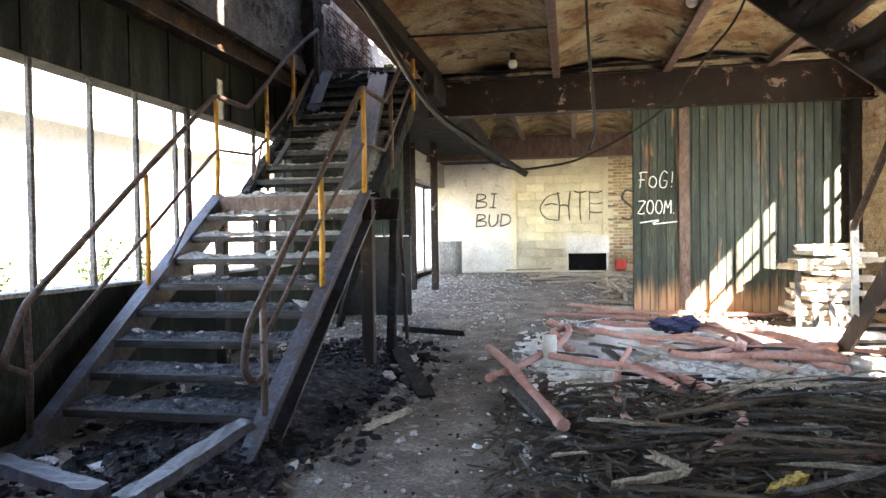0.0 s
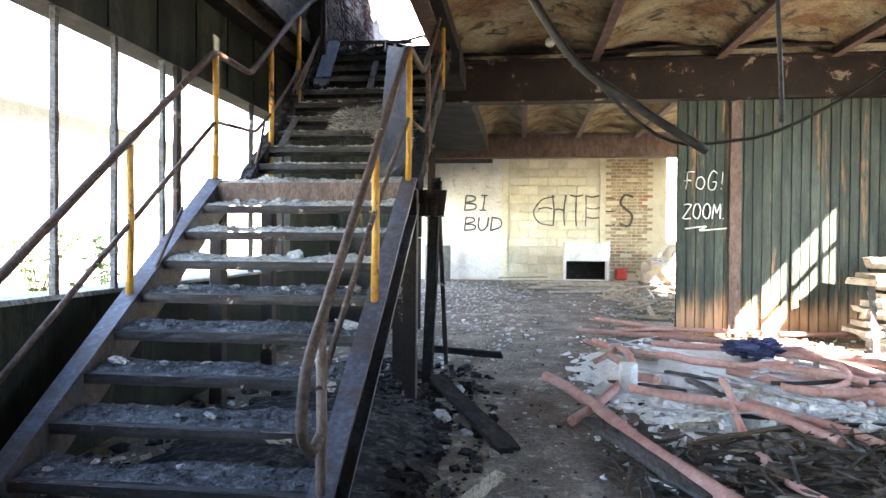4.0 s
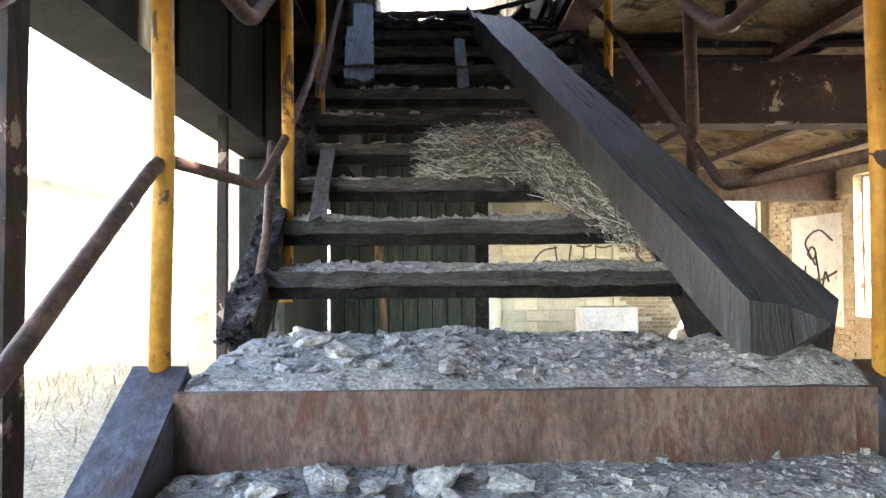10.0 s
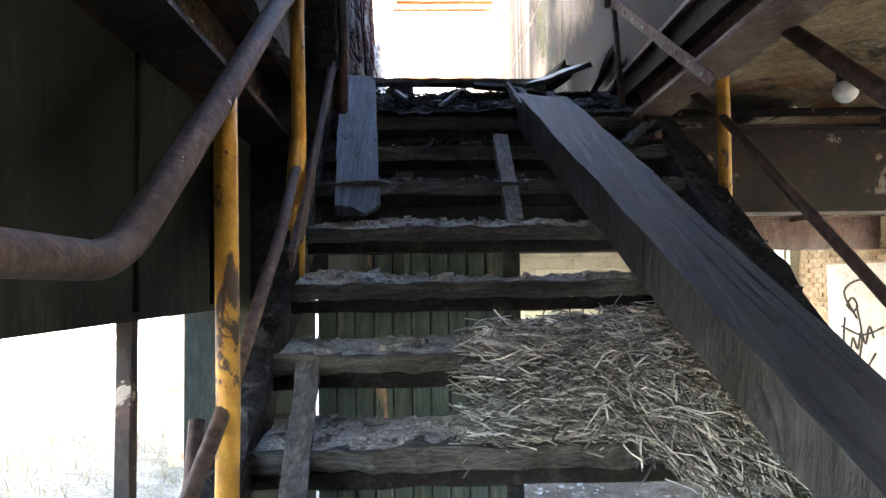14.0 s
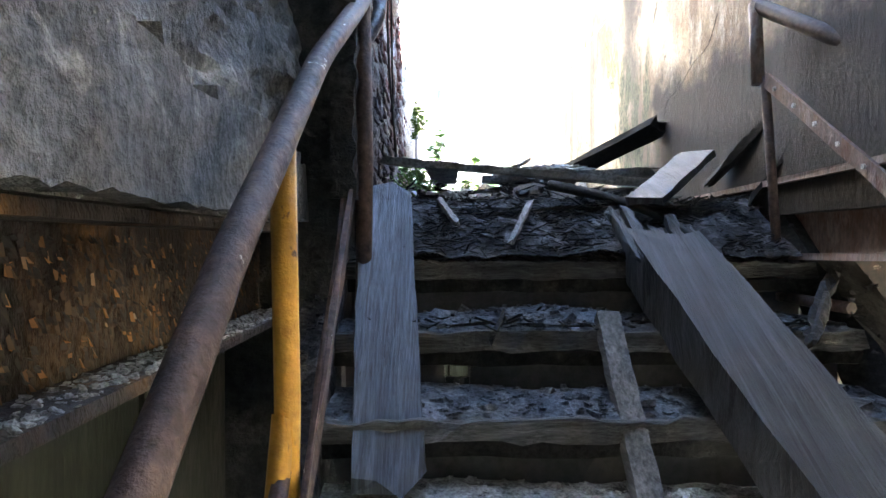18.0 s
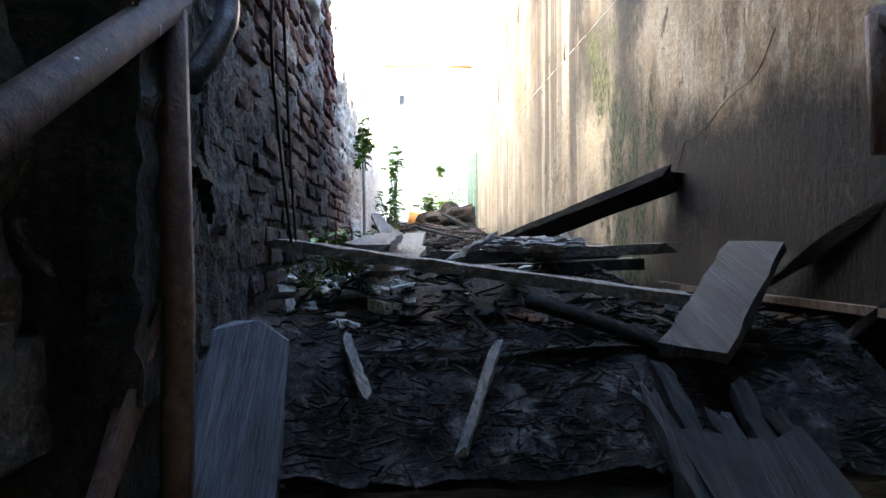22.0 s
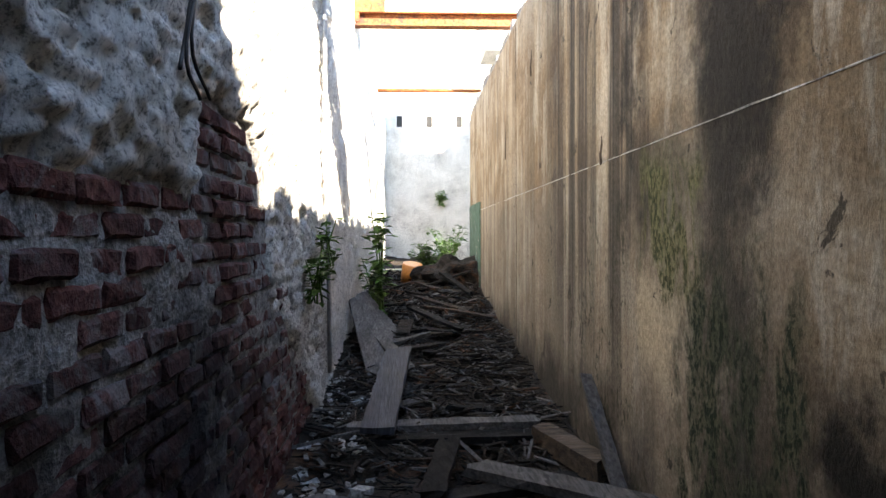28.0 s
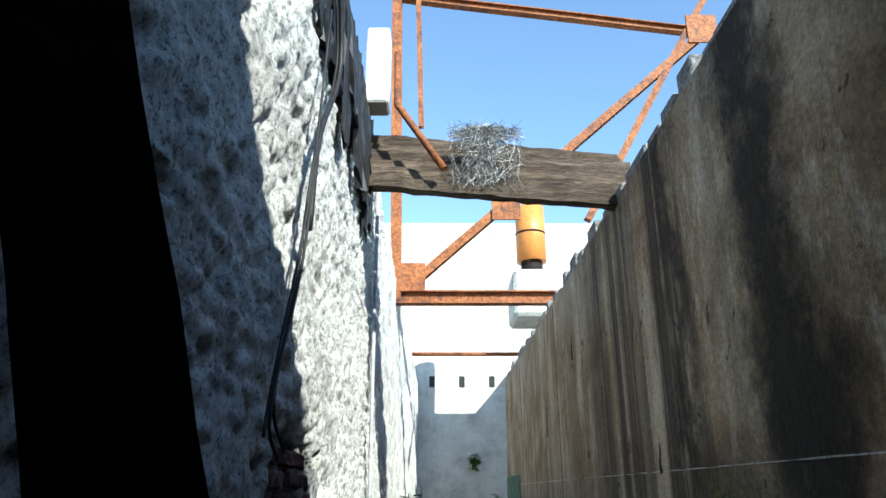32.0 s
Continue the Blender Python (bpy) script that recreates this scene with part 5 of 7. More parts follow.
for i in range(8):
    f = (i + 0.7) / 8.5
    part("tread", plank((2.45 - 1.95 * f, 3.84, 1.93 + 1.55 * f), (2.45 - 1.95 * f, 4.84, 1.93 + 1.55 * f), 0.23, 0.04, seed=30 + i, rough=0.006), M_wood_char, side)
    part("cleat", plank((2.53 - 1.95 * f, 3.84, 1.88 + 1.55 * f), (2.53 - 1.95 * f, 4.84, 1.88 + 1.55 * f), 0.04, 0.07, seed=60 + i, rough=0.004), M_rust, side)
part("handrail", tube([(2.17, 4.9, 2.08), (2.42, 6.4, 1.28), (2.45, 6.5, 1.25)], 0.03, 8), M_rail, side)
part("rail_post", plank((2.45, 6.48, 0.5), (2.45, 6.48, 1.3), 0.05, 0.05, (1, 0, 0), 5), M_white, side, "white painted post")

# stack of sagging roof panels beside the partition
for i in range(13):
    z = 0.1 + 0.078 * i
    rr = random.Random(60 + i)
    w = rr.uniform(0.3, 0.55)
    loose("panel_slab", (2.7 + rr.uniform(-0.12, 0.2), 8.95 + rr.uniform(-0.12, 0.12), z + rr.uniform(-0.02, 0.02)), (3.45 + rr.uniform(-0.15, 0.15), 8.95 + rr.uniform(-0.12, 0.12), z + rr.uniform(-0.03, 0.03)), w, rr.uniform(0.05, 0.068),
          M_slab, "dirty cream slab in a sagging stack beside the partition", "slab", seed=i, group="stacked slabs", rough=0.009, cuts=9, ragged=0.02)
for i in range(4):
    loose("board", (2.65 + 0.2 * i, 8.6, 0.02), (2.75 + 0.17 * i, 8.95, 0.85 - 0.14 * i), 0.06, 0.025, M_wood_grey, "grey lath leaning on the slab stack", seed=80 + i, group="laths")

# leaning window frames


def frame_thing(name, corners, w, d, material, label, bars=0, group="", level=0):
    t = thing(name, label, "window frame", group)
    c = [Vector(p) for p in corners]
    nrm = (c[1] - c[0]).cross(c[3] - c[0]).normalized()
    for k in range(4):
        part("rail" if k % 2 == 0 else "stile", plank(c[k], c[(k + 1) % 4], w, d, nrm, k + 3, 0.004), material, t)
    for b in range(bars):
        f = (b + 1) / (bars + 1)
        part("glazing_bar", plank(c[0].lerp(c[3], f), c[1].lerp(c[2], f), w * 0.5, d * 0.8, nrm, 11 + b, 0.003), material, t)
    for b in range(level):
        f = (b + 1) / (level + 1)
        part("cross_rail", plank(c[0].lerp(c[1], f), c[3].lerp(c[2], f), w * 0.7, d * 0.8, nrm, 17 + b, 0.004), material, t)
    return t


frame_thing("window_frame", [(1.96, 3.8, 0.3), (2.17, 4.02, 1.0), (3.8, 4.02, 0.68), (3.55, 3.75, 0.08)], 0.075, 0.045, M_slab, "old pale wooden window frame leaning against others", 0, "leaning frames")
frame_thing("window_frame", [(2.3, 4.05, 0.14), (2.45, 4.4, 1.26), (3.86, 4.4, 1.16), (3.8, 4.05, 0.1)], 0.085, 0.05, M_slab, "flaking white wooden sash frame leaning beside the side stairs", 1, "leaning frames", 3)
frame_thing("window_frame", [(2.75, 4.5, 0.9), (2.85, 4.7, 1.75), (3.85, 4.7, 1.65), (3.8, 4.5, 0.85)], 0.09, 0.05, M_slab, "pale window frame standing behind others under the platform", 0, "leaning frames")
frame_thing("window_frame", [(1.2, 2.75, 0.05), (2.55, 3.72, 0.22), (3.6, 3.2, 0.2), (2.4, 2.3, 0.05)], 0.09, 0.06, M_wood_grey, "broken wooden frame lying in the litter", 0, "leaning frames")
loose("metal_sheet", (2.3, 4.62, 0.26), (2.8, 4.5, 0.12), 0.3, 0.012, M_white, "cream enamelled sheet stained with rust, leaning by the post", "sheet", up=(0, -1, 0.35), seed=5, rough=0.006, ragged=0.02)
loose("metal_sheet", (2.1, 4.15, 0.14), (2.85, 4.35, 0.2), 0.32, 0.014, M_white, "cream enamelled sheet with rust stains lying on litter", "sheet", seed=6)
loose("metal_sheet", (3.1, 3.1, 0.1), (3.4, 3.7, 0.55), 0.5, 0.012, M_white, "pale bent sheet standing in the litter", "sheet", up=(-0.8, -0.6, 0.5), seed=7, rough=0.006, ragged=0.02)
loose("green_board", (3.84, 3.95, 0.5), (3.84, 5.4, 0.5), 0.86, 0.02, M_green_paint, "dark green painted board leaning behind the window frames", "board", up=(1, 0, 0), seed=8, rough=0.004, ragged=0.01)
tagged(part("drain_pipe", tube([(2.45, 5.0, 0.34), (3.3, 4.2, 0.16)], 0.055, 12), M_wood_grey), "grey drain pipe lying over the litter", "pipe")
tagged(part("orange_pipe", tube([(3.35, 5.3, 0.1), (3.55, 5.15, 1.4), (3.7, 5.05, 1.7)], 0.06, 12), surface("dull_orange_rust", [(0.3, (0.1, 0.04, 0.02)), (0.6, (0.22, 0.09, 0.035)), (0.85, (0.32, 0.16, 0.08))], 6, rough=0.8)), "rusty orange pipe standing behind the frames", "pipe")

# rubble and litter on the floor


def on_floor(x, y):
    return floor_z(x, y)


rnd = random.Random(12)
spots = []
for _ in range(9000):
    x, y = rnd.uniform(-3.4, 3.7), 0.6 + 16.4 * rnd.random() ** 1.3
    path = abs(x + 0.75 - 0.06 * (y - 6)) < 0.55
    if path and rnd.random() < 0.8:
        continue
    spots.append((x, y, on_floor(x, y), rnd.choice((0.004, 0.006, 0.01, 0.01, 0.016, 0.026))))
scatter("floor_chips", spots, M_stone, "scattered chips of pale plaster on the dirt floor", "rubble", 1, chips)
spots = []
for _ in range(2600):
    x, y = rnd.uniform(-3.0, 1.2), 1.6 + 12 * rnd.random() ** 1.5
    spots.append((x, y, on_floor(x, y), rnd.choice((0.003, 0.004, 0.005, 0.007, 0.012))))
scatter("dark_chips", spots, M_dark_rubble, "dark crumbs and grit trodden into the floor", "rubble", 8, chips)
# Rubble under the stairs is near black: its shade is put into the colour.
spots = [(rnd.gauss(-2.2, 0.6), rnd.uniform(2.9, 7.2), 0, rnd.choice((0.01, 0.02, 0.03, 0.04))) for _ in range(1500)]
spots = [(x, y, on_floor(x, y) + max(0, 0.1 * (1 - abs(x + 2.2) / 0.9)), s) for x, y, z, s in spots if -3.5 < x < -1.2]
scatter("stair_foot_rubble", spots, M_dark_rubble, "grey rubble heaped under and around the stair foot", "rubble", 2, chips)
height_sheet("rubble_heap", -3.5, -1.25, 2.7, 7.3, 0.06, lambda x, y: on_floor(x, y) - 0.08 + 0.22 * max(0, 1 - ((x + 2.3) / 1.05) ** 2) * max(0, 1 - ((y - 5.0) / 2.3) ** 2) + 0.025 * nz(x, y, 5, 6), M_dark_rubble, "low heap of grey rubble under the stairs", "rubble", "stuff")
spots = [(rnd.gauss(1.3, 0.9), rnd.gauss(6.5, 1.3), 0, rnd.choice((0.008, 0.014, 0.022, 0.03))) for _ in range(4200)]
spots = [(x, y, on_floor(x, y) + 0.09 * math.exp(-((x - 1.3) ** 2 + (y - 6.5) ** 2) / 1.6), s) for x, y, z, s in spots if -0.6 < x < 3.6 and 3.6 < y < 9.4]
scatter("white_rubble", spots, M_plaster_dust, "white crumbled plaster strewn among the hoses", "rubble", 3, chips)


# White plaster, spread and whitened to put the sunny brightness here into colour.
def plaster_z(x, y):
    return on_floor(x, y) - 0.06 + 0.15 * math.exp(-((x - 1.2) ** 2 / 3.2 + (y - 7.2) ** 2 / 4.5)) + 0.022 * nz(x, y, 8, 5)


height_sheet("plaster_heap", -0.6, 3.7, 4.2, 9.3, 0.08, plaster_z, M_plaster_dust, "low white heap of crumbled plaster", "rubble", "stuff")


def lie(x, y):
    return max(on_floor(x, y), plaster_z(x, y)) + 0.004


def hose(x, y, ang, length, r, seed, material, label, bend=0.35, lift=0.05):
    rr = random.Random(seed)
    pts, a, sway = [], ang, rr.gauss(0, bend / 8)
    for k in range(9):
        pts.append((x, y, lie(x, y) + r + lift * (0.5 + 0.5 * math.sin(k * 0.7 + seed)) + 0.012 * (seed % 5)))
        sway += rr.gauss(0, bend / 14)
        a += sway
        x += math.cos(a) * length / 8
        y += math.sin(a) * length / 8
    o = part("hose" if material is M_pink else "cable", tube(curve(pts, 4), r, 10), material)
    return tagged(o, label, "hose" if material is M_pink else "cable", "hoses in the litter" if material is M_pink else "cables in the litter")


hose(-0.05, 4.25, radians(104), 2.6, 0.042, 3, M_pink, "faded red corrugated hose end lying on rubble", 0.12, 0.02)
for k, (x, y, a, ln) in enumerate(((-0.3, 8.8, -52, 2.6), (-0.35, 9.6, -40, 3.2), (-0.1, 8.3, -48, 3.0), (0.1, 9.4, -20, 2.4), (0.2, 7.4, -30, 2.2), (0.7, 7.0, -35, 2.2), (0.4, 4.4, 75, 2.4), (0.55, 6.0, -20, 2.0),
                                   (1.15, 7.9, -55, 2.4), (1.3, 7.6, -50, 2.2), (1.6, 7.8, -58, 2.0), (1.9, 7.6, -75, 1.5), (2.1, 7.4, -80, 1.3), (0.9, 6.4, -28, 2.1), (1.5, 6.2, 10, 1.6), (0.0, 10.6, -25, 3.0), (1.0, 6.9, -45, 1.6), (-0.2, 7.6, -60, 1.6), (-0.25, 8.5, -42, 2.9), (0.3, 8.2, -38, 2.6), (1.2, 7.2, -32, 2.2), (1.7, 7.0, -48, 1.7), (0.8, 5.2, 95, 1.7))):
    hose(x, y, radians(a + 25 * math.sin(k * 2.4)), ln * (0.5 + 0.22 * (k * 5 % 4)), 0.034 if k % 3 else 0.027, 10 + k, M_pink, "long faded red hose snaking over pale rubble", 0.7)
for k, (x, y, a, ln) in enumerate(((0.5, 5.5, 8, 2.8), (0.4, 5.8, -5, 2.4), (1.4, 4.9, 25, 2.4), (0.9, 6.6, -12, 2.0), (1.0, 5.2, 30, 1.9), (2.2, 5.3, 20, 1.4), (0.2, 3.3, 12, 3.4), (-0.2, 2.9, 10, 3.2), (0.9, 3.9, 12, 2.5))):
    hose(x, y, radians(a), ln, 0.016, 40 + k, M_black, "thin black cable lying across the litter", 0.3)

M_strip = surface("dusty_grey_plastic", [(0.3, (0.3, 0.3, 0.31)), (0.6, (0.48, 0.48, 0.49)), (0.85, (0.62, 0.62, 0.62))], 6, rough=0.5, over=(0.14, 0.13, 0.12), over_at=(0.58, 0.66), over_scale=6, grit=0.3)
rnd = random.Random(57)
for k in range(22):
    x, y = rnd.uniform(-0.2, 2.6), rnd.uniform(5.6, 8.6)
    a, ln = radians(rnd.choice((-50, -35, 20, 60)) + rnd.gauss(0, 15)), rnd.uniform(0.6, 1.6)
    q = (x + math.cos(a) * ln, y + math.sin(a) * ln)
    loose("plastic_strip", (x, y, lie(x, y) + 0.05 + 0.004 * k), (*q, lie(*q) + 0.03 + 0.003 * k), rnd.uniform(0.025, 0.05), 0.008, M_strip, "dusty grey plastic strip lying among the hoses", "strip", seed=300 + k, group="plastic strips", rough=0.01)
for k in range(26):
    x, y = rnd.uniform(-0.3, 2.9), rnd.uniform(5.2, 8.8)
    a, ln = rnd.uniform(0, 3.1), rnd.uniform(0.2, 0.7)
    loose("offcut", (x, y, lie(x, y) + 0.03), (x + math.cos(a) * ln, y + math.sin(a) * ln, lie(x, y) + 0.05), rnd.uniform(0.03, 0.09), 0.02, rnd.choice((M_wood_pale, M_wood_grey, M_slab)), "broken piece of pale board among the hoses", "offcut", seed=330 + k, group="offcuts")

# dark strips and sticks heaped in front
rnd = random.Random(31)
spots = []
for _ in range(3400):
    x, y = rnd.uniform(-0.5, 3.7), rnd.uniform(1.2, 5.4)
    if x < 0.1 and rnd.random() < 0.5:
        continue
    spots.append((x, y, on_floor(x, y) + rnd.uniform(0, 0.13) * min(1, (x + 0.6)), rnd.uniform(0.006, 0.03)))
scatter("stick_litter", spots, M_wood_brown, "dark heap of broken sticks, strips and rotten wood", "litter", 5, sticks)
spots = []
for _ in range(1500):
    x, y = rnd.uniform(-0.4, 3.7), rnd.uniform(1.4, 5.3)
    spots.append((x, y, on_floor(x, y) + rnd.uniform(0.03, 0.15) * min(1, (x + 0.6)), rnd.uniform(0.005, 0.022)))
scatter("pale_splinters", spots, M_wood_grey, "grey splinters and slats on the litter heap", "litter", 6, sticks)
height_sheet("litter_bed", -0.6, 3.8, 1.2, 5.5, 0.08, lambda x, y: on_floor(x, y) - 0.03 + 0.1 * min(1, max(0, x + 0.5)) * min(1, max(0, (5.4 - y))) + 0.05 * nz(x, y, 9, 4), M_debris, "dark bed of rotten wood litter", "litter", "stuff")
for k in range(60):
    x, y = rnd.uniform(-0.1, 2.6), rnd.uniform(1.9, 5.2)
    a, ln = radians(rnd.gauss(12, 25)), rnd.uniform(0.7, 2.2)
    z = on_floor(x, y) + rnd.uniform(0.08, 0.2)
    loose("strip", (x, y, z), (x + math.cos(a) * ln, y + math.sin(a) * ln, z + rnd.gauss(0, 0.05)), rnd.uniform(0.025, 0.06), 0.015, (M_wood_brown, M_wood_grey, M_debris, M_wood_pale, M_wood_brown, M_wood_brown)[k % 6], "long dark wooden strip in the litter heap", "strip", seed=k, group="strips in the litter")
for k in range(16):
    x, y = rnd.uniform(-0.2, 3.2), rnd.uniform(2.2, 5.0)
    a, ln = rnd.uniform(0, 3.1), rnd.uniform(0.15, 0.4)
    z = on_floor(x, y) + rnd.uniform(0.1, 0.17)
    loose("offcut", (x, y, z), (x + math.cos(a) * ln, y + math.sin(a) * ln, z + rnd.gauss(0, 0.04)), rnd.uniform(0.03, 0.07), 0.03, M_wood_pale, "short pale offcut of wood in the litter", "offcut", seed=k, group="offcuts")

for k, (x, y, a, ln) in enumerate(((0.15, 2.5, -20, 0.3), (0.55, 2.75, 60, 0.28), (1.05, 2.35, -25, 0.32), (-0.1, 2.3, 10, 0.35), (0.9, 3.3, 35, 0.22))):
    z = on_floor(x, y) + 0.13
    loose("yellow_stick", (x, y, z), (x + math.cos(radians(a)) * ln, y + math.sin(radians(a)) * ln, z + 0.03), 0.05, 0.03, M_yellow_wood, "broken stick of faded yellow wood in the litter", "stick", seed=k + 5, group="yellow sticks")

# single boards by the path
loose("board", (-0.55, 5.7, 0.03), (-0.12, 4.4, 0.02), 0.15, 0.03, M_wood_grey, "grey board lying beside the trodden path", seed=21)
loose("board", (-1.72, 6.6, 0.1), (-1.08, 5.0, 0.02), 0.14, 0.03, M_wood_char, "black board slid down from the stair legs", seed=22)
loose("board", (-1.3, 4.15, 0.01), (-1.12, 4.6, 0.02), 0.07, 0.02, M_wood_pale, "pale splinter of wood on the floor", seed=23)
loose("board", (-2.0, 7.9, 0.12), (-1.2, 7.6, 0.12), 0.06, 0.06, M_wood_char, "charred stick lying beyond the stairs", seed=24)
loose("post", (-1.78, 6.55, 0.0), (-1.72, 6.6, 1.7), 0.1, 0.08, M_wood_char, "charred timber prop under the landing", "post", up=(1, 0, 0), seed=25)
loose("post", (-1.62, 6.62, 0.0), (-1.72, 6.72, 1.66), 0.04, 0.03, M_rust, "thin rusty rod leaning at the landing", "rod", up=(1, 0, 0), seed=26)
loose("lintel_block", (-1.86, 6.3, 1.5), (-1.62, 6.3, 1.5), 0.1, 0.2, M_rust, "rusty bracket under the landing edge", "bracket", seed=28)
loose("channel", (-3.1, 3.12, 0.05), (-2.2, 2.8, 0.05), 0.12, 0.06, M_stringer, "blue-grey steel channel lying at the stair foot", "steel channel", seed=29)
loose("channel", (-1.86, 3.62, 0.16), (-2.0, 2.7, 0.05), 0.11, 0.06, M_stringer, "short blue-grey steel channel at the stair foot", "steel channel", seed=30)
for k, (x, y, s) in enumerate(((-2.6, 3.35, 0.1), (-2.75, 3.2, 0.07), (-3.0, 3.4, 0.08), (-2.4, 3.1, 0.06), (-2.95, 2.95, 0.06), (-2.2, 3.2, 0.05), (-3.2, 3.2, 0.07), (-1.55, 5.6, 0.09), (-1.6, 6.0, 0.07), (-1.35, 5.3, 0.05), (-1.5, 6.3, 0.1))):
    stone(x, y, on_floor(x, y) + 0.04, s, "lump of white plaster in the rubble at the stair foot")
tagged(part("white_can", tube([(-0.2, 6.45, 0.08), (-0.2, 6.45, 0.28)], 0.07, 14), M_white), "crumpled white can standing in the rubble", "can")
bm = bmesh.new()
bmesh.ops.create_icosphere(bm, subdivisions=5, radius=0.2)
for v in bm.verts:
    v.co = Vector((v.co.x * 1.2, v.co.y, v.co.z * 0.4)) * (1 + 0.6 * nz(v.co.x, v.co.y, v.co.z, 9) + 0.35 * nz(v.co.x, v.co.y, v.co.z, 21)) + Vector((1.15, 7.7, 0.24))
tagged(part("crumpled_cloth", bm, M_cloth), "crumpled dark blue cloth lying on the hoses", "cloth")
tagged(part("cream_block", boxes(((2.3, 6.15, 0.06), (2.62, 6.32, 0.15)), bevel=0.012), M_white), "cream block lying on the litter edge", "block")
loose("board", (2.3, 8.15, 0.08), (3.3, 8.0, 0.09), 0.3, 0.06, M_white, "pale bleached board lying in the sun", seed=33)
loose("board", (2.2, 7.9, 0.14), (3.0, 8.3, 0.12), 0.16, 0.04, M_white, "pale bleached board lying in the sun", seed=34)
loose("board", (0.2, 10.3, 0.12), (0.95, 10.25, 0.12), 0.5, 0.03, M_wood_pale, "flat brown panel lying behind the hoses", seed=35)

# things in the far room
crate = thing("crate", "white wooden crate with a dark open front", "crate")
part("side", boxes(((-0.08, 16.3, 0.35), (-0.04, 16.8, 1.15))), M_white, crate)
part("side", boxes(((0.86, 16.3, 0.35), (0.9, 16.8, 1.15))), M_white, crate)
part("top", boxes(((-0.08, 16.28, 1.15), (0.9, 16.8, 1.19))), M_white, crate)
part("front", boxes(((-0.04, 16.29, 0.78), (0.86, 16.31, 1.15))), M_white, crate)
part("back", boxes(((-0.04, 16.76, 0.35), (0.86, 16.79, 1.15))), M_wood_char, crate)
for k in range(16):
    x, y = rnd.uniform(-1.6, 0.9), rnd.uniform(14.2, 16.4)
    a, ln = rnd.gauss(0, 0.4), rnd.uniform(0.8, 1.9)
    z = on_floor(x, y) + rnd.uniform(0.03, 0.14)
    loose("board", (x, y, z), (x + math.cos(a) * ln, y + math.sin(a) * ln, z + 0.03), rnd.uniform(0.1, 0.22), 0.03, M_wood_pale, "brown board in a loose pile before the far wall", seed=k, group="boards in the far room")
spots = [(rnd.uniform(0.6, 3.8), rnd.uniform(10.6, 17), 0, rnd.uniform(0.02, 0.06)) for _ in range(700)]
scatter("far_litter", [(x, y, on_floor(x, y) + rnd.uniform(0, 0.06), s) for x, y, z, s in spots], M_wood_pale, "brown splintered wood litter in the far room", "litter", 7, sticks)
tagged(part("barrel", tube([(-2.95, 16.6, 0.3), (-2.95, 16.6, 1.1)], 0.3, 20), M_concrete), "grey metal drum by the far wall", "drum")
tagged(part("red_canister", boxes(((1.05, 16.4, 0.36), (1.3, 16.6, 0.62)), bevel=0.03), M_red), "small faded red canister", "canister")
bm = bmesh.new()
bmesh.ops.create_icosphere(bm, subdivisions=4, radius=0.5)
for v in bm.verts:
    v.co = Vector((v.co.x * 1.3, v.co.y * 0.8, max(-0.2, v.co.z))) * (1 + 0.45 * nz(v.co.x, v.co.y, v.co.z, 4) + 0.15 * nz(v.co.x, v.co.y, v.co.z, 11)) + Vector((2.3, 16.3, 0.55))
tagged(part("plaster_mound", bm, M_slab), "tall heap of white plaster and sheeting", "heap")
loose("rust_panel", (3.7, 16.6, 0.35), (3.82, 16.6, 1.15), 0.7, 0.02, M_rust, "rusty panel leaning under the window", "panel", up=(-1, 0, 0), seed=3)
for x in (-3.1, -2.65):
    tagged(part("column", ibeam((x, 13.2, -0.1), (x, 13.2, 3.4), 0.12, 0.14, (0, 1, 0)), M_rust), "thin rusty steel column", "column", kind="structure")

# hanging cables and lamps
tagged(part("hanging_hose", tube(curve([(-1.95, 4.05, 3.5), (-1.5, 4.05, 3.0), (-1.2, 4.05, 2.62), (-0.85, 4.1, 2.05), (-0.55, 4.1, 1.8), (-0.25, 4.1, 1.6)]), 0.02, 8), M_black), "thick black hose hanging from the ceiling", "hose")
tagged(part("hanging_cable", tube(curve([(-0.88, 4.1, 2.08), (-0.45, 4.15, 1.68), (-0.1, 4.2, 1.66), (0.18, 4.25, 1.75), (0.55, 4.3, 1.98), (0.82, 4.3, 2.3), (1.05, 4.3, 2.65), (1.3, 4.3, 3.55)]), 0.008, 6), M_black), "black cable sagging from the ceiling", "cable")
tagged(part("hanging_cable", tube(curve([(0.1, 4.4, 3.55), (0.12, 4.4, 2.6), (0.16, 4.42, 1.95), (0.12, 4.3, 1.76)]), 0.011, 6), M_black), "black cable hanging straight down", "cable")
tagged(part("hanging_cable", tube(curve([(2.42, 3.6, 3.62), (2.42, 3.6, 2.6), (2.45, 3.6, 1.9), (2.3, 3.6, 1.3), (2.05, 3.55, 0.8), (1.95, 3.5, 0.42), (2.15, 3.4, 0.3)]), 0.012, 6), M_black), "black cable hanging in front of the side stairs", "cable")
tagged(part("hanging_cable", tube(curve([(2.62, 3.6, 3.6), (2.62, 3.6, 2.5), (2.7, 3.6, 1.9), (2.8, 3.55, 1.4), (2.85, 3.5, 0.9), (2.9, 3.5, 0.4)]), 0.009, 6), M_black), "thin cable hanging in front of the side stairs", "cable")
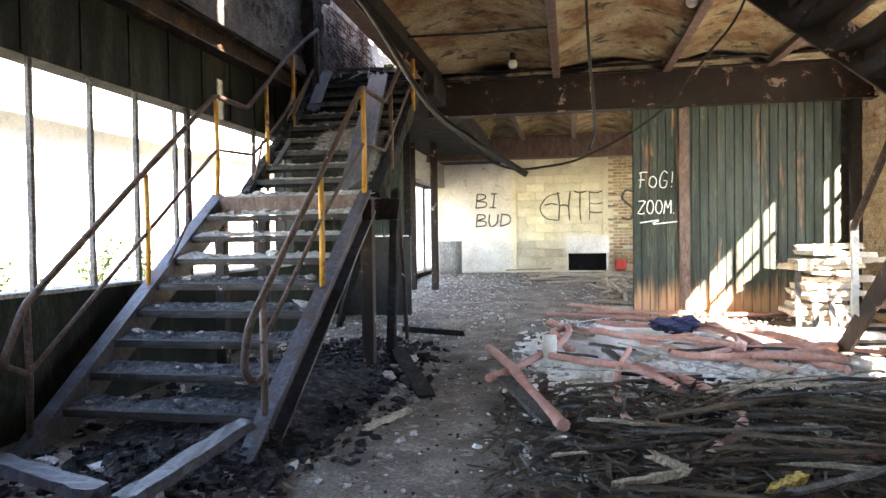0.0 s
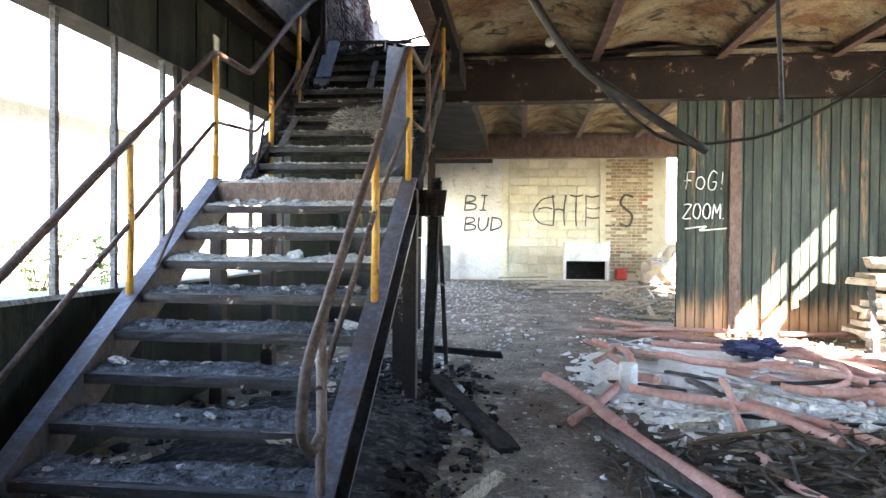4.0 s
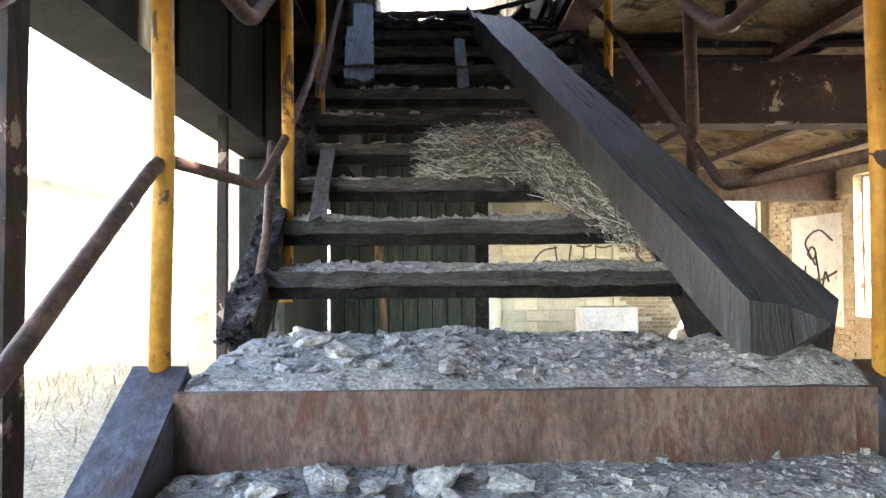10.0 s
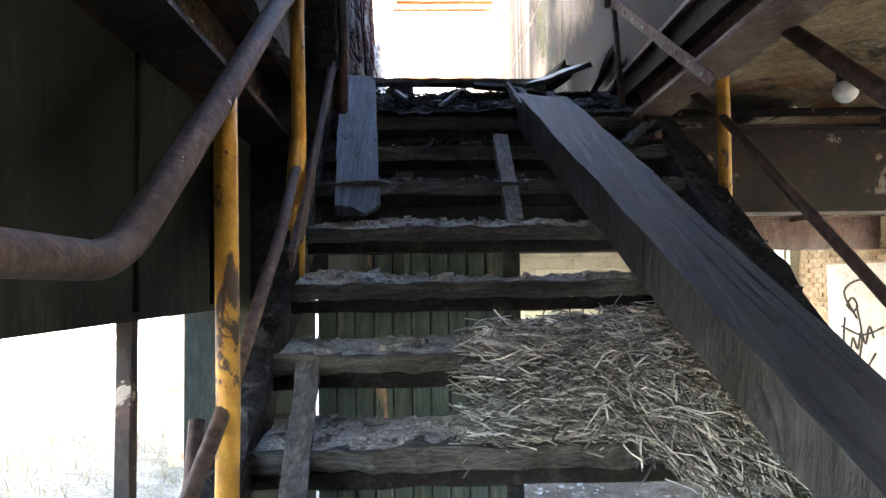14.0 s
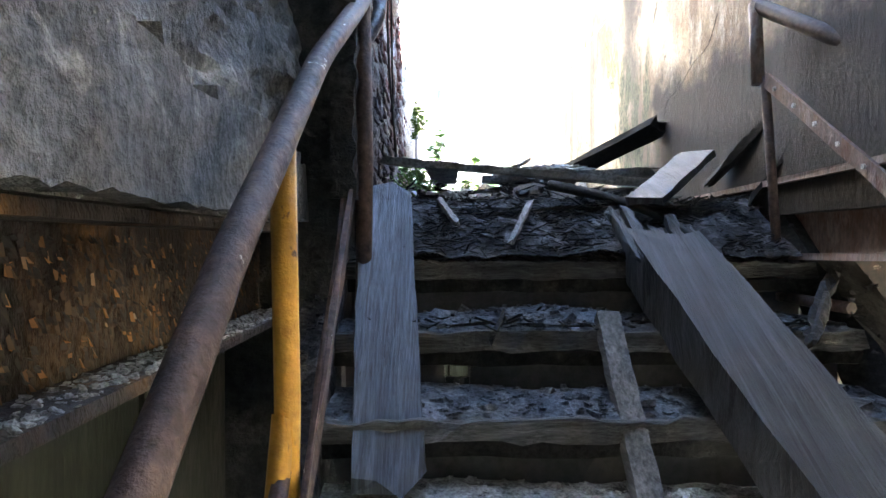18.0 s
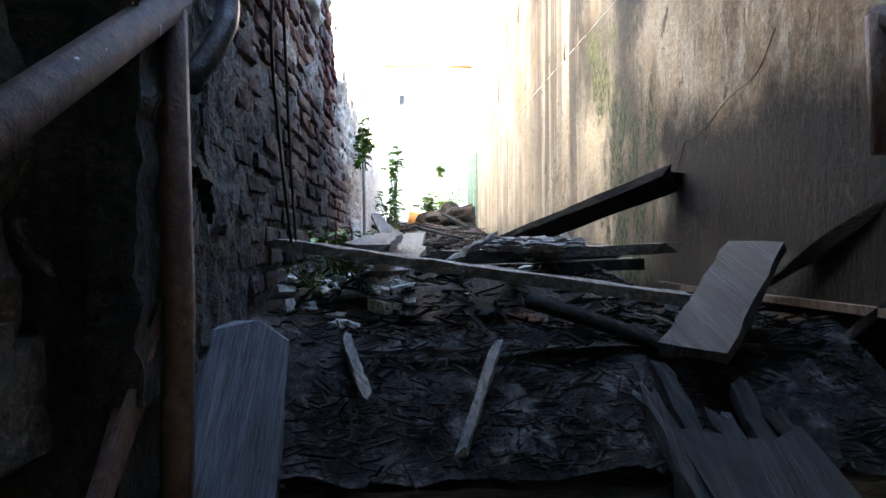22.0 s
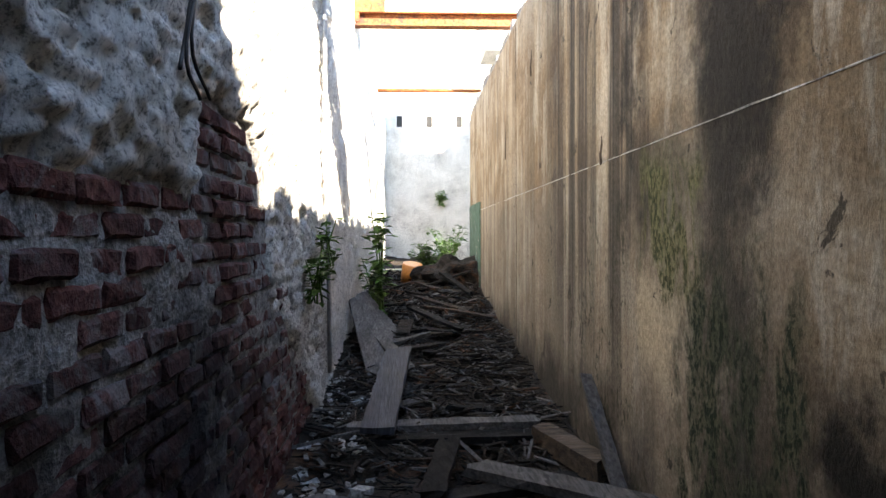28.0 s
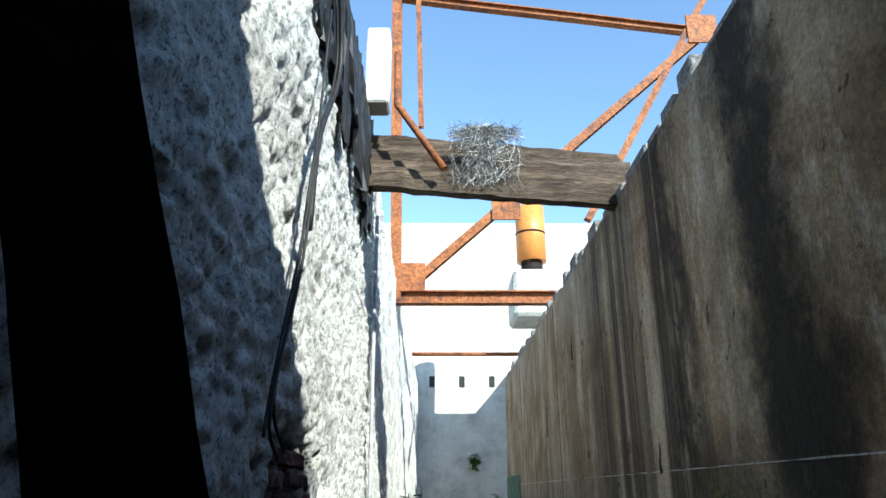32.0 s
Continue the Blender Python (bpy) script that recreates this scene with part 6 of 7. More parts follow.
for x, y in ((-0.72, 9.0), (1.2, 7.0)):
    bm = bmesh.new()
    bmesh.ops.create_icosphere(bm, subdivisions=3, radius=0.06, matrix=Matrix.Translation((x, y, 3.5)))
    for f in bm.faces:
        f.smooth = True
    lamp = thing("ceiling_lamp", "small unlit white glass globe lamp on the ceiling", "lamp")
    part("globe", bm, M_white, lamp)
    part("base", tube([(x, y, 3.54), (x, y, 3.64)], 0.04, 10), M_dark_steel, lamp)
for y in (5.2, 7.4):
    tagged(part("slab_rod", tube([(-1.8, y, 3.47), (-1.0, y, 3.455), (-0.2, y, 3.47)], 0.014, 6), M_black), "black iron tie rod under the ceiling", "rod")
tagged(part("conduit", tube([(-1.8, PY - 0.2, 3.5), (1.5, PY - 0.2, 3.52), (3.6, PY - 0.22, 3.56)], 0.025, 8), M_rust), "rusty conduit running along the cross beam", "conduit")

# ---- yard outside the window wall ----
shed = thing("yard_shed", "long white-rendered shed with a pale sheet roof across the yard", "building")
part("wall", boxes(((-9.6, 6.0, -0.2), (-9.3, 44.0, 3.5))), M_white, shed)
bm = bmesh.new()
vs = [bm.verts.new(p) for p in ((-9.0, 5.8, 3.45), (-9.0, 44.2, 3.45), (-12.5, 44.2, 5.2), (-12.5, 5.8, 5.2), (-9.0, 5.8, 3.53), (-9.0, 44.2, 3.53), (-12.5, 44.2, 5.28), (-12.5, 5.8, 5.28))]
for q in ((0, 1, 2, 3), (7, 6, 5, 4), (0, 4, 5, 1), (1, 5, 6, 2), (2, 6, 7, 3), (3, 7, 4, 0)):
    bm.faces.new([vs[i] for i in q])
part("roof", bm, M_white, shed)
part("gutter", tube([(-8.95, 5.8, 3.42), (-8.95, 44.2, 3.42)], 0.06, 8), M_white, shed)
pier = tagged(part("yard_pier", boxes(((-6.4, 15.2, -0.2), (-5.5, 15.6, 4.2))), M_brick_tan), "sunlit brick pier standing in the yard", "pier")

gv, gf = [], []
rnd = random.Random(9)
for _ in range(5200):
    x, y = rnd.uniform(-8.8, -3.95), rnd.uniform(3.0, 17)
    z = yard_z(x, y)
    a = rnd.uniform(0, 6.28)
    h, lean = rnd.uniform(0.08, 0.4), rnd.uniform(0.1, 0.5)
    k = len(gv)
    w = 0.006
    gv += [(x - w * math.sin(a), y + w * math.cos(a), z), (x + w * math.sin(a), y - w * math.cos(a), z), (x + lean * math.cos(a), y + lean * math.sin(a), z + h)]
    gf.append((k, k + 1, k + 2))
tagged(raw("dry_grass", gv, gf, M_grass), "dead yellow grass and stalks in the yard", "grass", kind="stuff")


def leafy(name, label, base, height, spread, n, seed, stems=5, size=0.05, category="plant"):
    """A plant: thin stems and many small pointed leaves."""
    rr = random.Random(seed)
    t = thing(name, label, category)
    lv, lf = [], []
    bx, by, bz = base
    for s in range(stems):
        a = rr.uniform(0, 6.28)
        tip = Vector((bx + math.cos(a) * spread * rr.uniform(0.2, 1), by + math.sin(a) * spread * rr.uniform(0.2, 1), bz + height * rr.uniform(0.55, 1)))
        mid = Vector((bx, by, bz)).lerp(tip, 0.5) + Vector((0, 0, height * 0.12))
        pts = curve([(bx + rr.uniform(-0.04, 0.04), by + rr.uniform(-0.04, 0.04), bz), mid, tip], 5)
        part("stem", tube(pts, 0.004 + 0.004 * height, 5, None, 0.3), M_leaf, t)
        for _ in range(n // stems):
            f = rr.uniform(0.12, 1)
            p = pts[min(len(pts) - 1, int(f * (len(pts) - 1)))] + Vector((rr.gauss(0, 0.02), rr.gauss(0, 0.02), rr.gauss(0, 0.015)))
            b = rr.uniform(0, 6.28)
            d = Vector((math.cos(b), math.sin(b), rr.uniform(-0.6, 0.35))).normalized()
            sd = d.cross(Vector((0, 0, 1))).normalized()
            L = size * rr.uniform(0.5, 1.3)
            k = len(lv)
            up = Vector((0, 0, L * 0.12))
            for q in (p, p + d * L * 0.45 + sd * L * 0.3 + up, p + d * L, p + d * L * 0.45 - sd * L * 0.3 + up):
                lv.append(tuple(q))
            lf += [(k, k + 1, k + 2), (k, k + 2, k + 3)]
    raw("leaves", lv, lf, M_leaf, t)["kind"] = "stuff"
    return t


leafy("bush", "green bush growing outside the window wall", (-5.2, 7.6, -0.1), 1.5, 0.7, 900, 1, 12, 0.09, "bush")
leafy("bush", "green bush growing outside the window wall", (-5.8, 6.2, -0.1), 1.3, 0.6, 700, 2, 10, 0.09, "bush")
leafy("bush", "green bush growing across the yard", (-8.2, 10.5, 0.1), 1.6, 0.9, 900, 3, 12, 0.1, "bush")
leafy("weed", "small green weed beside the window post", (-4.1, 7.4, -0.15), 0.5, 0.2, 60, 4, 5, 0.05)


# bricks showing through the whitewash of the side wall
side_brick = bpy.data.meshes.new("brick")
bm = boxes(((-0.012, -0.118, -0.033), (0.012, 0.118, 0.033)), bevel=0.006)
bm.to_mesh(side_brick)
bm.free()
side_brick.materials.append(M_brick_tan)
side_bricks = thing("side_brickwork", "yellow and red bricks with peeling whitewash on the side wall", "brick wall", kind="structure")
rr = random.Random(77)
for y0, cols, rows in ((15.1, 10, 32), (9.12, 5, 32)):
    for row in range(rows):
        for col in range(cols):
            y, z = y0 + 0.252 * col + (0.126 if row % 2 else 0), 0.5 + 0.083 * row
            if rr.random() < 0.12 or (15.1 < y < 16.85 and 0.85 < z < 2.8):
                continue
            o = new("brick", side_brick)
            o.parent = side_bricks
            o.location = (SX - 0.006 + rr.uniform(-0.004, 0.003), y, z)


# ---- upper passage ----
def passage_z(x, y):
    pts = ((8.7, 3.39), (9.2, 3.46), (9.8, 3.45), (10.6, 3.42), (11.7, 3.42), (13, 3.5), (15, 3.66), (17, 3.84), (21, 3.95))
    z = pts[-1][1]
    for (a, za), (b, zb) in zip(pts, pts[1:]):
        if y <= b:
            z = za + (zb - za) * max(0, (y - a)) / (b - a)
            break
    edge = min(1.0, abs(x - XL) / 0.25, abs(x - XR) / 0.25)
    pit = math.exp(-((x - XR - 0.02) / 0.22) ** 2 - ((y - 9.55) / 0.5) ** 2)
    return z + 0.045 * nz(x, y, 0, 2.2) + 0.03 * nz(x, y, 4, 7) + 0.03 * (1 - edge) - 0.16 * pit + 0.07 * math.exp(-((x + 2.55) / 0.25) ** 2 - ((y - 9.35) / 0.3) ** 2)


height_sheet("passage_litter_bed", XL - 0.02, XR + 0.02, 8.66, 21.0, 0.05, passage_z, M_debris, "dark bed of rotten wood, earth and leaf litter in the upper passage", "litter", "stuff")
rnd = random.Random(70)
spots = []
for _ in range(6500):
    y = 8.7 + 9.5 * rnd.random() ** 1.5
    x = rnd.uniform(XL + 0.03, XR - 0.03)
    spots.append((x, y, passage_z(x, y), rnd.uniform(0.0025, 0.011)))
scatter("passage_splinters", spots, M_wood_char, "charred splinters and bark strewn over the passage", "litter", 71, sticks)
spots = [(rnd.uniform(XL + 0.05, XR - 0.05), rnd.uniform(11.2, 17), 0, rnd.uniform(0.005, 0.018)) for _ in range(2600)]
scatter("passage_wood", [(x, y, passage_z(x, y) + rnd.uniform(0, 0.04), s) for x, y, z, s in spots], M_debris, "brown rotten wood pieces along the passage", "litter", 72, sticks)
spots = [(rnd.uniform(XL + 0.05, XR - 0.05), rnd.uniform(11.2, 17), 0, rnd.uniform(0.005, 0.016)) for _ in range(1200)]
scatter("passage_slats", [(x, y, passage_z(x, y) + rnd.uniform(0, 0.05), s) for x, y, z, s in spots], M_wood_grey, "grey splintered slats along the passage", "litter", 74, sticks)
spots = [(rnd.uniform(XL + 0.02, XL + 0.35), rnd.uniform(9.0, 12.6), 0, rnd.uniform(0.01, 0.03)) for _ in range(260)]
scatter("fallen_mortar", [(x, y, passage_z(x, y), s) for x, y, z, s in spots], M_stone, "fallen crumbs of mortar along the brick wall", "rubble", 73, chips)
# litter on the topmost treads
for i in (8, 9):
    y, z = upper_step(i)
    spots = [(rnd.uniform(-3.2, -2.0), rnd.uniform(y + 0.02, y + 0.22), z + 0.01, rnd.uniform(0.004, 0.012)) for _ in range(220)]
    scatter("tread_litter", spots, M_wood_char, "charred splinters on the topmost treads", "litter", 80 + i, sticks)


def up_plank(p, q, w, h, material, label, seed, **kw):
    kw.setdefault("rough", 0.004)
    return loose("plank", p, q, w, h, material, label, seed=seed, group="planks in the passage", **kw)


up_plank((-2.985, 9.15, 3.585), (-2.96, 10.4, 3.63), 0.125, 0.03, M_wood_grey, "pale weathered plank lying along the passage", 1, cuts=16, rough=0.005)
up_plank((-2.93, 9.55, 3.5), (-2.85, 10.46, 3.57), 0.12, 0.03, M_wood_grey, "grey plank lying under a paler one", 2)
up_plank((-3.2, 9.15, 3.6), (-2.3, 8.78, 3.48), 0.085, 0.025, M_wood_grey, "long grey plank lying across the top of the stairs", 3, cuts=16, rough=0.004)
up_plank((-2.11, 8.87, 3.59), (-2.39, 8.55, 3.41), 0.12, 0.022, M_wood_beam, "dark grey plank sloping down onto the stairs", 4, rough=0.003, cuts=8, ragged=0.01)
up_plank((-2.0, 9.56, 3.81), (-2.5, 10.5, 3.56), 0.11, 0.03, M_wood_char, "charred board tilted up against the plaster wall", 5, up=(0.2, 0.4, 1))
up_plank((-2.38, 10.38, 3.58), (-2.39, 9.52, 3.6), 0.13, 0.03, M_wood_grey, "grey plank lying along the passage", 6)
up_plank((-2.75, 9.52, 3.56), (-2.11, 9.38, 3.58), 0.15, 0.03, M_wood_grey, "split grey plank lying across the litter", 7, ragged=0.06)
up_plank((-2.84, 10.02, 3.53), (-2.5, 9.6, 3.55), 0.08, 0.03, M_wood_char, "dark plank lying aslant", 8)
up_plank((-3.11, 11.68, 3.46), (-2.15, 11.6, 3.5), 0.1, 0.03, M_wood_grey, "pale grey plank lying across the passage", 9)
up_plank((-3.05, 11.55, 3.44), (-2.2, 11.48, 3.47), 0.1, 0.03, M_wood_char, "dark plank lying across the passage", 10)
up_plank((-2.81, 12.62, 3.66), (-2.88, 11.5, 3.5), 0.15, 0.03, M_wood_blue, "blue-grey plank lying up the litter", 11)
up_plank((-2.58, 11.26, 3.52), (-2.66, 10.8, 3.48), 0.085, 0.03, M_wood_char, "short dark board on end in the litter", 12)
up_plank((-2.5, 11.06, 3.48), (-1.98, 10.52, 3.53), 0.12, 0.035, M_wood_grey, "long weathered plank lying against the plaster wall", 13)
up_plank((-2.17, 11.5, 3.48), (-2.02, 10.98, 3.48), 0.1, 0.08, M_wood_brown, "squared block of brown timber", 14)
up_plank((-2.04, 10.72, 3.46), (-2.0, 11.35, 3.76), 0.05, 0.02, M_wood_grey, "thin board leaning on the plaster wall", 15)
up_plank((-3.0, 10.75, 3.43), (-2.15, 10.95, 3.47), 0.09, 0.03, M_wood_char, "charred plank lying across the passage", 16)
up_plank((-2.65, 9.75, 3.5), (-2.05, 9.85, 3.52), 0.14, 0.04, M_wood_char, "charred broken board in a pile", 17, ragged=0.08)
up_plank((-2.6, 9.95, 3.52), (-2.02, 10.1, 3.55), 0.12, 0.04, M_wood_char, "charred broken board in a pile", 18, ragged=0.08)
up_plank((-2.5, 10.2, 3.54), (-2.04, 10.3, 3.57), 0.1, 0.04, M_debris, "rotten brown board in a pile", 19, ragged=0.08)
for k, (y, z) in enumerate(((12.6, 3.5), (12.9, 3.52), (13.2, 3.54), (13.5, 3.56), (12.75, 3.52))):
    up_plank((-2.95 + 0.05 * k, y, z), (-3.17, y + 1.15, z + 0.36 - 0.03 * k), 0.09, 0.025, M_wood_grey, "grey board leaning on the brick wall", 30 + k)
rnd = random.Random(90)
for k in range(46):
    y = rnd.uniform(11.8, 17.0)
    x = rnd.uniform(XL + 0.2, XR - 0.2)
    a, ln = rnd.uniform(0, 3.14), rnd.uniform(0.25, 0.7)
    dx, dy = math.cos(a) * ln / 2, math.sin(a) * ln / 2
    dx = max(-0.35, min(0.35, dx))
    x = max(XL + 0.08 + abs(dx), min(XR - 0.08 - abs(dx), x))
    z = passage_z(x, y) + rnd.uniform(0.02, 0.07)
    up_plank((x - dx, y - dy, z), (x + dx, y + dy, z + rnd.gauss(0, 0.06)), rnd.uniform(0.04, 0.11), 0.022, rnd.choice((M_wood_char, M_debris, M_wood_grey, M_debris)), "short rotten board in the passage litter", 100 + k)
for k in range(30):
    y = rnd.uniform(8.8, 10.6)
    x = rnd.uniform(XL + 0.15, XR - 0.15)
    a, ln = rnd.uniform(0, 3.14), rnd.uniform(0.08, 0.3)
    dx, dy = math.cos(a) * ln / 2, math.sin(a) * ln / 2
    z = passage_z(x, y) + rnd.uniform(0.01, 0.05)
    loose("splinter", (x - dx, y - dy, z), (x + dx, y + dy, z + rnd.gauss(0, 0.03)), rnd.uniform(0.015, 0.04), 0.012, rnd.choice((M_wood_char, M_wood_grey)), "charred wooden splinter in the litter", "splinter", seed=k, group="splinters")
for k, (x, y, s) in enumerate(((-3.02, 8.95, 0.07), (-3.1, 9.6, 0.09), (-3.05, 9.9, 0.08), (-3.12, 10.1, 0.09), (-3.0, 10.15, 0.06), (-2.55, 9.28, 0.06), (-2.3, 9.62, 0.05), (-3.02, 11.9, 0.06), (-2.95, 12.1, 0.05), (-2.7, 8.86, 0.06))):
    stone(x, y, passage_z(x, y), s * 0.6, "broken lump of brick and mortar in the passage")
# pale crust on the split plank
bm = bmesh.new()
bmesh.ops.create_icosphere(bm, subdivisions=4, radius=1)
for v in bm.verts:
    v.co = Vector((v.co.x * 0.15, v.co.y * 0.06, v.co.z * 0.025)) * (1 + 0.5 * nz(v.co.x, v.co.y, v.co.z, 5)) + Vector((-2.5, 9.42, 3.59))
tagged(part("fungus_crust", bm, M_stone), "pale crumbly crust lying on a plank", "crust")
# bricks of the left wall, laid in courses
brick_meshes = []
for k in range(8):
    rr = random.Random(300 + k)
    bm = boxes(((-0.02, -0.079, -0.0225), (0.02, 0.079, 0.0225)), bevel=0.007)
    bmesh.ops.subdivide_edges(bm, edges=[e for e in bm.edges if e.calc_length() > 0.1], cuts=2)
    for v in bm.verts:
        v.co += Vector((rr.uniform(-0.006, 0.004), rr.uniform(-0.004, 0.004), rr.uniform(-0.003, 0.003)))
    me = bpy.data.meshes.new("brick")
    bm.to_mesh(me)
    bm.free()
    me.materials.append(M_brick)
    brick_meshes.append(me)
brickwork = thing("brickwork", "exposed dark red bricks in crumbling mortar", "brick wall", kind="structure")
rr = random.Random(8)
for row in range(22):
    for col in range(19):
        y = 8.72 + 0.174 * col + (0.087 if row % 2 else 0)
        z = 3.45 + 0.057 * row
        if y > 11.95 or rr.random() < 0.03 or z > (4.46 if y < 10.15 else 4.68) - 0.9 * max(0.0, y - 10.65):
            continue
        b = new("brick", brick_meshes[rr.randrange(8)])
        b.parent = brickwork
        b.location = (XL - 0.022 + rr.uniform(-0.008, 0.006), y + rr.uniform(-0.006, 0.006), z + rr.uniform(-0.004, 0.004))
        b.rotation_euler = (rr.gauss(0, 0.012), rr.gauss(0, 0.02), rr.gauss(0, 0.025))


def smear_x(y, z):
    """Depth of the mortar smeared between and over the bricks."""
    return XL - 0.012 + 0.007 * min(1.0, max(0.0, 9.6 - y)) + 0.012 * nz(y, z, 21, 2.6) + 0.009 * nz(y, z, 22, 8) + 0.006 * nz(y, z, 23, 24) + 0.003 * nz(y, z, 24, 60)


sy, sz = 290, 100
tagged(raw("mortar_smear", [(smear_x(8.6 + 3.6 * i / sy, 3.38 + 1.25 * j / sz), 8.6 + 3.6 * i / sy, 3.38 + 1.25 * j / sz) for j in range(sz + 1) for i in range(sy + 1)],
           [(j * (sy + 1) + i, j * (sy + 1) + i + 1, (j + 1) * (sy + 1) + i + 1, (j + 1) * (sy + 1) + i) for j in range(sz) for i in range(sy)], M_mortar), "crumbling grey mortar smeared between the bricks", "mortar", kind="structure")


# render left on the wall, broken away in patches
def black_keep(y, z):
    """How far inside the black render a point lies."""
    return 8.64 + 0.2 * min(1.0, max(0.0, (z - 4.3) / 0.25)) + 0.25 * nz(z, y, 3, 2.5) + 0.06 * nz(z, y, 5, 12) - y


def render_keep(y, z):
    n = 0.28 * nz(y, z, 1, 1.6) + 0.14 * nz(y, z, 2, 5) + 0.05 * nz(y, z, 3, 14)
    if y < 10.9:
        low = 4.4 + 0.28 * min(1.0, max(0.0, (y - 10.12) / 0.06)) - 0.7 * max(0.0, y - 10.72)
        inside = z - low + 0.1 * min(1.0, max(0.0, 9.6 - y)) + 0.45 * n
    else:
        inside = z - 4.12 + 0.75 * (y - 11.0) - 0.5 * n
    return min(inside, -black_keep(y, z))


def stair_keep(y, z):
    n = 0.25 * nz(y, z, 1, 2.0) + 0.1 * nz(y, z, 2, 6) + 0.04 * nz(y, z, 3, 16)
    return 3.53 - 0.06 * max(0.0, y - 7.9) + 0.35 * max(0.0, 7.2 - y) + 0.03 * nz(y, 0, 6, 3) + 0.25 * n - z


def course_groove(y, z):
    """Depth of the brick joints that show through the render, from nothing to one."""
    row = (z - 3.4215) / 0.057
    fz = abs(row - round(row)) * 0.057
    cell = (y - 8.633 + (0.087 if int(row // 1) % 2 else 0)) / 0.174
    fy = abs(cell - round(cell)) * 0.174
    return max(0.0, 1 - min(fz, fy) / 0.016) * min(1.0, max(0.0, 0.7 + 1.6 * nz(y, z, 41, 3)))


def rough_x(y, z):
    return XL - 0.155 + 0.045 * nz(y, z, 31, 3) + 0.03 * nz(y, z, 32, 8) + 0.014 * nz(y, z, 33, 26)


ry, rz = 170, 110
tagged(raw("rough_masonry", [(rough_x(3.6 + 4.7 * i / ry, 3.34 + 3.05 * j / rz), 3.6 + 4.7 * i / ry, 3.34 + 3.05 * j / rz) for j in range(rz + 1) for i in range(ry + 1)],
           [(j * (ry + 1) + i, j * (ry + 1) + i + 1, (j + 1) * (ry + 1) + i + 1, (j + 1) * (ry + 1) + i) for j in range(rz) for i in range(ry)], M_soot), "rough sooty masonry bared above the stairs", "masonry", kind="structure")


def render_sheet(name, y0, y1, z0, z1, step, x, keep, material, label, rough=1.0, courses=0.0, smooth=False):
    ny, nzz = int((y1 - y0) / step), int((z1 - z0) / step)
    idx, verts, faces = {}, [], []

    def vid(i, j, back=False):
        key = (i, j, back)
        if key not in idx:
            y, z = y0 + i * step, z0 + j * step
            bulge = 0.016 + 0.018 * nz(y, z, 5, 2.2) + 0.007 * nz(y, z, 7, 9) + rough * (0.012 * nz(y, z, 8, 22) + 0.006 * nz(y, z, 15, 48) - 0.018 * min(1.0, max(0.0, 4 * (nz(y, z, 17, 11) - 0.28))))
            if courses:
                bulge += courses * (0.4 * nz(y, z, 15, 20) - course_groove(y, z)) - 0.028 * (1 - min(1.0, max(0.0, keep(y, z)) / 0.07))
            jy, jz = 0.35 * step * nz(y, z, 11, 30), 0.35 * step * nz(y, z, 13, 30)
            idx[key] = len(verts)
            verts.append((x - 0.05 if back else x + bulge, y + jy, z + jz))
        return idx[key]

    kept = {(i, j) for i in range(ny) for j in range(nzz) if keep(y0 + (i + 0.5) * step, z0 + (j + 0.5) * step) > 0}
    for i, j in kept:
        c = (vid(i, j), vid(i + 1, j), vid(i + 1, j + 1), vid(i, j + 1))
        faces.append(c)
        for (a, b), (di, dj) in (((0, 1), (0, -1)), ((1, 2), (1, 0)), ((2, 3), (0, 1)), ((3, 0), (-1, 0))):
            if (i + di, j + dj) not in kept:
                corner = ((i, j), (i + 1, j), (i + 1, j + 1), (i, j + 1))
                faces.append((c[b], c[a], vid(*corner[a], True), vid(*corner[b], True)))
    return tagged(raw(name, verts, faces, material, smooth=smooth), label, "plaster", kind="structure")


render_sheet("render_patches", 3.6, 8.32, 3.34, 6.4, 0.024, XL - 0.13, stair_keep, M_soot, "smooth grey render with broken edges above the stairs", 0.15)
render_sheet("render_patches", 8.27, 9.5, 3.4, 6.4, 0.018, XL - 0.003, black_keep, M_black_wall, "black render with a broken edge beside the bricks")
render_sheet("render_patches", 8.6, 12.6, 3.44, 6.4, 0.012, XL - 0.003, render_keep, M_plaster_grey, "rough grey render broken away from the bricks", 1.3, 0.008, True)
render_sheet("render_patches", 12.6, 20.9, 3.5, 6.4, 0.06, XL - 0.003, render_keep, M_plaster_grey, "pale weathered render along the passage")
# joint line, green dado and broken end of the ochre wall
tagged(part("plaster_joint", plank((XR + 0.0005, 9.0, 4.63), (XR + 0.0005, 16.6, 4.63), 0.003, 0.003, rough=0.002, cuts=90, ragged=0), M_plaster_grey), "pale horizontal joint line on the plaster", "plaster", kind="structure")
tagged(part("green_dado", boxes(((XR - 0.012, 15.9, 3.6), (XR + 0.01, 17.18, 4.72))), surface("green_wall_paint", [(0.3, (0.06, 0.13, 0.1)), (0.6, (0.1, 0.2, 0.15)), (0.85, (0.3, 0.36, 0.3))], 5, (1, 1, 0.4), over=(0.5, 0.48, 0.42), over_at=(0.6, 0.66), over_scale=5, vary=0)), "flaking dark green painted dado at the wall's broken end", "paint", kind="structure")
rnd = random.Random(15)
top = bmesh.new()
for k in range(60):
    y = 6 + k * 0.185
    w, h = rnd.uniform(0.08, 0.2), rnd.uniform(0.02, 0.1)
    box(top, (XR + 0.002, y, 5.86), (XR + 0.218, y + w, 5.87 + h), 0.006)
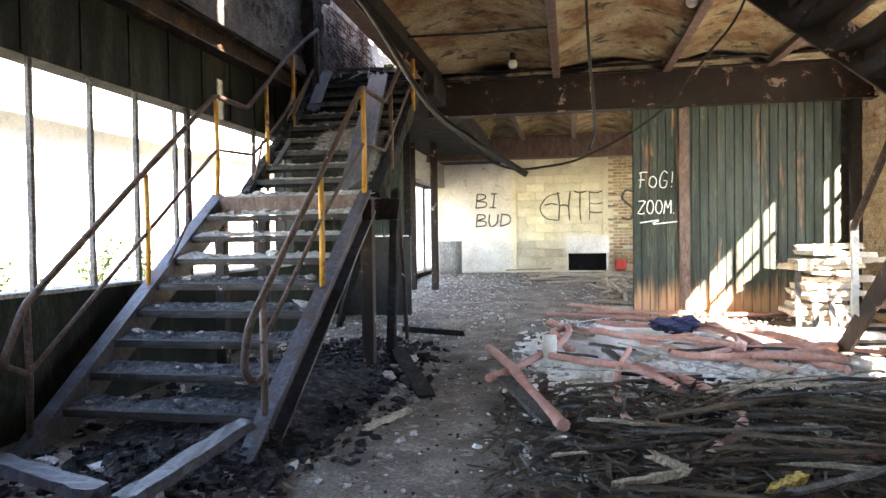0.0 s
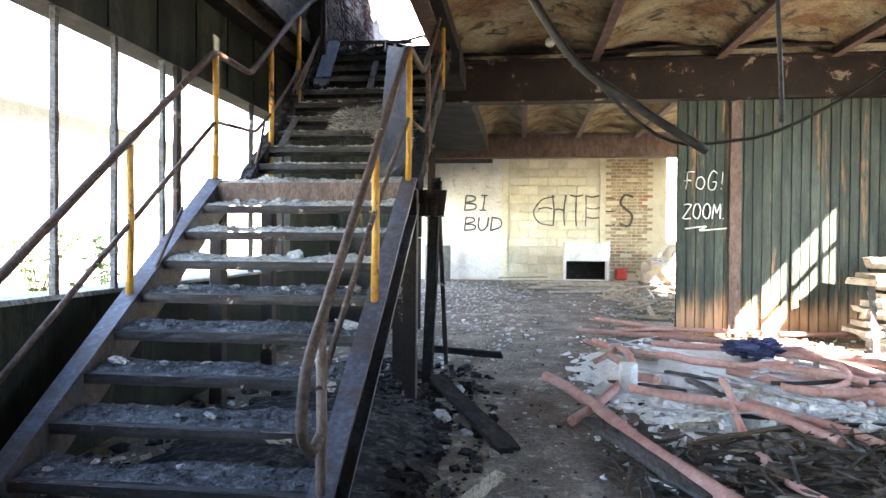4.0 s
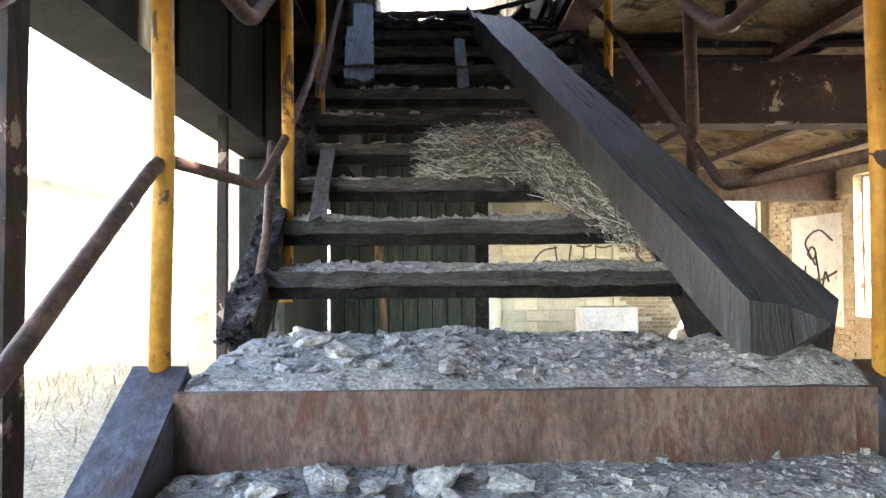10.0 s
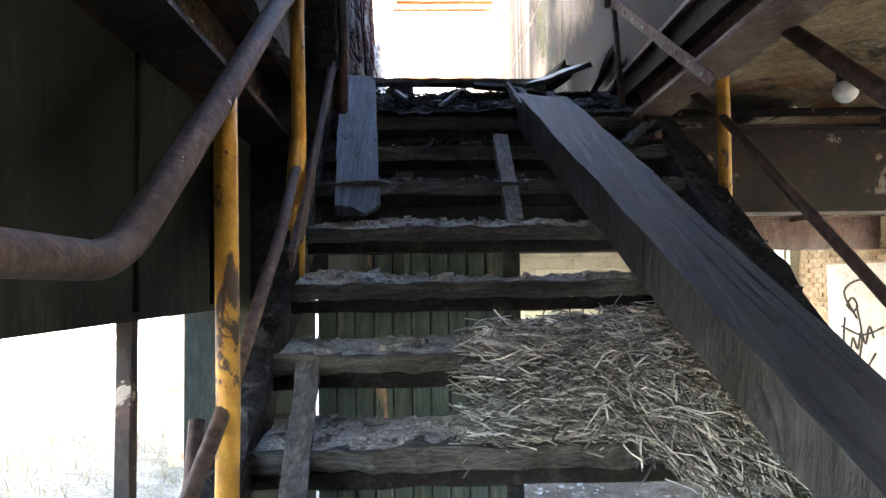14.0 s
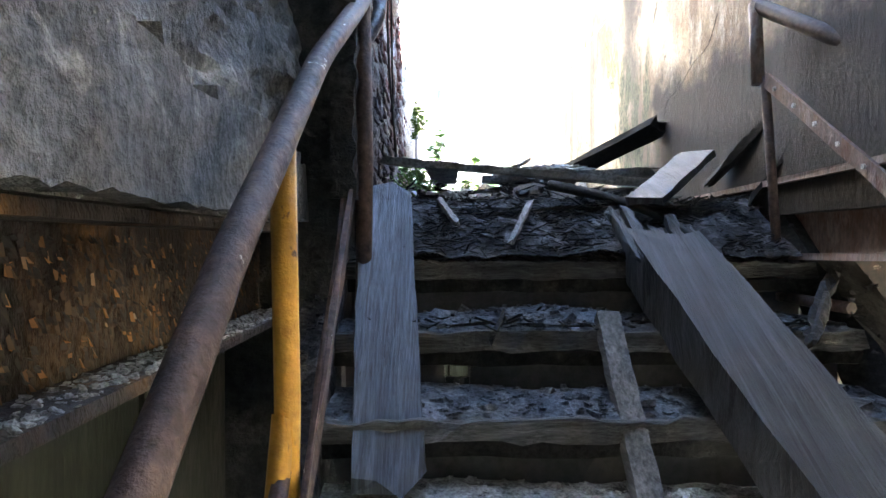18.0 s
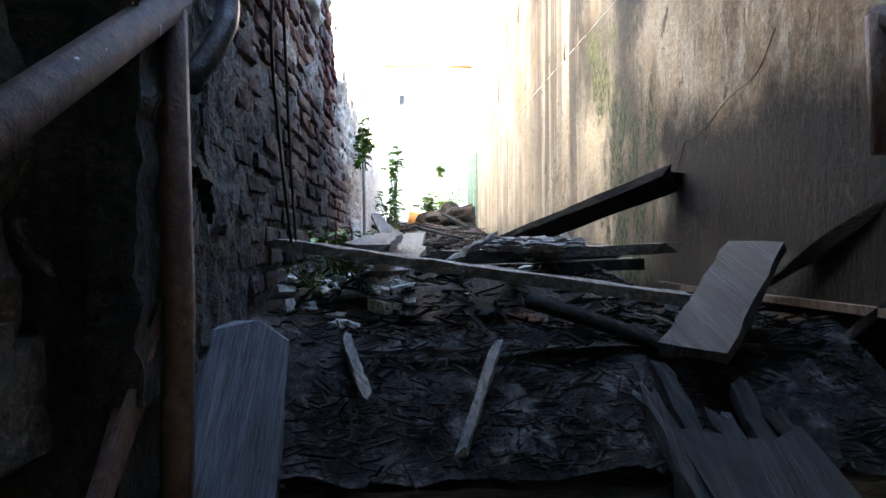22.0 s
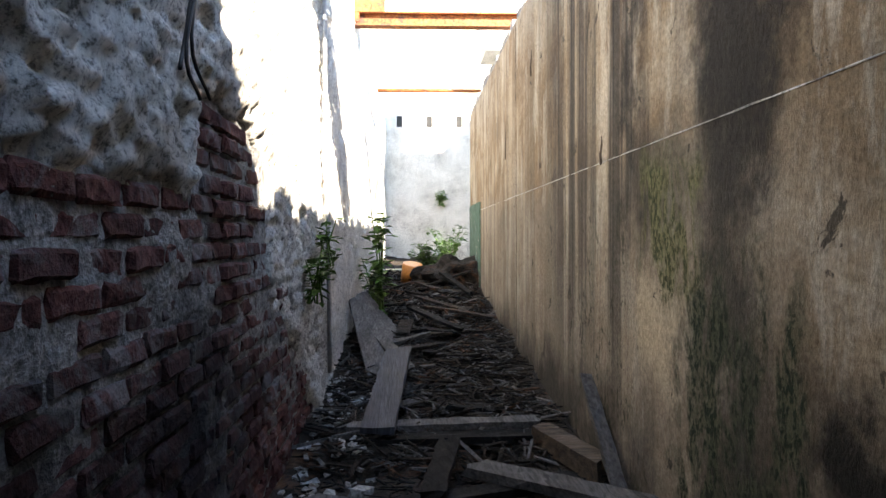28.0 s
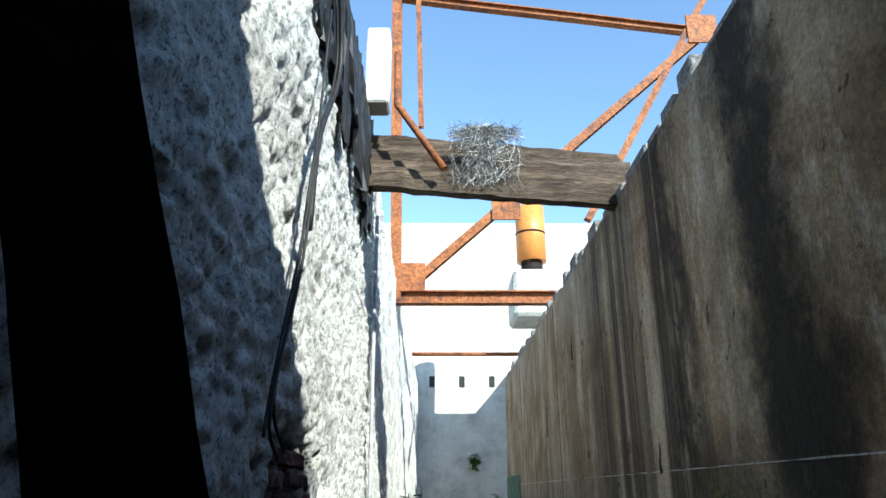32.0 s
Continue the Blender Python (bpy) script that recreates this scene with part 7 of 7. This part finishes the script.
tagged(part("broken_coping", top, M_mortar), "ragged broken top course of the plastered wall", "coping", kind="structure")
top = bmesh.new()
for k in range(70):
    y = 8 + k * 0.185
    w, h = rnd.uniform(0.08, 0.2), rnd.uniform(0.02, 0.12)
    box(top, (XL - 0.335, y, 6.44), (XL - 0.04, y + w, 6.45 + h), 0.006)
tagged(part("broken_coping", top, M_mortar), "ragged broken top course of the brick wall", "coping", kind="structure")
for y, z, h in ((11.19, 4.68, 0.11), (12.75, 5.42, 0.16), (13.9, 5.1, 0.3)):
    tagged(part("plaster_gouge", tube([(XR + 0.004, y, z - h / 2), (XR + 0.002, y + 0.012, z - h / 6), (XR + 0.002, y - 0.006, z + h / 6), (XR + 0.004, y, z + h / 2)], 0.012, 6, None, 0.5), M_wood_brown), "dark split gouged out of the ochre plaster", "gouge", kind="structure")
tagged(part("plaster_joint", plank((XR - 0.0005, 13.36, 3.6), (XR - 0.0005, 13.38, 5.85), 0.006, 0.003, (1, 0, 0), rough=0.003, cuts=40, ragged=0), M_wood_brown), "dark upright joint in the plaster", "plaster", kind="structure")
# flakes of paint curling off the ochre wall
rnd = random.Random(16)
fv, ff = [], []
for _ in range(500):
    y, z = 9.2 + 6 * rnd.random() ** 1.4, rnd.choice((rnd.gauss(4.2, 0.3), rnd.gauss(4.0, 0.25), rnd.gauss(4.3, 0.2), rnd.uniform(3.6, 5.7)))
    s = rnd.uniform(0.002, 0.006)
    k = len(fv)
    out = rnd.uniform(0.002, 0.008)
    fv += [(XR - 0.001, y, z + s), (XR - 0.001, y + s, z + s * 0.8), (XR - out, y + s * 0.8, z - s), (XR - out, y - s * 0.2, z - s * 0.8)]
    ff.append((k, k + 1, k + 2, k + 3))
tagged(raw("paint_flakes", fv, ff, M_tan), "curling flakes of paint on the ochre plaster", "paint flakes", kind="stuff")

tagged(part("plaster_crack", tube(curve([(XR, 9.95, 3.72), (XR, 9.71, 3.81), (XR, 9.62, 3.83), (XR, 9.55, 3.92), (XR, 9.41, 3.94), (XR, 9.26, 4.0), (XR, 9.11, 4.03), (XR, 9.02, 4.12)], 3), 0.0013, 5), M_black), "dark jagged crack across the ochre plaster", "crack", kind="structure")

# timber beams and steel over the passage
deck = thing("timber_lintel", "dark timber boards spanning the passage overhead with straw on top", "beam")
for k in range(6):
    part("board", plank((-3.3, 11.47 + 0.05 * k, 5.97 + 0.07 * k + 0.008 * (k % 2)), (-1.86, 11.47 + 0.05 * k, 5.85 + 0.07 * k), 0.06, 0.058, seed=k, rough=0.009, cuts=24), M_wood_brown, deck)
nest_v, nest_f = [], []
rnd = random.Random(46)
for _ in range(1500):
    f = rnd.random()
    c = Vector((-2.6 + max(-0.16, min(0.16, rnd.gauss(0, 0.08))), 11.42 + rnd.gauss(0, 0.02) + 0.06 * (1 - f), 6.25 - 0.32 * f * f + rnd.gauss(0, 0.012)))
    straw_at(c, Vector((rnd.gauss(0, 0.7), rnd.gauss(0, 0.3), rnd.gauss(0, 0.25) - 0.9 * f)), rnd.uniform(0.04, 0.1), 0.0011)
tagged(raw("straw_tuft", nest_v, nest_f, M_straw), "tuft of grey straw hanging from the timber overhead", "straw", kind="stuff")
truss = thing("roof_truss", "rusty orange steel roof truss standing over the passage", "truss")
for p, q, w in (((-3.3, 14.5, 6.23), (-1.0, 14.5, 6.23), 0.11), ((-3.22, 14.5, 6.2), (-3.28, 14.5, 9.7), 0.1), ((-3.08, 14.5, 6.35), (0.1, 14.5, 9.25), 0.08), ((-3.3, 14.5, 9.62), (0.1, 14.5, 9.15), 0.08), ((-1.4, 14.5, 7.0), (0.08, 14.5, 9.65), 0.07), ((-3.05, 14.4, 9.7), (-3.0, 14.4, 7.95), 0.05)):
    part("member", ibeam(p, q, w, w * 1.1, (0, 1, 0) if abs(p[2] - q[2]) > 1 else (0, 0, 1), 0.014), M_orange_steel, truss)
part("gusset", boxes(((-3.28, 14.44, 6.28), (-2.95, 14.46, 6.55)), bevel=0.003), M_orange_steel, truss)
part("gusset", boxes(((-0.2, 14.44, 9.0), (0.12, 14.46, 9.35)), bevel=0.003), M_orange_steel, truss)
part("rivet_plate", boxes(((-2.32, 14.43, 6.98), (-2.05, 14.45, 7.2)), bevel=0.003), M_orange_steel, truss)
tagged(part("crossbar", tube([(-3.4, 18.5, 6.48), (-1.2, 18.5, 6.48)], 0.03, 8), M_orange_steel), "rusty bar across the passage end", "bar")
tagged(part("leaning_pipe", tube([(-3.06, 11.75, 6.9), (-3.03, 11.42, 6.36), (-2.8, 11.36, 5.98)], 0.018, 8), M_orange_steel), "rusty pipe leaning on the timber overhead", "pipe")
tank = thing("tank", "orange cylindrical metal tank on a ledge above the passage", "tank")
part("body", tube([(-1.42, 18.2, 7.82), (-1.42, 18.2, 8.28), (-1.42, 18.2, 8.7)], 0.225, 24), M_tank, tank)
part("seam", tube([(-1.42, 18.2, 8.25), (-1.42, 18.2, 8.28)], 0.229, 24), M_rust, tank)
part("foot", tube([(-1.42, 18.2, 7.6), (-1.42, 18.2, 7.82)], 0.16, 18), M_rust, tank)
tagged(part("tank_ledge", boxes(((-1.75, 17.8, 6.9), (-0.6, 18.7, 7.6)), bevel=0.05), M_plaster_grey), "broken masonry block carrying the tank", "masonry", kind="structure")
# Black blocks on the wall face stand for the shade inside joist holes.
for k, x in enumerate((-3.0, -2.45, -1.9)):
    tagged(part("joist_hole", boxes(((x, 20.985, 6.35), (x + 0.1, 21.0, 6.55))), M_black), "dark square joist hole in the end wall", "hole", kind="structure")
tagged(part("lamp_box", boxes(((-3.2, 11.45, 6.4), (-3.08, 11.6, 6.85)), bevel=0.01), M_white), "white weathered box fixed at the wall top", "box")
# ragged charred felt along the top of the left wall
bm = bmesh.new()
rnd = random.Random(18)
for k in range(14):
    y = 10.2 + 0.12 * k
    plank((XL + 0.03, y, 6.4), (XL + 0.02 + rnd.uniform(0, 0.05), y + rnd.uniform(-0.05, 0.05), 6.0 - rnd.uniform(0, 0.25)), 0.12, 0.02, (1, 0, 0), k, 0.012, 5, 0.05, bm)
tagged(part("roofing_felt", bm, M_black), "torn black roofing felt hanging at the wall top", "felt", kind="stuff")
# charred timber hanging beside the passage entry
loose("hanging_timber", (-2.998, 8.95, 4.497), (-3.21, 8.97, 5.2), 0.1, 0.02, M_char_silhouette, "charred timber hanging down beside the brick wall", "timber", up=(-0.5, 0.87, 0), seed=40, cuts=8, rough=0.002, ragged=0.004)

# cables on the left wall
for pts in ([(-3.17, 8.95, 4.9), (-3.17, 8.94, 4.3), (-3.175, 8.93, 4.06), (-3.17, 8.97, 3.87), (-3.15, 9.02, 3.6)], [(-3.17, 9.0, 4.9), (-3.17, 9.03, 4.32), (-3.17, 9.12, 3.87), (-3.16, 9.15, 3.6)],
            [(-3.16, 10.3, 6.1), (-3.16, 10.4, 5.87), (-3.16, 10.15, 5.41), (-3.17, 10.1, 5.08), (-3.17, 9.96, 4.75), (-3.16, 10.05, 4.64)], [(-3.165, 10.28, 6.0), (-3.16, 10.13, 5.3), (-3.17, 9.95, 4.8), (-3.16, 9.86, 4.66)],
            [(-3.16, 10.2, 5.6), (-3.16, 10.1, 5.1), (-3.16, 9.9, 4.72), (-3.15, 9.95, 4.62)]):
    tagged(part("wall_cable", tube(curve(pts, 5), 0.004, 6), M_black), "loose black cable hanging on the brick wall", "cable", "cables on the wall")
tagged(part("wall_conduit", tube(curve([(-3.15, 10.2, 6.3), (-3.15, 10.42, 5.9), (-3.16, 10.2, 5.5), (-3.16, 10.15, 5.2)], 5), 0.009, 8), M_black), "bent black conduit on the brick wall", "conduit")
tagged(part("drip_pipe", tube([(-3.18, 12.27, 3.6), (-3.18, 12.24, 4.4), (-3.18, 12.16, 5.2), (-3.18, 12.12, 6.3)], 0.011, 8), M_strip), "thin grey pipe running up the rendered wall", "pipe")
tagged(part("drip_pipe", tube([(-3.18, 12.33, 3.6), (-3.18, 12.29, 4.4), (-3.18, 12.2, 5.2), (-3.18, 12.19, 6.3)], 0.006, 8), M_strip), "thin grey pipe running up the rendered wall", "pipe")
tagged(part("bent_pipe", tube(curve([(-3.2, 8.58, 4.2), (-3.17, 8.54, 4.0), (-3.175, 8.5, 3.92), (-3.21, 8.46, 3.84)], 5), 0.02, 10), M_stringer), "bent blue-grey pipe end on the wall", "pipe")
for p, q in (((-2.0, 8.72, 3.4), (-1.92, 8.3, 3.75)), ((-2.02, 9.0, 3.5), (-1.9, 8.25, 3.85)), ((-1.95, 8.35, 3.2), (-2.15, 8.1, 3.05))):
    loose("lath", p, q, 0.03, 0.02, M_wood_char, "charred lath at the stair head", "lath", seed=int(p[1] * 9))
leafy("nettle", "tall green nettle growing from the litter by the wall", (-2.98, 14.2, 3.6), 1.25, 0.14, 130, 11, 4, 0.11)
leafy("nettle", "green nettle growing from the litter by the wall", (-3.05, 14.7, 3.6), 0.7, 0.2, 110, 12, 5, 0.1)
leafy("fern", "bright green fern clump at the passage end", (-2.5, 17.0, 3.8), 0.5, 0.45, 420, 13, 16, 0.09)
leafy("fern", "bright green fern clump at the passage end", (-2.2, 18.6, 3.85), 0.7, 0.4, 320, 14, 14, 0.09)
leafy("creeper", "green creeper in the end wall", (-2.2, 20.9, 4.9), 0.3, 0.15, 140, 15, 8, 0.08)
leafy("weed", "green weed growing from rubble at the brick wall", (-3.1, 9.55, 3.5), 0.16, 0.13, 120, 16, 9, 0.045)
leafy("weed", "green weed growing from rubble at the brick wall", (-3.08, 9.9, 3.48), 0.18, 0.12, 90, 17, 8, 0.045)
leafy("weed", "small green weed on the rubble", (-3.12, 9.15, 3.46), 0.1, 0.1, 60, 18, 6, 0.03)
leafy("wall_plant", "green plant rooted in the brick wall", (-3.15, 11.55, 4.05), 0.25, 0.1, 80, 19, 6, 0.06)
leafy("wall_plant", "green plant rooted in the brick wall", (-3.15, 11.9, 4.2), 0.25, 0.1, 60, 20, 5, 0.06)
tagged(part("orange_bucket", tube([(-2.75, 16.6, 3.8), (-2.72, 16.55, 4.02)], 0.12, 16), M_tank), "orange bucket lying among the ferns", "bucket")
bm = bmesh.new()
bmesh.ops.create_icosphere(bm, subdivisions=4, radius=0.4)
for v in bm.verts:
    v.co = Vector((v.co.x * 1.1, v.co.y, v.co.z * 0.6)) * (1 + 0.5 * nz(v.co.x, v.co.y, v.co.z, 5)) + Vector((-2.25, 16.4, 3.85))
tagged(part("litter_mound", bm, M_debris), "dark heap of rotten debris at the passage end", "heap")
